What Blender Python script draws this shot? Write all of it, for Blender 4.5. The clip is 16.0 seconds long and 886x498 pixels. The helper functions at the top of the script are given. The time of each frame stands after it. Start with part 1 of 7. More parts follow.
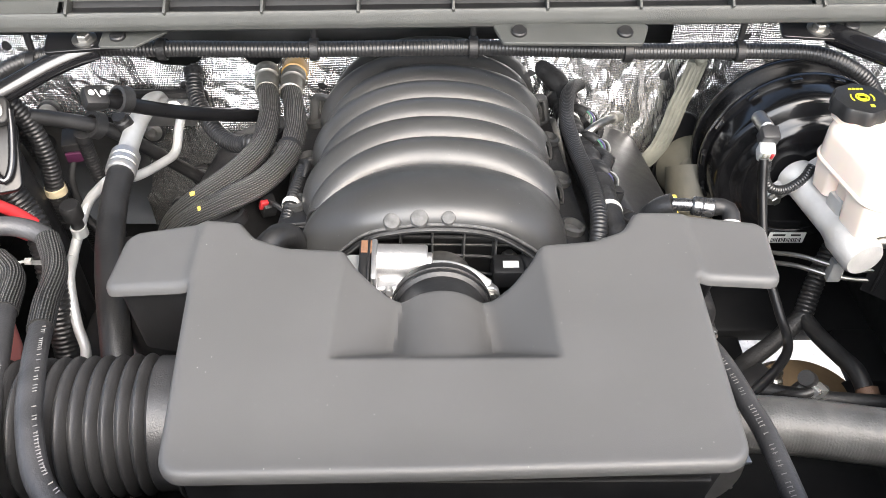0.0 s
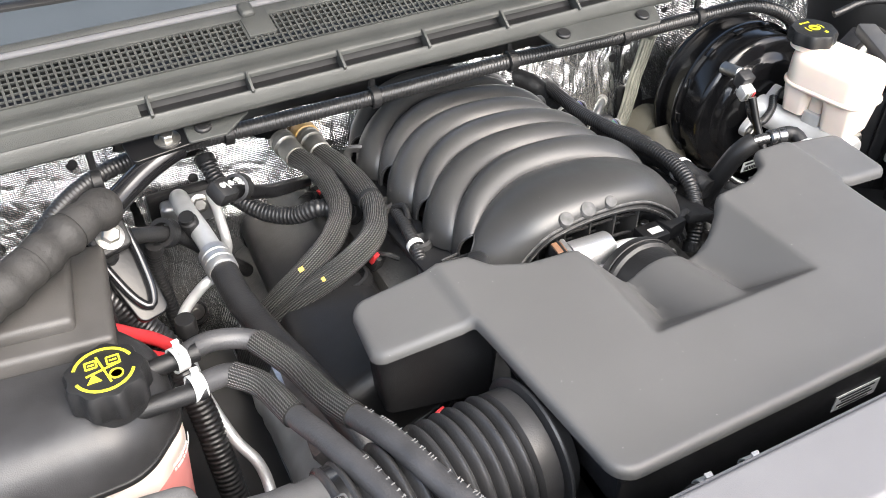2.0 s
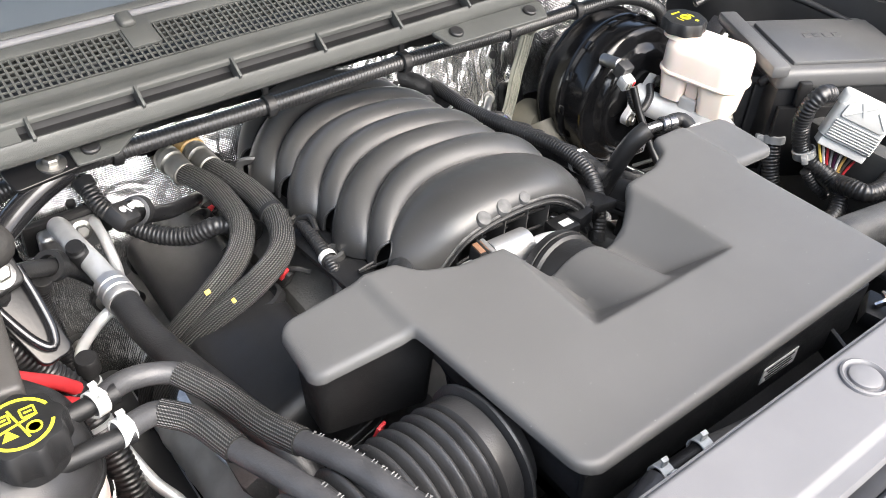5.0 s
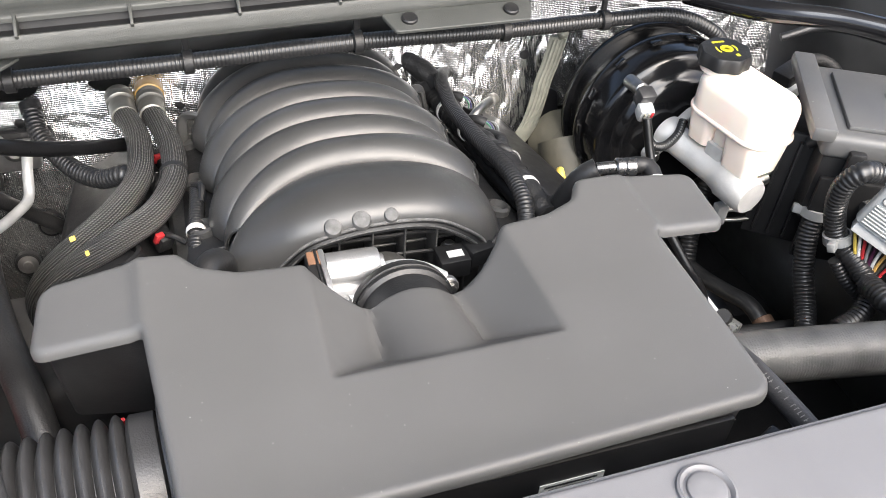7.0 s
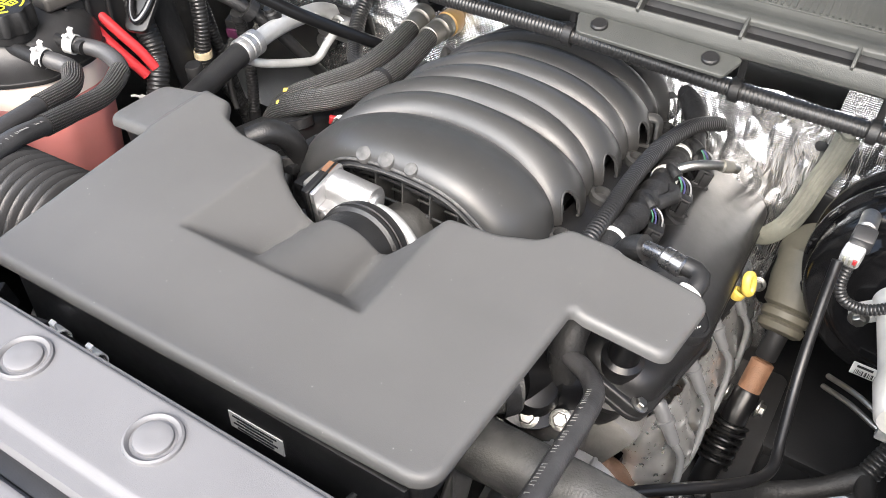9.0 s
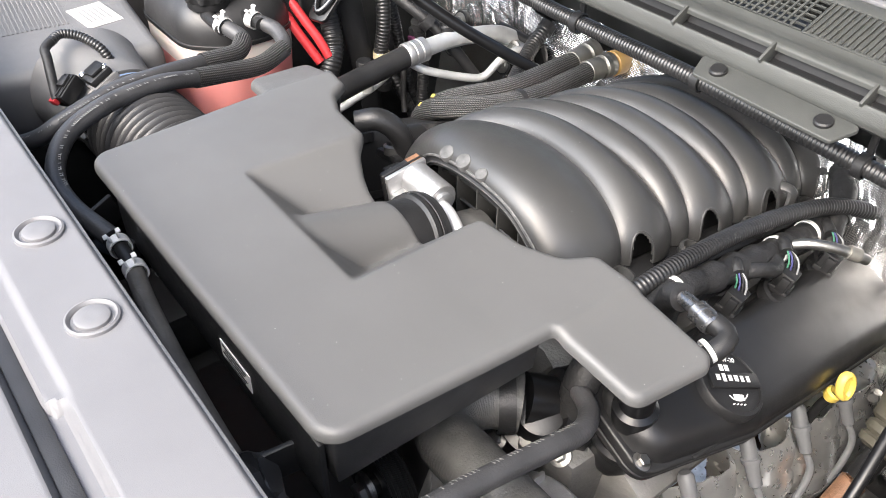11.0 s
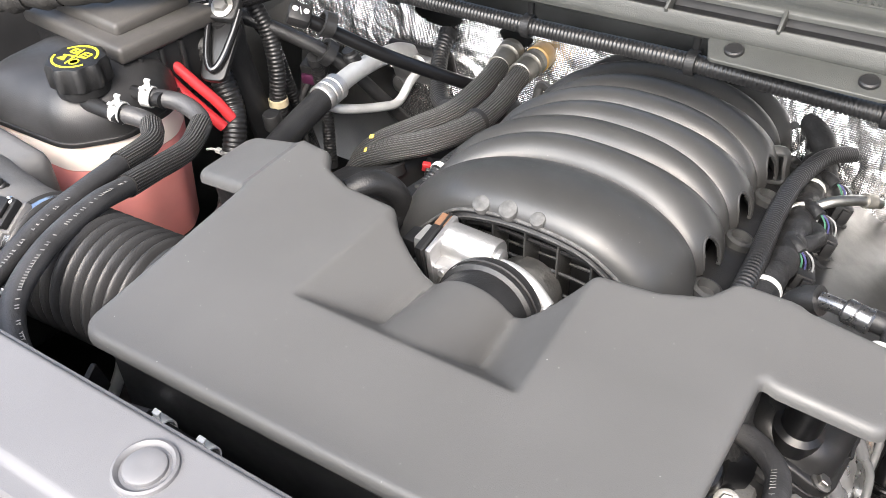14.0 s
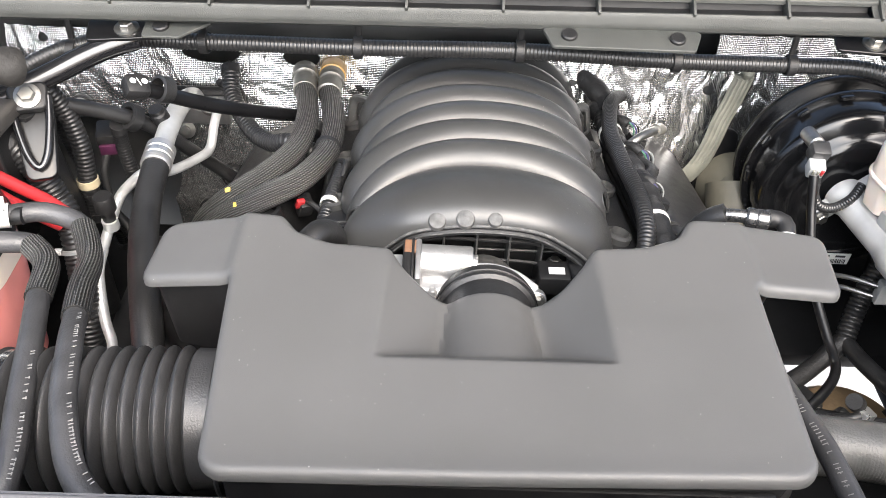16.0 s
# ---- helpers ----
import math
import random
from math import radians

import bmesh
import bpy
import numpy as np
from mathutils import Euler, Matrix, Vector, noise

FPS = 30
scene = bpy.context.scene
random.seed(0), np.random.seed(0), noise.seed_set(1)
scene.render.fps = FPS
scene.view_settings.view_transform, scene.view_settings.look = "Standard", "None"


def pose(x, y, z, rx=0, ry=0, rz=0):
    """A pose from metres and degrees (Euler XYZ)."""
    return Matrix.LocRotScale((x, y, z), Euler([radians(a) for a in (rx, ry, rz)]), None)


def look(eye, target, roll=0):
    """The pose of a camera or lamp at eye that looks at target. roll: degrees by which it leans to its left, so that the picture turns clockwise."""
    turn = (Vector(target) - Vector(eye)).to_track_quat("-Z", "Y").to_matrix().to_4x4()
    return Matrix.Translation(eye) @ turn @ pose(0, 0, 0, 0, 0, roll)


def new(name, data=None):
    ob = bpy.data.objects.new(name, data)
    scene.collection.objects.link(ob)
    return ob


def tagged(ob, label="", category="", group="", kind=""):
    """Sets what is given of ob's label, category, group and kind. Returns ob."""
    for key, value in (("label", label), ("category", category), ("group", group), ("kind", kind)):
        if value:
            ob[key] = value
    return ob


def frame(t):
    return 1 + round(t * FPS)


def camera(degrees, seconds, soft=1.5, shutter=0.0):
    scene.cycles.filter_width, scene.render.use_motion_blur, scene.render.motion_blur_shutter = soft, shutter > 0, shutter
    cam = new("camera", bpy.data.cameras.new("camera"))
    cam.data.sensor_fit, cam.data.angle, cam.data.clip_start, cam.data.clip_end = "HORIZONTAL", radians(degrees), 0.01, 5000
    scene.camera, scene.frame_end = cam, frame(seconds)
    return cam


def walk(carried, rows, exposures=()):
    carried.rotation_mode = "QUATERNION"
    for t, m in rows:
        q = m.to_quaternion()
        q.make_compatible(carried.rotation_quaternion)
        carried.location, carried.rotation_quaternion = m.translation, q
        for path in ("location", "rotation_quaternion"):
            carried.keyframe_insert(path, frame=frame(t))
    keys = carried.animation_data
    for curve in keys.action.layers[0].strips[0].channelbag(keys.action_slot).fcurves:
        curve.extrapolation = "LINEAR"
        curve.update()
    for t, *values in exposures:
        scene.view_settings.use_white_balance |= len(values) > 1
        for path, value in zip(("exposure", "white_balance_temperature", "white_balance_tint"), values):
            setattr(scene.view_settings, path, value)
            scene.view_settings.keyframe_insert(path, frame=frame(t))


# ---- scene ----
cam = camera(54.3, 16.0, soft=0.75)
PATH = [
    (0, (-0.01, -0.464, 1.558), (0.035, 0.996, 0.193), 1.2),
    (0.5, (-0.144, -0.415, 1.539), (0.101, 1.031, 0.178), -0.5),
    (1, (-0.282, -0.414, 1.531), (0.198, 0.982, 0.181), 0.7),
    (1.5, (-0.416, -0.442, 1.544), (0.151, 0.969, 0.246), 0.5),
    (2, (-0.508, -0.399, 1.547), (0.197, 0.973, 0.274), 0.2),
    (2.5, (-0.538, -0.361, 1.542), (0.343, 0.927, 0.291), 1.5),
    (3, (-0.554, -0.354, 1.539), (0.393, 0.89, 0.292), 2.9),
    (5.5, (-0.556, -0.343, 1.53), (0.447, 0.835, 0.262), 4.1),
    (6, (-0.485, -0.365, 1.522), (0.512, 0.812, 0.249), 6.0),
    (6.5, (-0.325, -0.42, 1.524), (0.46, 0.893, 0.235), 7.0),
    (7, (-0.171, -0.422, 1.512), (0.369, 0.977, 0.189), 4.6),
    (7.5, (-0.022, -0.398, 1.514), (0.223, 1.069, 0.177), 3.6),
    (8, (0.164, -0.415, 1.507), (0.006, 1.045, 0.149), 1.5),
    (8.5, (0.346, -0.433, 1.513), (-0.19, 0.918, 0.139), 0.0),
    (9, (0.398, -0.372, 1.508), (-0.344, 0.894, 0.149), 2.1),
    (9.5, (0.457, -0.315, 1.5), (-0.485, 0.825, 0.154), 1.5),
    (12, (0.595, -0.257, 1.462), (-0.673, 0.66, 0.216), 0.7),
    (12.5, (0.593, -0.252, 1.46), (-0.682, 0.661, 0.219), 0.3),
    (13, (0.564, -0.273, 1.461), (-0.716, 0.636, 0.222), -0.3),
    (13.5, (0.407, -0.313, 1.45), (-0.767, 0.719, 0.201), -2.7),
    (14, (0.277, -0.348, 1.456), (-0.558, 0.932, 0.165), -1.7),
    (14.5, (0.138, -0.439, 1.482), (-0.337, 0.99, 0.166), 0.2),
    (15, (0.035, -0.474, 1.494), (-0.201, 1.002, 0.165), 0.4),
    (15.5, (-0.051, -0.46, 1.501), (-0.072, 1.041, 0.18), 1.9),
    (16, (-0.048, -0.459, 1.522), (-0.02, 1.039, 0.197), 2.8),
]
EXPOSURE = [(0, 1.74), (1.5, 1.68), (2.5, 1.74), (5.5, 1.78), (6.5, 1.68), (7.0, 1.62), (8.0, 1.72), (9.5, 1.80), (12.0, 1.92), (13.0, 1.92), (14.5, 1.76), (16.0, 1.76)]
walk(cam, [(t, look(eye, target, roll)) for t, eye, target, roll in PATH], EXPOSURE)

SKY, SUN = 0.15, 2.32

# ---- world and light ----
world = bpy.data.worlds.new("overcast_sky")
scene.world = world
world.use_nodes = True
wn = world.node_tree.nodes
wl = world.node_tree.links
sky = wn.new("ShaderNodeTexSky")
sky.sky_type = "NISHITA"
sky.sun_disc = False
sky.sun_elevation = radians(48)
sky.sun_rotation = radians(160)
sky.air_density = 1.0
sky.dust_density = 6.0
wn["Background"].inputs["Strength"].default_value = SKY
wl.new(sky.outputs["Color"], wn["Background"].inputs["Color"])
sun_data = bpy.data.lights.new("sun", "SUN")
sun_data.energy, sun_data.angle, sun_data.color = SUN, radians(70), (0.935, 0.970, 1.0)
sun = new("sun", sun_data)
sun.matrix_world = look((0, -3, 4), (0, 0.1, 0.9))


# ---- materials ----
def mat(name, color, rough=0.5, metal=0.0, grain=0.0, grain_scale=900.0, vary=0.12, vary_scale=14.0, spec=0.5, coat=0.0, sub=0.0, rvary=0.1):
    """A surface with fine grain relief and a slow variation of tone and gloss."""
    m = bpy.data.materials.new(name)
    m.use_nodes = True
    n, l = m.node_tree.nodes, m.node_tree.links
    b = n["Principled BSDF"]
    b.inputs["Roughness"].default_value, b.inputs["Metallic"].default_value = rough, metal
    b.inputs["Specular IOR Level"].default_value = spec
    b.inputs["Coat Weight"].default_value = coat
    if sub:
        b.inputs["Subsurface Weight"].default_value = sub
        b.inputs["Subsurface Radius"].default_value = (0.02, 0.012, 0.008)
    co = n.new("ShaderNodeTexCoord")
    big = n.new("ShaderNodeTexNoise")
    big.inputs["Scale"].default_value, big.inputs["Detail"].default_value = vary_scale, 6.0
    l.new(co.outputs["Object"], big.inputs["Vector"])
    ramp = n.new("ShaderNodeValToRGB")
    lo, hi = [c * (1 - vary) for c in color], [min(1, c * (1 + vary)) for c in color]
    ramp.color_ramp.elements[0].position, ramp.color_ramp.elements[0].color = 0.3, (*lo, 1)
    ramp.color_ramp.elements[1].position, ramp.color_ramp.elements[1].color = 0.7, (*hi, 1)
    l.new(big.outputs["Fac"], ramp.inputs["Fac"])
    l.new(ramp.outputs["Color"], b.inputs["Base Color"])
    mr = n.new("ShaderNodeMapRange")
    mr.inputs["To Min"].default_value, mr.inputs["To Max"].default_value = max(0.02, rough - rvary), min(1, rough + rvary)
    mid = n.new("ShaderNodeTexNoise")
    mid.inputs["Scale"].default_value, mid.inputs["Detail"].default_value = vary_scale * 5, 4.0
    l.new(co.outputs["Object"], mid.inputs["Vector"])
    l.new(mid.outputs["Fac"], mr.inputs["Value"])
    l.new(mr.outputs["Result"], b.inputs["Roughness"])
    if grain:
        fine = n.new("ShaderNodeTexNoise")
        fine.inputs["Scale"].default_value, fine.inputs["Detail"].default_value = grain_scale, 2.0
        l.new(co.outputs["Object"], fine.inputs["Vector"])
        bump = n.new("ShaderNodeBump")
        bump.inputs["Strength"].default_value, bump.inputs["Distance"].default_value = grain, 0.001
        l.new(fine.outputs["Fac"], bump.inputs["Height"])
        l.new(bump.outputs["Normal"], b.inputs["Normal"])
    return m


def dusty(m, scale, amount, color):
    """Scattered specks and scuffs of pale dust over a material."""
    n, l = m.node_tree.nodes, m.node_tree.links
    b = n["Principled BSDF"]
    src = b.inputs["Base Color"].links[0].from_socket
    co = n.new("ShaderNodeTexCoord")
    v = n.new("ShaderNodeTexVoronoi")
    v.inputs["Scale"].default_value = scale
    l.new(co.outputs["Object"], v.inputs["Vector"])
    big = n.new("ShaderNodeTexNoise")
    big.inputs["Scale"].default_value = scale * 0.12
    l.new(co.outputs["Object"], big.inputs["Vector"])
    sep = n.new("ShaderNodeMath")
    sep.operation = "MULTIPLY"
    l.new(big.outputs["Fac"], sep.inputs[0])
    sep.inputs[1].default_value = amount
    lt = n.new("ShaderNodeMath")
    lt.operation = "LESS_THAN"
    l.new(v.outputs["Distance"], lt.inputs[0])
    l.new(sep.outputs[0], lt.inputs[1])
    mix = n.new("ShaderNodeMix")
    mix.data_type = "RGBA"
    l.new(lt.outputs[0], mix.inputs["Factor"])
    l.new(src, mix.inputs["A"])
    mix.inputs["B"].default_value = (*color, 1)
    l.new(mix.outputs["Result"], b.inputs["Base Color"])
    return m


def braid(m, cells, strength=0.9):
    """Long strands with small slanting stitches along the UV of a swept tube."""
    n, l = m.node_tree.nodes, m.node_tree.links
    b = n["Principled BSDF"]
    uv = n.new("ShaderNodeUVMap")
    waves = []
    for turn, scale, bend in ((2, cells, 0.6), (58, cells * 1.35, 0.8)):
        mp = n.new("ShaderNodeMapping")
        mp.inputs["Rotation"].default_value[2] = radians(turn)
        l.new(uv.outputs["UV"], mp.inputs["Vector"])
        w = n.new("ShaderNodeTexWave")
        w.inputs["Scale"].default_value, w.inputs["Distortion"].default_value = scale, bend
        l.new(mp.outputs["Vector"], w.inputs["Vector"])
        waves.append(w)
    mx = n.new("ShaderNodeMath")
    mx.operation = "MULTIPLY_ADD"
    l.new(waves[1].outputs["Fac"], mx.inputs[0])
    mx.inputs[1].default_value = 0.45
    l.new(waves[0].outputs["Fac"], mx.inputs[2])
    bump = n.new("ShaderNodeBump")
    bump.inputs["Strength"].default_value, bump.inputs["Distance"].default_value = strength, 0.0012
    l.new(mx.outputs[0], bump.inputs["Height"])
    l.new(bump.outputs["Normal"], b.inputs["Normal"])
    # the relief also darkens the colour: shade in the gaps between strands is painted
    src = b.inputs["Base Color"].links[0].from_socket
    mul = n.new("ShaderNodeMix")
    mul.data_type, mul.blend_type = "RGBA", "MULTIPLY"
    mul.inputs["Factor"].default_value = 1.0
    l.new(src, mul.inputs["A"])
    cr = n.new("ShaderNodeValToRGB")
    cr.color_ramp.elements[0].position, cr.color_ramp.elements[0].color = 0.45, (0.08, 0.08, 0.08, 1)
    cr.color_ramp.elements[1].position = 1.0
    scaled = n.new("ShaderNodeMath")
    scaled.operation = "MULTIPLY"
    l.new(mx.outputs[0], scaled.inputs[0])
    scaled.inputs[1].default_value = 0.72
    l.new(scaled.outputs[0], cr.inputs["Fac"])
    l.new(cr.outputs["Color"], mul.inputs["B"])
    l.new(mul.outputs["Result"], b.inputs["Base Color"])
    return m


def foil(name, color, rough, weave=0.0, crease=1.0, metal=1.0, slant=20.0):
    """Aluminium heat foil: long slanting creases over soft facets, pressed with a woven scrim."""
    m = mat(name, color, rough, metal, vary=0.22, vary_scale=9)
    n, l = m.node_tree.nodes, m.node_tree.links
    b = n["Principled BSDF"]
    co = n.new("ShaderNodeTexCoord")

    def mixed(op, a, k, c=None):
        q = n.new("ShaderNodeMath")
        q.operation = op
        l.new(a, q.inputs[0])
        if isinstance(k, float):
            q.inputs[1].default_value = k
        else:
            l.new(k, q.inputs[1])
        if c is not None:
            l.new(c, q.inputs[2])
        return q.outputs[0]

    warp = n.new("ShaderNodeTexNoise")
    warp.inputs["Scale"].default_value, warp.inputs["Detail"].default_value = 9, 2
    l.new(co.outputs["Object"], warp.inputs["Vector"])
    bent = n.new("ShaderNodeVectorMath")
    bent.operation = "MULTIPLY_ADD"
    bent.inputs[1].default_value = (0.10, 0.10, 0.10)
    l.new(warp.outputs["Color"], bent.inputs[0])
    l.new(co.outputs["Object"], bent.inputs[2])
    v = n.new("ShaderNodeTexVoronoi")
    v.feature = "DISTANCE_TO_EDGE"
    v.inputs["Scale"].default_value = 11
    l.new(bent.outputs[0], v.inputs["Vector"])
    height = mixed("MULTIPLY", v.outputs["Distance"], 0.55)
    for turn, long_, amount in ((slant, 4.0, 0.22), (slant - 35, 9.0, 0.10)):
        mp = n.new("ShaderNodeMapping")
        mp.inputs["Rotation"].default_value = (0, radians(turn), 0)
        mp.inputs["Scale"].default_value = (46, 20, long_)
        l.new(bent.outputs[0], mp.inputs["Vector"])
        nz = n.new("ShaderNodeTexNoise")
        nz.inputs["Scale"].default_value, nz.inputs["Detail"].default_value = 1.0, 3.5
        l.new(mp.outputs["Vector"], nz.inputs["Vector"])
        ridge = mixed("ABSOLUTE", mixed("SUBTRACT", nz.outputs["Fac"], 0.5), 0.0)
        height = mixed("MULTIPLY_ADD", ridge, amount * 4.0, height)
    if weave:
        for ax in ("X", "Z"):
            w = n.new("ShaderNodeTexWave")
            w.bands_direction = ax
            w.inputs["Scale"].default_value = 120
            w.inputs["Distortion"].default_value = 1.5
            l.new(co.outputs["Object"], w.inputs["Vector"])
            height = mixed("MULTIPLY_ADD", w.outputs["Fac"], weave, height)
    bump = n.new("ShaderNodeBump")
    bump.inputs["Strength"].default_value, bump.inputs["Distance"].default_value = crease, 0.008
    l.new(height, bump.inputs["Height"])
    l.new(bump.outputs["Normal"], b.inputs["Normal"])
    return m


COVER = dusty(dusty(mat("cover_plastic", (0.0845, 0.0842, 0.0835), 0.46, grain=0.16, grain_scale=1500, vary=0.10, vary_scale=6), 90, 0.07, (0.35, 0.35, 0.34)), 340, 0.07, (0.17, 0.17, 0.17))
MANIFOLD = dusty(mat("manifold_plastic", (0.037, 0.037, 0.0365), 0.38, grain=0.15, grain_scale=1500, vary=0.14, spec=0.6), 160, 0.07, (0.34, 0.34, 0.32))
BLACK = mat("black_plastic", (0.013, 0.013, 0.0135), 0.46, grain=0.3, vary=0.3, vary_scale=20, spec=0.4)
BOSS = mat("worn_boss_plastic", (0.070, 0.070, 0.069), 0.62, grain=0.4, grain_scale=700, vary=0.5, vary_scale=120)
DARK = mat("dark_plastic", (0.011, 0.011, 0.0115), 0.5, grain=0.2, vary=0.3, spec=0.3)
COWL = dusty(mat("cowl_plastic", (0.046, 0.048, 0.045), 0.5, grain=0.5, grain_scale=1100, vary=0.16), 240, 0.06, (0.2, 0.19, 0.17))
PANEL = mat("panel_plastic", (0.128, 0.128, 0.134), 0.5, grain=0.12, grain_scale=1800, vary=0.06)
RUBBER = mat("rubber", (0.016, 0.016, 0.0165), 0.42, grain=0.35, grain_scale=500, vary=0.35, vary_scale=30, spec=0.5)
HOSE = dusty(mat("hose_rubber", (0.044, 0.044, 0.046), 0.45, grain=0.4, grain_scale=420, vary=0.3, vary_scale=25), 260, 0.05, (0.16, 0.16, 0.15))
CONDUIT = mat("conduit_plastic", (0.017, 0.017, 0.0175), 0.36, vary=0.3, spec=0.6)
TAPE = mat("cloth_tape", (0.015, 0.015, 0.0155), 0.55, grain=0.9, grain_scale=220, vary=0.4, vary_scale=40, spec=0.45)
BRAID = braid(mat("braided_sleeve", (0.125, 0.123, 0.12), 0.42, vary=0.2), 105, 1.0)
GLOSS = mat("gloss_black_paint", (0.006, 0.006, 0.0065), 0.3, grain=0.1, grain_scale=300, vary=0.3, rvary=0.06, spec=0.4)
STEEL = mat("bare_steel", (0.34, 0.335, 0.32), 0.4, 1.0, grain=0.3, grain_scale=700, vary=0.25, vary_scale=40)
ALU = mat("cast_aluminium", (0.50, 0.50, 0.50), 0.40, 0.85, grain=0.4, grain_scale=420, vary=0.18, vary_scale=30)
ALUPIPE = mat("aluminium_pipe", (0.60, 0.61, 0.61), 0.46, 0.55, grain=0.25, vary=0.14, vary_scale=30)
ENGINE = mat("engine_casting", (0.22, 0.215, 0.205), 0.55, 0.7, grain=0.7, grain_scale=300, vary=0.3, vary_scale=18)
FOIL = foil("heat_foil", (0.84, 0.84, 0.83), 0.20, weave=0.012, crease=1.0, metal=0.95, slant=-28.0)
FOILWEAVE = foil("woven_heat_foil", (0.70, 0.70, 0.69), 0.22, weave=0.030, crease=1.0, metal=0.92)
CREAM = mat("cream_nylon", (0.92, 0.78, 0.67), 0.4, vary=0.05, vary_scale=12, sub=0.3)
TANKW = mat("tank_nylon", (0.74, 0.66, 0.60), 0.35, vary=0.05, sub=0.2)
COOLANT = mat("tank_with_coolant", (0.66, 0.25, 0.235), 0.33, vary=0.18, vary_scale=8, sub=0.25)
RED = mat("red_insulation", (0.45, 0.03, 0.035), 0.4, vary=0.12)
YELLOW = mat("yellow_plastic", (0.62, 0.46, 0.09), 0.4, vary=0.1)
YELLOWINK = mat("yellow_ink", (0.72, 0.68, 0.03), 0.6, vary=0.05)
WHITEINK = mat("white_ink", (0.75, 0.75, 0.73), 0.6, vary=0.05)
GREYINK = mat("grey_ink", (0.19, 0.19, 0.185), 0.6, vary=0.2)
WHITE = mat("white_plastic", (0.60, 0.60, 0.58), 0.45, vary=0.12)
GREYPL = mat("grey_plastic", (0.22, 0.225, 0.225), 0.45, grain=0.2, vary=0.1)
AMBER = mat("amber_nylon", (0.55, 0.33, 0.10), 0.35, vary=0.15, vary_scale=40)
TAN = mat("tan_sealer", (0.085, 0.078, 0.058), 0.6, grain=0.5, grain_scale=120, vary=0.3)
BROWN = mat("rust_brown", (0.12, 0.07, 0.045), 0.6, 0.3, grain=0.5, vary=0.35, vary_scale=40)
STRAP = mat("woven_strap", (0.20, 0.20, 0.165), 0.6, 0.2, grain=0.9, grain_scale=300, vary=0.25, vary_scale=30)
CHROME = mat("clamp_steel", (0.75, 0.75, 0.76), 0.22, 1.0, vary=0.1)
BODY = mat("body_paint_dark", (0.036, 0.036, 0.037), 0.34, vary=0.3)
ASPHALT = mat("asphalt", (0.05, 0.05, 0.05), 0.85, grain=1.0, grain_scale=150, vary=0.25, vary_scale=3)
# dark base colour stands in for the raised hood mirrored in the glass
GLASS = mat("windscreen_glass", (0.05, 0.06, 0.07), 0.05, vary=0.03, coat=0.2)
LIDGREY = mat("filter_lid_plastic", (0.135, 0.134, 0.134), 0.48, grain=0.35, grain_scale=1300, vary=0.08)
SHIELD = mat("crumpled_steel", (0.74, 0.74, 0.73), 0.30, 0.85, vary=0.15, vary_scale=25)
PURPLE = mat("purple_lock", (0.06, 0.014, 0.04), 0.4)
COLLAR = mat("burnt_collar", (0.20, 0.105, 0.06), 0.55, 0.2, grain=0.4, vary=0.3, vary_scale=40)
# lighter than BLACK: the tank top's satin highlights are put into the colour
DOME = mat("lighter_black_plastic", (0.026, 0.026, 0.027), 0.42, grain=0.2, grain_scale=900, vary=0.35, vary_scale=25)
# TAPE in a lighter copy: light on the left harness put into its colour
CLOTH = mat("lit_cloth_tape", (0.020, 0.019, 0.018), 0.7, grain=0.9, grain_scale=160, vary=0.4, vary_scale=30)
BELLOWS = mat("bellows_rubber", (0.036, 0.036, 0.037), 0.38, grain=0.3, grain_scale=600, vary=0.25, vary_scale=25, spec=0.5)
DUSTHOSE = mat("dusty_hose_rubber", (0.085, 0.080, 0.072), 0.7, grain=0.5, grain_scale=350, vary=0.3, vary_scale=30)
POLISH = mat("polished_black_steel", (0.010, 0.010, 0.011), 0.14, vary=0.3, rvary=0.04, spec=0.7)
BOOST = mat("booster_paint", (0.006, 0.006, 0.0065), 0.17, vary=0.3, rvary=0.05, spec=0.5)
LINER = mat("wheel_liner_plastic", (0.050, 0.051, 0.050), 0.40, grain=0.3, grain_scale=400, vary=0.35, vary_scale=12)
TAGTAN = mat("tan_paper", (0.42, 0.36, 0.24), 0.8, vary=0.2, vary_scale=60)
RUSTTAN = mat("rusty_sealer", (0.17, 0.115, 0.062), 0.65, grain=0.5, grain_scale=120, vary=0.3)
# brown-grey, lighter than the BLACK fuse box base
FUSELID = mat("brown_grey_fuse_lid", (0.052, 0.049, 0.046), 0.5, grain=0.3, grain_scale=900, vary=0.2, vary_scale=18)
TUBE = mat("dark_plated_steel", (0.22, 0.22, 0.225), 0.28, 0.9, vary=0.2, vary_scale=30)


# ---- mesh helpers ----
def part(name, bm, material, parent=None, label="", smooth=True, angle=38):
    """Links a bmesh as one mesh object, under a thing or a part; closed, shaded smooth up to an angle."""
    me = bpy.data.meshes.new(name)
    if "conduit" in name:
        angle = 85
    bmesh.ops.recalc_face_normals(bm, faces=bm.faces)
    for f in bm.faces:
        f.smooth = smooth
    if smooth:
        lim = radians(angle)
        for e in bm.edges:
            if len(e.link_faces) == 2 and e.calc_face_angle(0) > lim:
                e.smooth = False
    bm.to_mesh(me)
    bm.free()
    mats = material if isinstance(material, (list, tuple)) else [material]
    for mm in mats:
        me.materials.append(mm)
    ob = new(name, me)
    if parent is not None:
        ob.parent = parent
        if parent.type == "EMPTY":
            ob.matrix_parent_inverse = Matrix.Translation(parent.location).inverted()
    if label:
        ob["label"] = label
    return ob


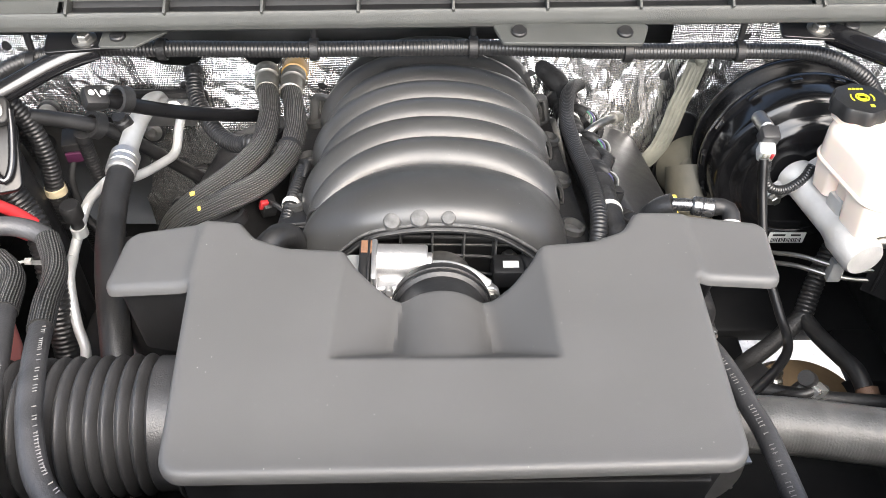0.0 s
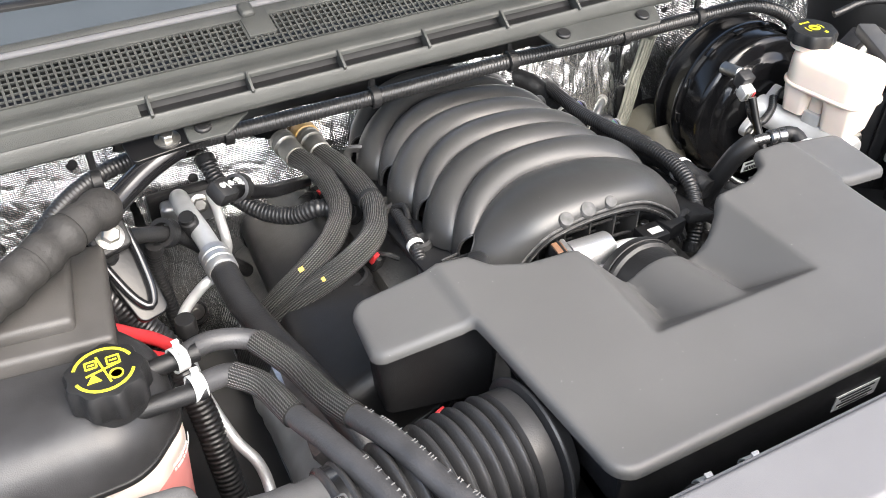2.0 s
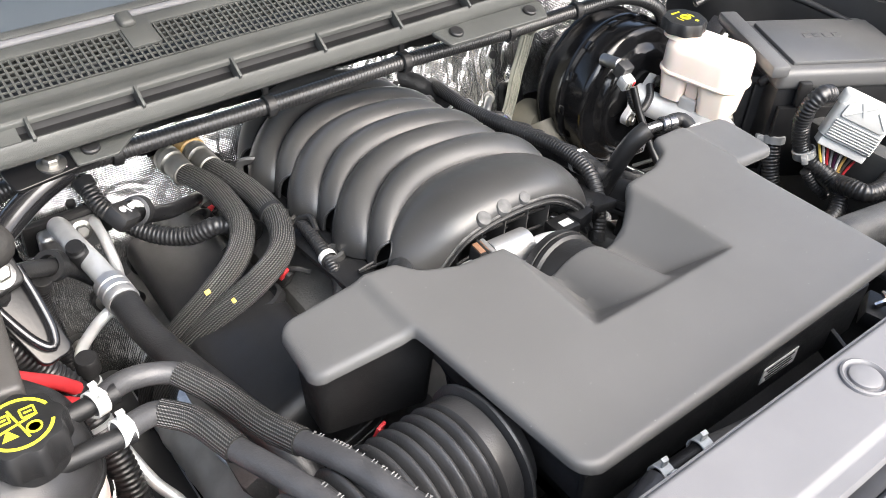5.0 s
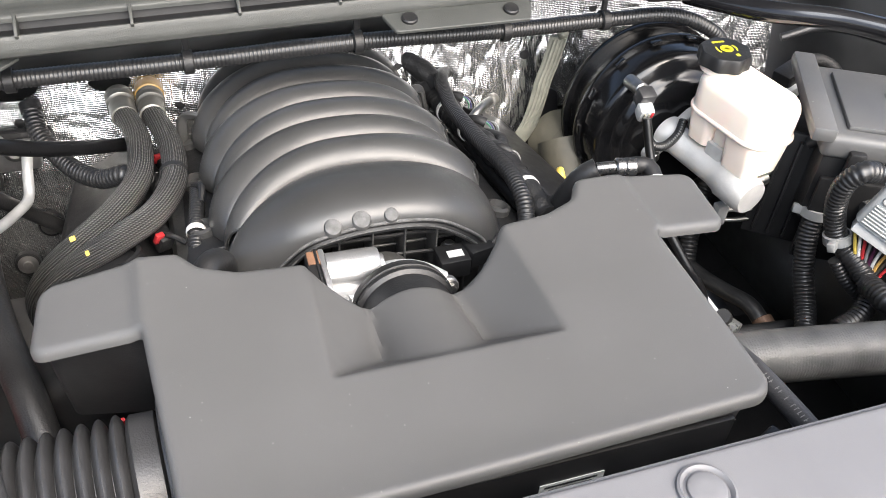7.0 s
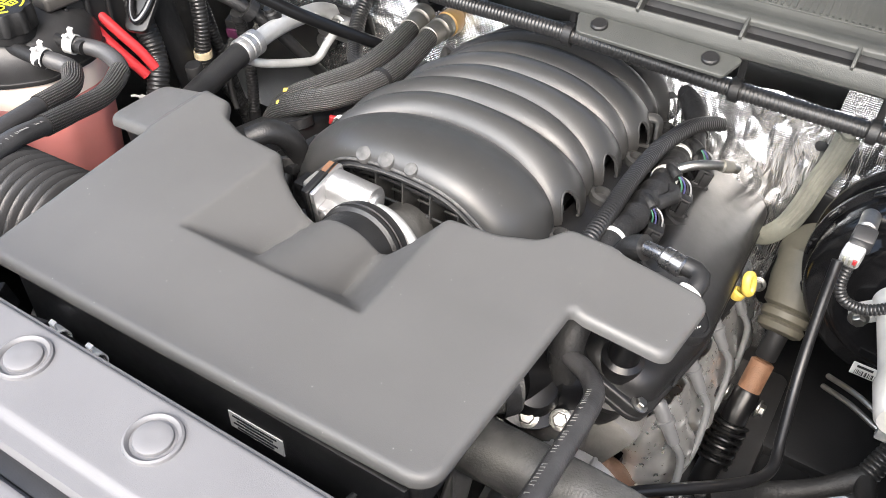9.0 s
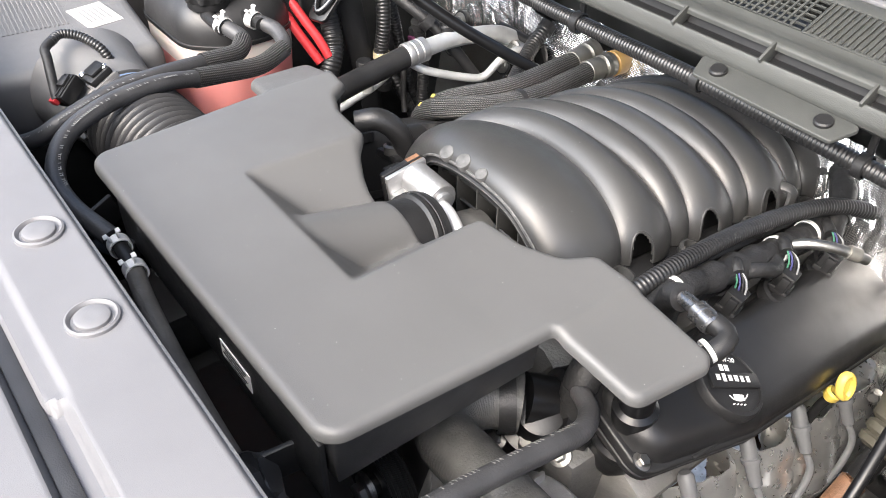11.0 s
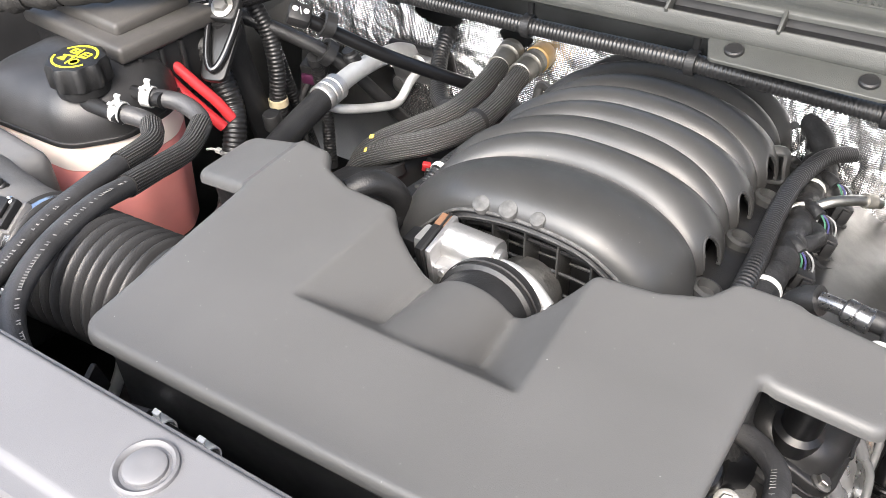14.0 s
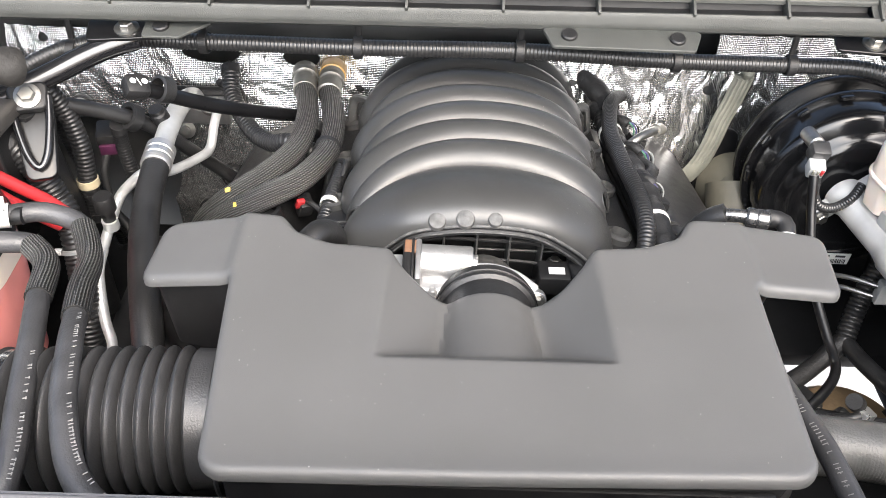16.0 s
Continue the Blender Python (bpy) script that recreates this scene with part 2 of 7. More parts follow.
def thing(name, at, label, category, group="", kind=""):
    ob = new(name)
    ob.location = at
    ob.empty_display_size = 0.02
    return tagged(ob, label, category, group, kind)


def spline(points, step=0.006):
    """Catmull-Rom through the points, resampled to even steps."""
    p = [Vector(q) for q in points]
    p = [p[0] * 2 - p[1]] + p + [p[-1] * 2 - p[-2]]
    dense = []
    for i in range(1, len(p) - 2):
        a, b, c, d = p[i - 1], p[i], p[i + 1], p[i + 2]
        for k in range(24):
            t = k / 24
            dense.append(0.5 * ((2 * b) + (c - a) * t + (2 * a - 5 * b + 4 * c - d) * t * t + (3 * b - a - 3 * c + d) * t ** 3))
    dense.append(p[-2])
    acc = [0.0]
    for u, v in zip(dense[:-1], dense[1:]):
        acc.append(acc[-1] + (v - u).length)
    n = max(2, int(acc[-1] / step) + 1)
    out, j = [], 0
    for k in range(n):
        s = acc[-1] * k / (n - 1)
        while j < len(acc) - 2 and acc[j + 1] < s:
            j += 1
        w = (s - acc[j]) / max(1e-9, acc[j + 1] - acc[j])
        out.append(dense[j].lerp(dense[j + 1], w))
    return out, acc[-1]


def sweep(points, r, segs=14, step=0.006, ribs=None, cap=True, flat=1.0, bm=None, wobble=0.0, straight=False):
    """A tube along a smooth line. r: radius or function of 0..1. ribs: (pitch, depth) of corrugation. flat squeezes it."""
    if bm is None:
        bm = bmesh.new()
    if ribs:
        step = ribs[0] / 4
    if straight:
        path = [Vector(q) for q in points]
        length = sum((b - a).length for a, b in zip(path[:-1], path[1:]))
    else:
        path, length = spline(points, step)
    uvl = bm.loops.layers.uv.verify()
    t0 = (path[1] - path[0]).normalized()
    ref = Vector((0, 0, 1)) if abs(t0.z) < 0.9 else Vector((1, 0, 0))
    nrm = (ref - t0 * ref.dot(t0)).normalized()
    rings, s = [], 0.0
    offs = (0.0, -0.3, -1.0, -0.3)
    for i, q in enumerate(path):
        tan = (path[min(i + 1, len(path) - 1)] - path[max(i - 1, 0)]).normalized()
        nrm = (nrm - tan * nrm.dot(tan)).normalized()
        bi = tan.cross(nrm)
        if i:
            s += (path[i] - path[i - 1]).length
        rad = r(s / length) if callable(r) else r
        if ribs:
            rad += ribs[1] * offs[i % 4]
        if wobble:
            rad *= 1 + wobble * noise.noise(q * 60)
        rings.append(([bm.verts.new(q + (nrm * math.cos(a) * flat + bi * math.sin(a)) * rad) for a in [2 * math.pi * k / segs for k in range(segs)]], s, rad))
    for (ra, sa, rr), (rb, sb, _) in zip(rings[:-1], rings[1:]):
        for k in range(segs):
            k2 = (k + 1) % segs
            f = bm.faces.new((ra[k], ra[k2], rb[k2], rb[k]))
            us = (k / segs, (k + 1) / segs, (k + 1) / segs, k / segs)
            for lp, u, v in zip(f.loops, us, (sa, sa, sb, sb)):
                lp[uvl].uv = (u * 2 * math.pi * (r if not callable(r) else rr), v)
    if cap:
        bm.faces.new(rings[0][0])
        bm.faces.new(list(reversed(rings[-1][0])))
    return bm


def axis_to(p, d):
    """A pose at p whose z axis points along d."""
    return Matrix.Translation(p) @ Vector(d).to_track_quat("Z", "Y").to_matrix().to_4x4()


def lathe(profile, m=None, segs=32, bm=None, squash=1.0):
    """Turns (radius, height) pairs about the z axis of the pose m; a profile that returns to its first radius is a ring."""
    ring = len(profile) >= 4 and profile[0][0] > 0 and abs(profile[0][0] - profile[-1][0]) < 1e-6
    if bm is None:
        bm = bmesh.new()
    m = m or Matrix.Identity(4)
    rings = []
    for rad, h in profile:
        if rad < 1e-6:
            rings.append([bm.verts.new(m @ Vector((0, 0, h)))])
        else:
            rings.append([bm.verts.new(m @ Vector((rad * math.cos(2 * math.pi * k / segs), squash * rad * math.sin(2 * math.pi * k / segs), h))) for k in range(segs)])
    for a, b in zip(rings[:-1], rings[1:]):
        for k in range(segs):
            k2 = (k + 1) % segs
            if len(a) == 1 and len(b) == 1:
                continue
            if len(a) == 1:
                bm.faces.new((a[0], b[k], b[k2]))
            elif len(b) == 1:
                bm.faces.new((a[k], a[k2], b[0]))
            else:
                bm.faces.new((a[k], a[k2], b[k2], b[k]))
    if ring:
        a, b = rings[-1], rings[0]
        for k in range(segs):
            bm.faces.new((a[k], a[(k + 1) % segs], b[(k + 1) % segs], b[k]))
        return bm
    if len(rings[0]) > 1:
        bm.faces.new(rings[0])
    if len(rings[-1]) > 1:
        bm.faces.new(rings[-1])
    return bm


def box(size, m=None, bevel=0.002, bm=None, segs=2, taper=1.0):
    """A block of full sizes, centred on the pose m, with rounded edges; taper narrows its top."""
    if bm is None:
        bm = bmesh.new()
    m = m or Matrix.Identity(4)
    vs = []
    for z in (-0.5, 0.5):
        k = taper if z > 0 else 1.0
        for x, y in ((-0.5, -0.5), (0.5, -0.5), (0.5, 0.5), (-0.5, 0.5)):
            vs.append(bm.verts.new(m @ Vector((x * size[0] * k, y * size[1] * k, z * size[2]))))
    fs = [bm.faces.new([vs[i] for i in q]) for q in ((3, 2, 1, 0), (4, 5, 6, 7), (0, 1, 5, 4), (1, 2, 6, 5), (2, 3, 7, 6), (3, 0, 4, 7))]
    if bevel:
        es = list({e for f in fs for e in f.edges})
        bmesh.ops.bevel(bm, geom=es, offset=min(bevel, 0.45 * min(size)), segments=segs, profile=0.5, affect="EDGES")
    return bm


def rounded(points, radius, n=5):
    """A closed 2D outline with its corners rounded; a point may carry its own radius as third value."""
    out = []
    cnt = len(points)
    for i in range(cnt):
        p = Vector(points[i][:2])
        a, b = Vector(points[i - 1][:2]), Vector(points[(i + 1) % cnt][:2])
        r = points[i][2] if len(points[i]) > 2 else radius
        u, v = (a - p), (b - p)
        lu, lv = u.length, v.length
        u, v = u / lu, v / lv
        ang = u.angle(v)
        if r <= 0 or ang > radians(172):
            out.append(p)
            continue
        d = min(r / math.tan(ang / 2), 0.48 * lu, 0.48 * lv)
        rr = d * math.tan(ang / 2)
        c = p + (u + v).normalized() * (rr / math.sin(ang / 2))
        s, e = p + u * d, p + v * d
        a0 = math.atan2(s.y - c.y, s.x - c.x)
        a1 = math.atan2(e.y - c.y, e.x - c.x)
        da = (a1 - a0 + math.pi) % (2 * math.pi) - math.pi
        for k in range(n + 1):
            t = a0 + da * k / n
            out.append(Vector((c.x + rr * math.cos(t), c.y + rr * math.sin(t))))
    return out


def prism(outline, z0, z1, m=None, edge=0.003, bm=None, segs=3, taper=0.0, both=False):
    """A slab from a 2D outline, its top edge rounded by insets; taper widens the foot."""
    if bm is None:
        bm = bmesh.new()
    m = m or Matrix.Identity(4)
    pts = [Vector(p[:2]) for p in outline]
    area = sum(a.x * b.y - b.x * a.y for a, b in zip(pts, pts[1:] + pts[:1]))
    if area < 0:
        pts.reverse()
    nrm = []
    for i, p in enumerate(pts):
        a, b = pts[i - 1], pts[(i + 1) % len(pts)]
        t = (b - a).normalized()
        nrm.append(Vector((t.y, -t.x)))
    levels = [(-taper, z0)]
    if both:
        levels = [(edge * (1 - math.sin(k / segs * math.pi / 2)), z0 + edge * (1 - math.cos(k / segs * math.pi / 2))) for k in range(segs + 1)]
        levels = [(edge - edge * math.sin(k / segs * math.pi / 2), z0 + edge - edge * math.cos(k / segs * math.pi / 2)) for k in range(segs + 1)]
    for k in range(segs + 1):
        a = k / segs * math.pi / 2
        levels.append((edge * (1 - math.cos(a)), z1 - edge + edge * math.sin(a)))
    rings = [[bm.verts.new(m @ Vector((p.x - q.x * d, p.y - q.y * d, z))) for p, q in zip(pts, nrm)] for d, z in levels]
    n = len(pts)
    for a, b in zip(rings[:-1], rings[1:]):
        for k in range(n):
            bm.faces.new((a[k], a[(k + 1) % n], b[(k + 1) % n], b[k]))
    bm.faces.new(list(reversed(rings[0])))
    bm.faces.new(rings[-1])
    return bm


def bolt(bm, m, r=0.006, washer=1.5):
    """A hexagon flange bolt along the z axis of m."""
    lathe([(r * washer, 0), (r * washer, r * 0.25), (r * 1.05, r * 0.4)], m, 20, bm)
    lathe([(r, r * 0.3), (r, r * 1.0), (r * 0.85, r * 1.15), (0, r * 1.15)], m, 6, bm)
    return bm


def grid(fn, nu, nv, bm=None, close_u=False):
    """A surface from fn(u, v) with u and v in 0..1."""
    if bm is None:
        bm = bmesh.new()
    vs = [[bm.verts.new(fn(i / nu, j / nv)) for j in range(nv + 1)] for i in range(nu + (0 if close_u else 1))]
    k = len(vs)
    for i in range(k if close_u else k - 1):
        for j in range(nv):
            bm.faces.new((vs[i][j], vs[(i + 1) % k][j], vs[(i + 1) % k][j + 1], vs[i][j + 1]))
    return bm


def thicken(bm, t):
    bmesh.ops.recalc_face_normals(bm, faces=bm.faces)
    bmesh.ops.solidify(bm, geom=list(bm.faces), thickness=t)
    return bm


def sheet(outline, hfun, fillet, depth, feature=(), cell=0.008, inset=0.0):
    """A moulded lid: a top surface of height hfun(x, y) with a rounded rim, and a skirt hanging from it."""
    from mathutils.geometry import delaunay_2d_cdt
    pts = [Vector(p[:2]) for p in outline]
    if sum(a.x * b.y - b.x * a.y for a, b in zip(pts, pts[1:] + pts[:1])) < 0:
        pts.reverse()
    n = len(pts)
    nrm = []
    for i, p in enumerate(pts):
        t = (pts[(i + 1) % n] - pts[i - 1]).normalized()
        nrm.append(Vector((t.y, -t.x)))
    verts, drop, edges = [], [], []
    steps = (0.0, 0.12, 0.35, 0.65, 1.0)
    for s in steps:
        d = fillet * s
        base = len(verts)
        for i in range(n):
            verts.append(pts[i] - nrm[i] * d)
            drop.append(fillet - math.sqrt(max(0, fillet ** 2 - (fillet - d) ** 2)))
            if s == 0.0:
                edges.append((base + i, base + (i + 1) % n))
    arr = np.array([[p.x, p.y] for p in pts])
    a, b = arr, np.roll(arr, -1, 0)
    lo, hi = arr.min(0), arr.max(0)
    for gx in np.arange(lo[0], hi[0], cell):
        for gy in np.arange(lo[1], hi[1], cell):
            q = np.array([gx, gy])
            ab = b - a
            k = np.clip(((q - a) * ab).sum(1) / (ab ** 2).sum(1), 0, 1)
            dist = np.sqrt(((q - a - k[:, None] * ab) ** 2).sum(1)).min()
            if dist > fillet * 1.25:
                verts.append(Vector(q))
                drop.append(0.0)
    for line in feature:
        for p, q in zip(line[:-1], line[1:]):
            m = max(2, int((Vector(q) - Vector(p)).length / 0.003))
            for i in range(m + 1):
                verts.append(Vector(p).lerp(Vector(q), i / m))
                drop.append(0.0)
    out = delaunay_2d_cdt([Vector(v) for v in verts], edges, [list(range(n))], 1, 1e-5)
    bm = bmesh.new()
    made = []
    for v, orig in zip(out[0], out[3]):
        d = max((drop[o] for o in orig), default=0.0)
        made.append(bm.verts.new((v.x, v.y, hfun(v.x, v.y) - d)))
    for f in out[2]:
        try:
            bm.faces.new([made[i] for i in f])
        except ValueError:
            pass
    bmesh.ops.delete(bm, geom=[v for v in bm.verts if not v.link_faces], context="VERTS")
    rim = [e for e in bm.edges if len(e.link_faces) == 1]
    low = bmesh.ops.extrude_edge_only(bm, edges=rim)
    for v in low["geom"]:
        if isinstance(v, bmesh.types.BMVert):
            v.co.z -= depth
    return bm


# ---- setting ----
def flat_slab(name, size, m, material, label, category, kind="structure"):
    return tagged(part(name, box(size, m, 0.004), material), label, category, kind=kind)


CONCRETE = dusty(mat("pale_concrete", (0.44, 0.43, 0.415), 0.85, grain=1.0, grain_scale=120, vary=0.35, vary_scale=40), 70, 0.3, (0.30, 0.28, 0.26))
gbm = bmesh.new()
bmesh.ops.create_grid(gbm, x_segments=8, y_segments=8, size=400)
tagged(part("ground", gbm, CONCRETE), "pale speckled concrete ground under the truck", "ground", kind="structure")

# body shell round the bay
tagged(part("wall_firewall", box((1.66, 0.03, 0.62), pose(0, 0.775, 0.75), 0.003), LINER), "black painted firewall behind the engine", "firewall", kind="structure")
for sx, nm in ((-1, "wall_fender_1"), (1, "wall_fender_2")):
    tagged(part(nm, box((0.03, 1.5, 0.66), pose(sx * 0.88, 0.05, 0.72), 0.003), BODY), "dark painted inner fender wall", "fender", kind="structure")
tagged(part("wall_front", box((1.76, 0.03, 0.62), pose(0, -0.42, 0.72), 0.003), DARK), "black radiator support wall", "radiator support", kind="structure")


tagged(part("hood", box((1.70, 1.15, 0.03), Matrix.Translation((0, 0.32, 1.66)) @ pose(0, 0, 0, -58), 0.01), DARK), "raised hood over the open engine bay", "hood", kind="structure")
# dark sheets added to hide the bright ground and give the bay's deep shade
tagged(part("bay_floor_1", box((0.56, 1.15, 0.03), pose(-0.60, 0.15, 0.50), 0.01), DARK), "dark sheet added to close the bay below", "splash shield", kind="structure")
for n_, (sx_, sy_, px_, py_, pz_) in enumerate(((0.30, 0.75, 0.74, -0.03, 0.52), (0.54, 0.29, 0.62, 0.603, 0.50), (0.245, 0.115, 0.7675, 0.40, 0.51), (0.34, 0.62, 0.44, -0.09, 0.535), (0.17, 0.30, 0.355, 0.37, 0.45), (0.075, 0.32, 0.4675, 0.37, 0.485))):
    tagged(part("bay_floor_%d" % (n_ + 4), box((sx_, sy_, 0.03), pose(px_, py_, pz_), 0.01), DARK), "dark sheet added to close the bay below", "splash shield", kind="structure")
tagged(part("bay_floor_2", box((0.95, 0.75, 0.03), pose(0.08, 0.05, 0.44), 0.01), DARK), "dark sheet added to close the space under the engine", "splash shield", kind="structure")
tagged(part("bay_floor_3", box((0.62, 0.40, 0.03), pose(0.02, -0.20, 0.56), 0.01), DARK), "dark sheet added to close the space below the radiator fan", "splash shield", kind="structure")
tagged(part("wall_radiator", box((1.40, 0.05, 0.42), pose(0, -0.215, 0.80), 0.01), DARK), "black radiator and fan shroud behind the panel", "radiator", kind="structure")


def cowl_y(x):
    return 0.038 * x


def cowl_face(profile, x0, x1):
    def f(u, v):
        x = x0 + (x1 - x0) * u
        i = v * (len(profile) - 1)
        k = min(int(i), len(profile) - 2)
        w = i - k
        return Vector((x, profile[k][0] * (1 - w) + profile[k + 1][0] * w + cowl_y(x), profile[k][1] * (1 - w) + profile[k + 1][1] * w))
    return f


def cowl():
    th = thing("windscreen_cowl", (0.0, 0.5, 1.05), "dark grey plastic windscreen cowl with a slotted front edge", "cowl")
    lip = [(0.482, 1.044), (0.466, 1.0485), (0.4605, 1.053), (0.4595, 1.059), (0.4625, 1.0715), (0.4640, 1.0735), (0.4665, 1.0735), (0.4685, 1.066)]
    part("front_lip", thicken(grid(cowl_face(lip, -0.86, 0.86), 24, 21), 0.002), COWL, th)
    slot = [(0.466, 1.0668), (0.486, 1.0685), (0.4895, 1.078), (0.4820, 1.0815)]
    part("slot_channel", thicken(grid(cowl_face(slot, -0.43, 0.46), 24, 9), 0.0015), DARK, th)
    flat = [(0.466, 1.0735), (0.474, 1.077), (0.4815, 1.081)]
    for a, b in ((-0.86, -0.43), (0.46, 0.86)):
        part("closed_end", thicken(grid(cowl_face(flat, a, b), 8, 6), 0.002), COWL, th)
    top = [(0.4810, 1.0800), (0.4812, 1.0850), (0.484, 1.0870), (0.4915, 1.0885), (0.499, 1.0880), (0.506, 1.0890), (0.5135, 1.0925)]
    part("top_band", thicken(grid(cowl_face(top, -0.86, 0.86), 24, 21), 0.002), COWL, th)
    m0 = box((0.0035, 0.026, 0.016), None, 0.0008)
    rib = part("slot_rib", m0, COWL, th)
    xs = [-0.419 + 0.111 * k for k in range(0, 9)]
    for k, x in enumerate(xs):
        if k:
            r2 = new("slot_rib", rib.data)
            r2.parent = th
            r2.matrix_parent_inverse = rib.matrix_parent_inverse
        else:
            r2 = rib
        r2.matrix_basis = pose(x, 0.4745 + cowl_y(x), 1.0755, 32)


cowl()


# mesh grille on the cowl
def grille():
    th = thing("cowl_grille", (0.0, 0.52, 1.10), "grey plastic air intake mesh grille at the windscreen foot", "grille")
    m = Matrix.Translation((0, 0.5125, 1.0928)) @ pose(0, 0, 0, 18, 0, 2.1)
    bm = bmesh.new()
    for x in np.arange(-0.84, 0.135, 0.0078):
        box((0.0026, 0.052, 0.0025), m @ pose(x, 0.0265, 0), 0, bm)
    for k in range(7):
        box((0.985, 0.0020, 0.0020), m @ pose(-0.352, 0.0025 + k * 0.0083, -0.0006), 0, bm)
    part("mesh", bm, COWL, th, smooth=False)
    part("back_frame", box((1.72, 0.016, 0.004), m @ pose(0, 0.0605, 0.001), 0.0015), COWL, th)
    part("solid_panel", box((0.70, 0.053, 0.004), m @ pose(0.492, 0.0265, -0.001), 0.001), COWL, th)
    bm = bmesh.new()
    for x in np.arange(0.146, 0.84, 0.0065):
        box((0.0026, 0.050, 0.003), m @ pose(x, 0.0265, 0.002), 0, bm)
    part("panel_ribs", bm, COWL, th, smooth=False)
    # dark plate set deep so that the mesh gaps read as shade
    part("duct", box((1.7, 0.075, 0.004), m @ pose(0, 0.028, -0.045), 0.001), DARK, th)
    part("trim_strip", box((1.72, 0.008, 0.006), m @ pose(0, 0.0735, 0.002), 0.0025), PANEL, th)
    part("seal_strip", box((1.72, 0.012, 0.006), m @ pose(0, 0.0845, 0.001), 0.0025), COWL, th)
    part("nozzle_plate", box((0.034, 0.046, 0.005), m @ pose(-0.268, 0.045, 0.001), 0.0015), COWL, th)
    part("nozzle_cap", box((0.018, 0.022, 0.012), m @ pose(-0.274, 0.064, 0.004), 0.005, segs=3), COWL, th)


grille()
gl = grid(lambda u, v: Vector((-0.86 + 1.72 * u, 0.600 + 0.75 * v + 0.038 * (-0.86 + 1.72 * u), 1.118 + 0.5 * v)), 4, 4)
tagged(part("windscreen", thicken(gl, 0.005), GLASS), "windscreen glass rising behind the cowl, coloured dark for the hood's reflection", "windscreen", kind="structure")

wp = thing("windscreen_wiper", (-0.55, 0.62, 1.13), "black windscreen wiper resting at the glass foot", "wiper")
part("arm", sweep([(-0.84, 0.622, 1.150), (-0.62, 0.624, 1.146), (-0.40, 0.626, 1.142)], 0.008, 10, 0.02, flat=0.7), BLACK, wp)
part("blade", box((0.62, 0.014, 0.010), pose(-0.52, 0.648, 1.152, 0, 0, 2.2), 0.003), DARK, wp)
part("spoiler", box((0.60, 0.010, 0.006), pose(-0.52, 0.662, 1.160, 30, 0, 2.2), 0.002), BLACK, wp)
for k in range(6):
    part("slot", box((0.055, 0.006, 0.003), pose(-0.76 + 0.095 * k, 0.6385 + 0.0036 * k, 1.1585, 0, 0, 2.2), 0.001), PANEL, wp)

# foil covered firewall insulation: two crinkled mats


def crinkle(x, z, amp, stretch=(9, 9)):
    """Soft billows with narrow raised creases that run along the sheet."""
    q = Vector((x * stretch[0] + 0.35 * z * stretch[1], 3.1, z * stretch[1]))
    h = noise.noise(q) + 0.35 * noise.noise(q * 2.7)
    for f, a, w in ((1.5, 0.28, 5.0), (2.9, 0.20, 4.0), (5.5, 0.11, 3.0)):
        h += a * max(0.0, 1 - w * abs(noise.noise(q * f + Vector((f, 0, 0)))))
    return amp * h


def foil_mat(x0, x1, z0, z1, y, lean, material, label, amp=0.02, bulge=0.0, stretch=(9, 9), holes=(), curl=0.35):
    def f(u, v):
        x, z = x0 + (x1 - x0) * u, z0 + (z1 - z0) * v
        s = math.sin(math.pi * u) * math.sin(math.pi * v)
        return Vector((x, y - lean * (z - z0) - bulge * s + crinkle(x, z, amp, stretch) + curl * max(0, z - z1 + 0.13), z))
    bm = grid(f, 220, 180)
    for fc in list(bm.faces):
        c = fc.calc_center_median()
        if any(((c.x - hx) / rx) ** 2 + ((c.z - hz) / rz) ** 2 < 1 for hx, hz, rx, rz in holes):
            bm.faces.remove(fc)
    th = thing("foil_insulation", (0.5 * (x0 + x1), y, z0), label, "heat shield", "firewall foil mats")
    part("foil_sheet", thicken(bm, 0.004), material, th)
    n = max(2, int((x1 - x0) / 0.16))
    for k in range(n):
        p = f((k + 0.5) / n, 0.88)
        part("retainer_pin", lathe([(0.009, -0.006), (0.009, 0.002), (0.007, 0.004), (0, 0.0045)], axis_to(p, (0, -1, 0.3)), 20), BLACK, th)
    return th


foil_mat(-0.465, -0.06, 0.42, 0.912, 0.668, 0.1, FOILWEAVE, "crinkled silver woven foil insulation on the firewall", 0.007, 0.0, (6, 9), ((-0.375, 0.897, 0.042, 0.016), (-0.245, 0.893, 0.026, 0.016), (-0.47, 0.76, 0.03, 0.12)))
foil_mat(-0.68, -0.455, 0.79, 0.912, 0.655, 0.1, FOILWEAVE, "narrow silver foil strip under the cowl", 0.006)
foil_mat(0.05, 0.45, 0.52, 0.918, 0.622, -0.07, FOIL, "crumpled shiny silver foil insulation beside the booster", 0.008, 0.010, (12, 6), ((0.455, 0.64, 0.095, 0.165),), 0.12)
foil_mat(0.355, 0.80, 0.78, 0.945, 0.640, -0.25, FOILWEAVE, "creased silver foil insulation behind the brake booster", 0.006, 0.0, (9, 9), (), 0.0)
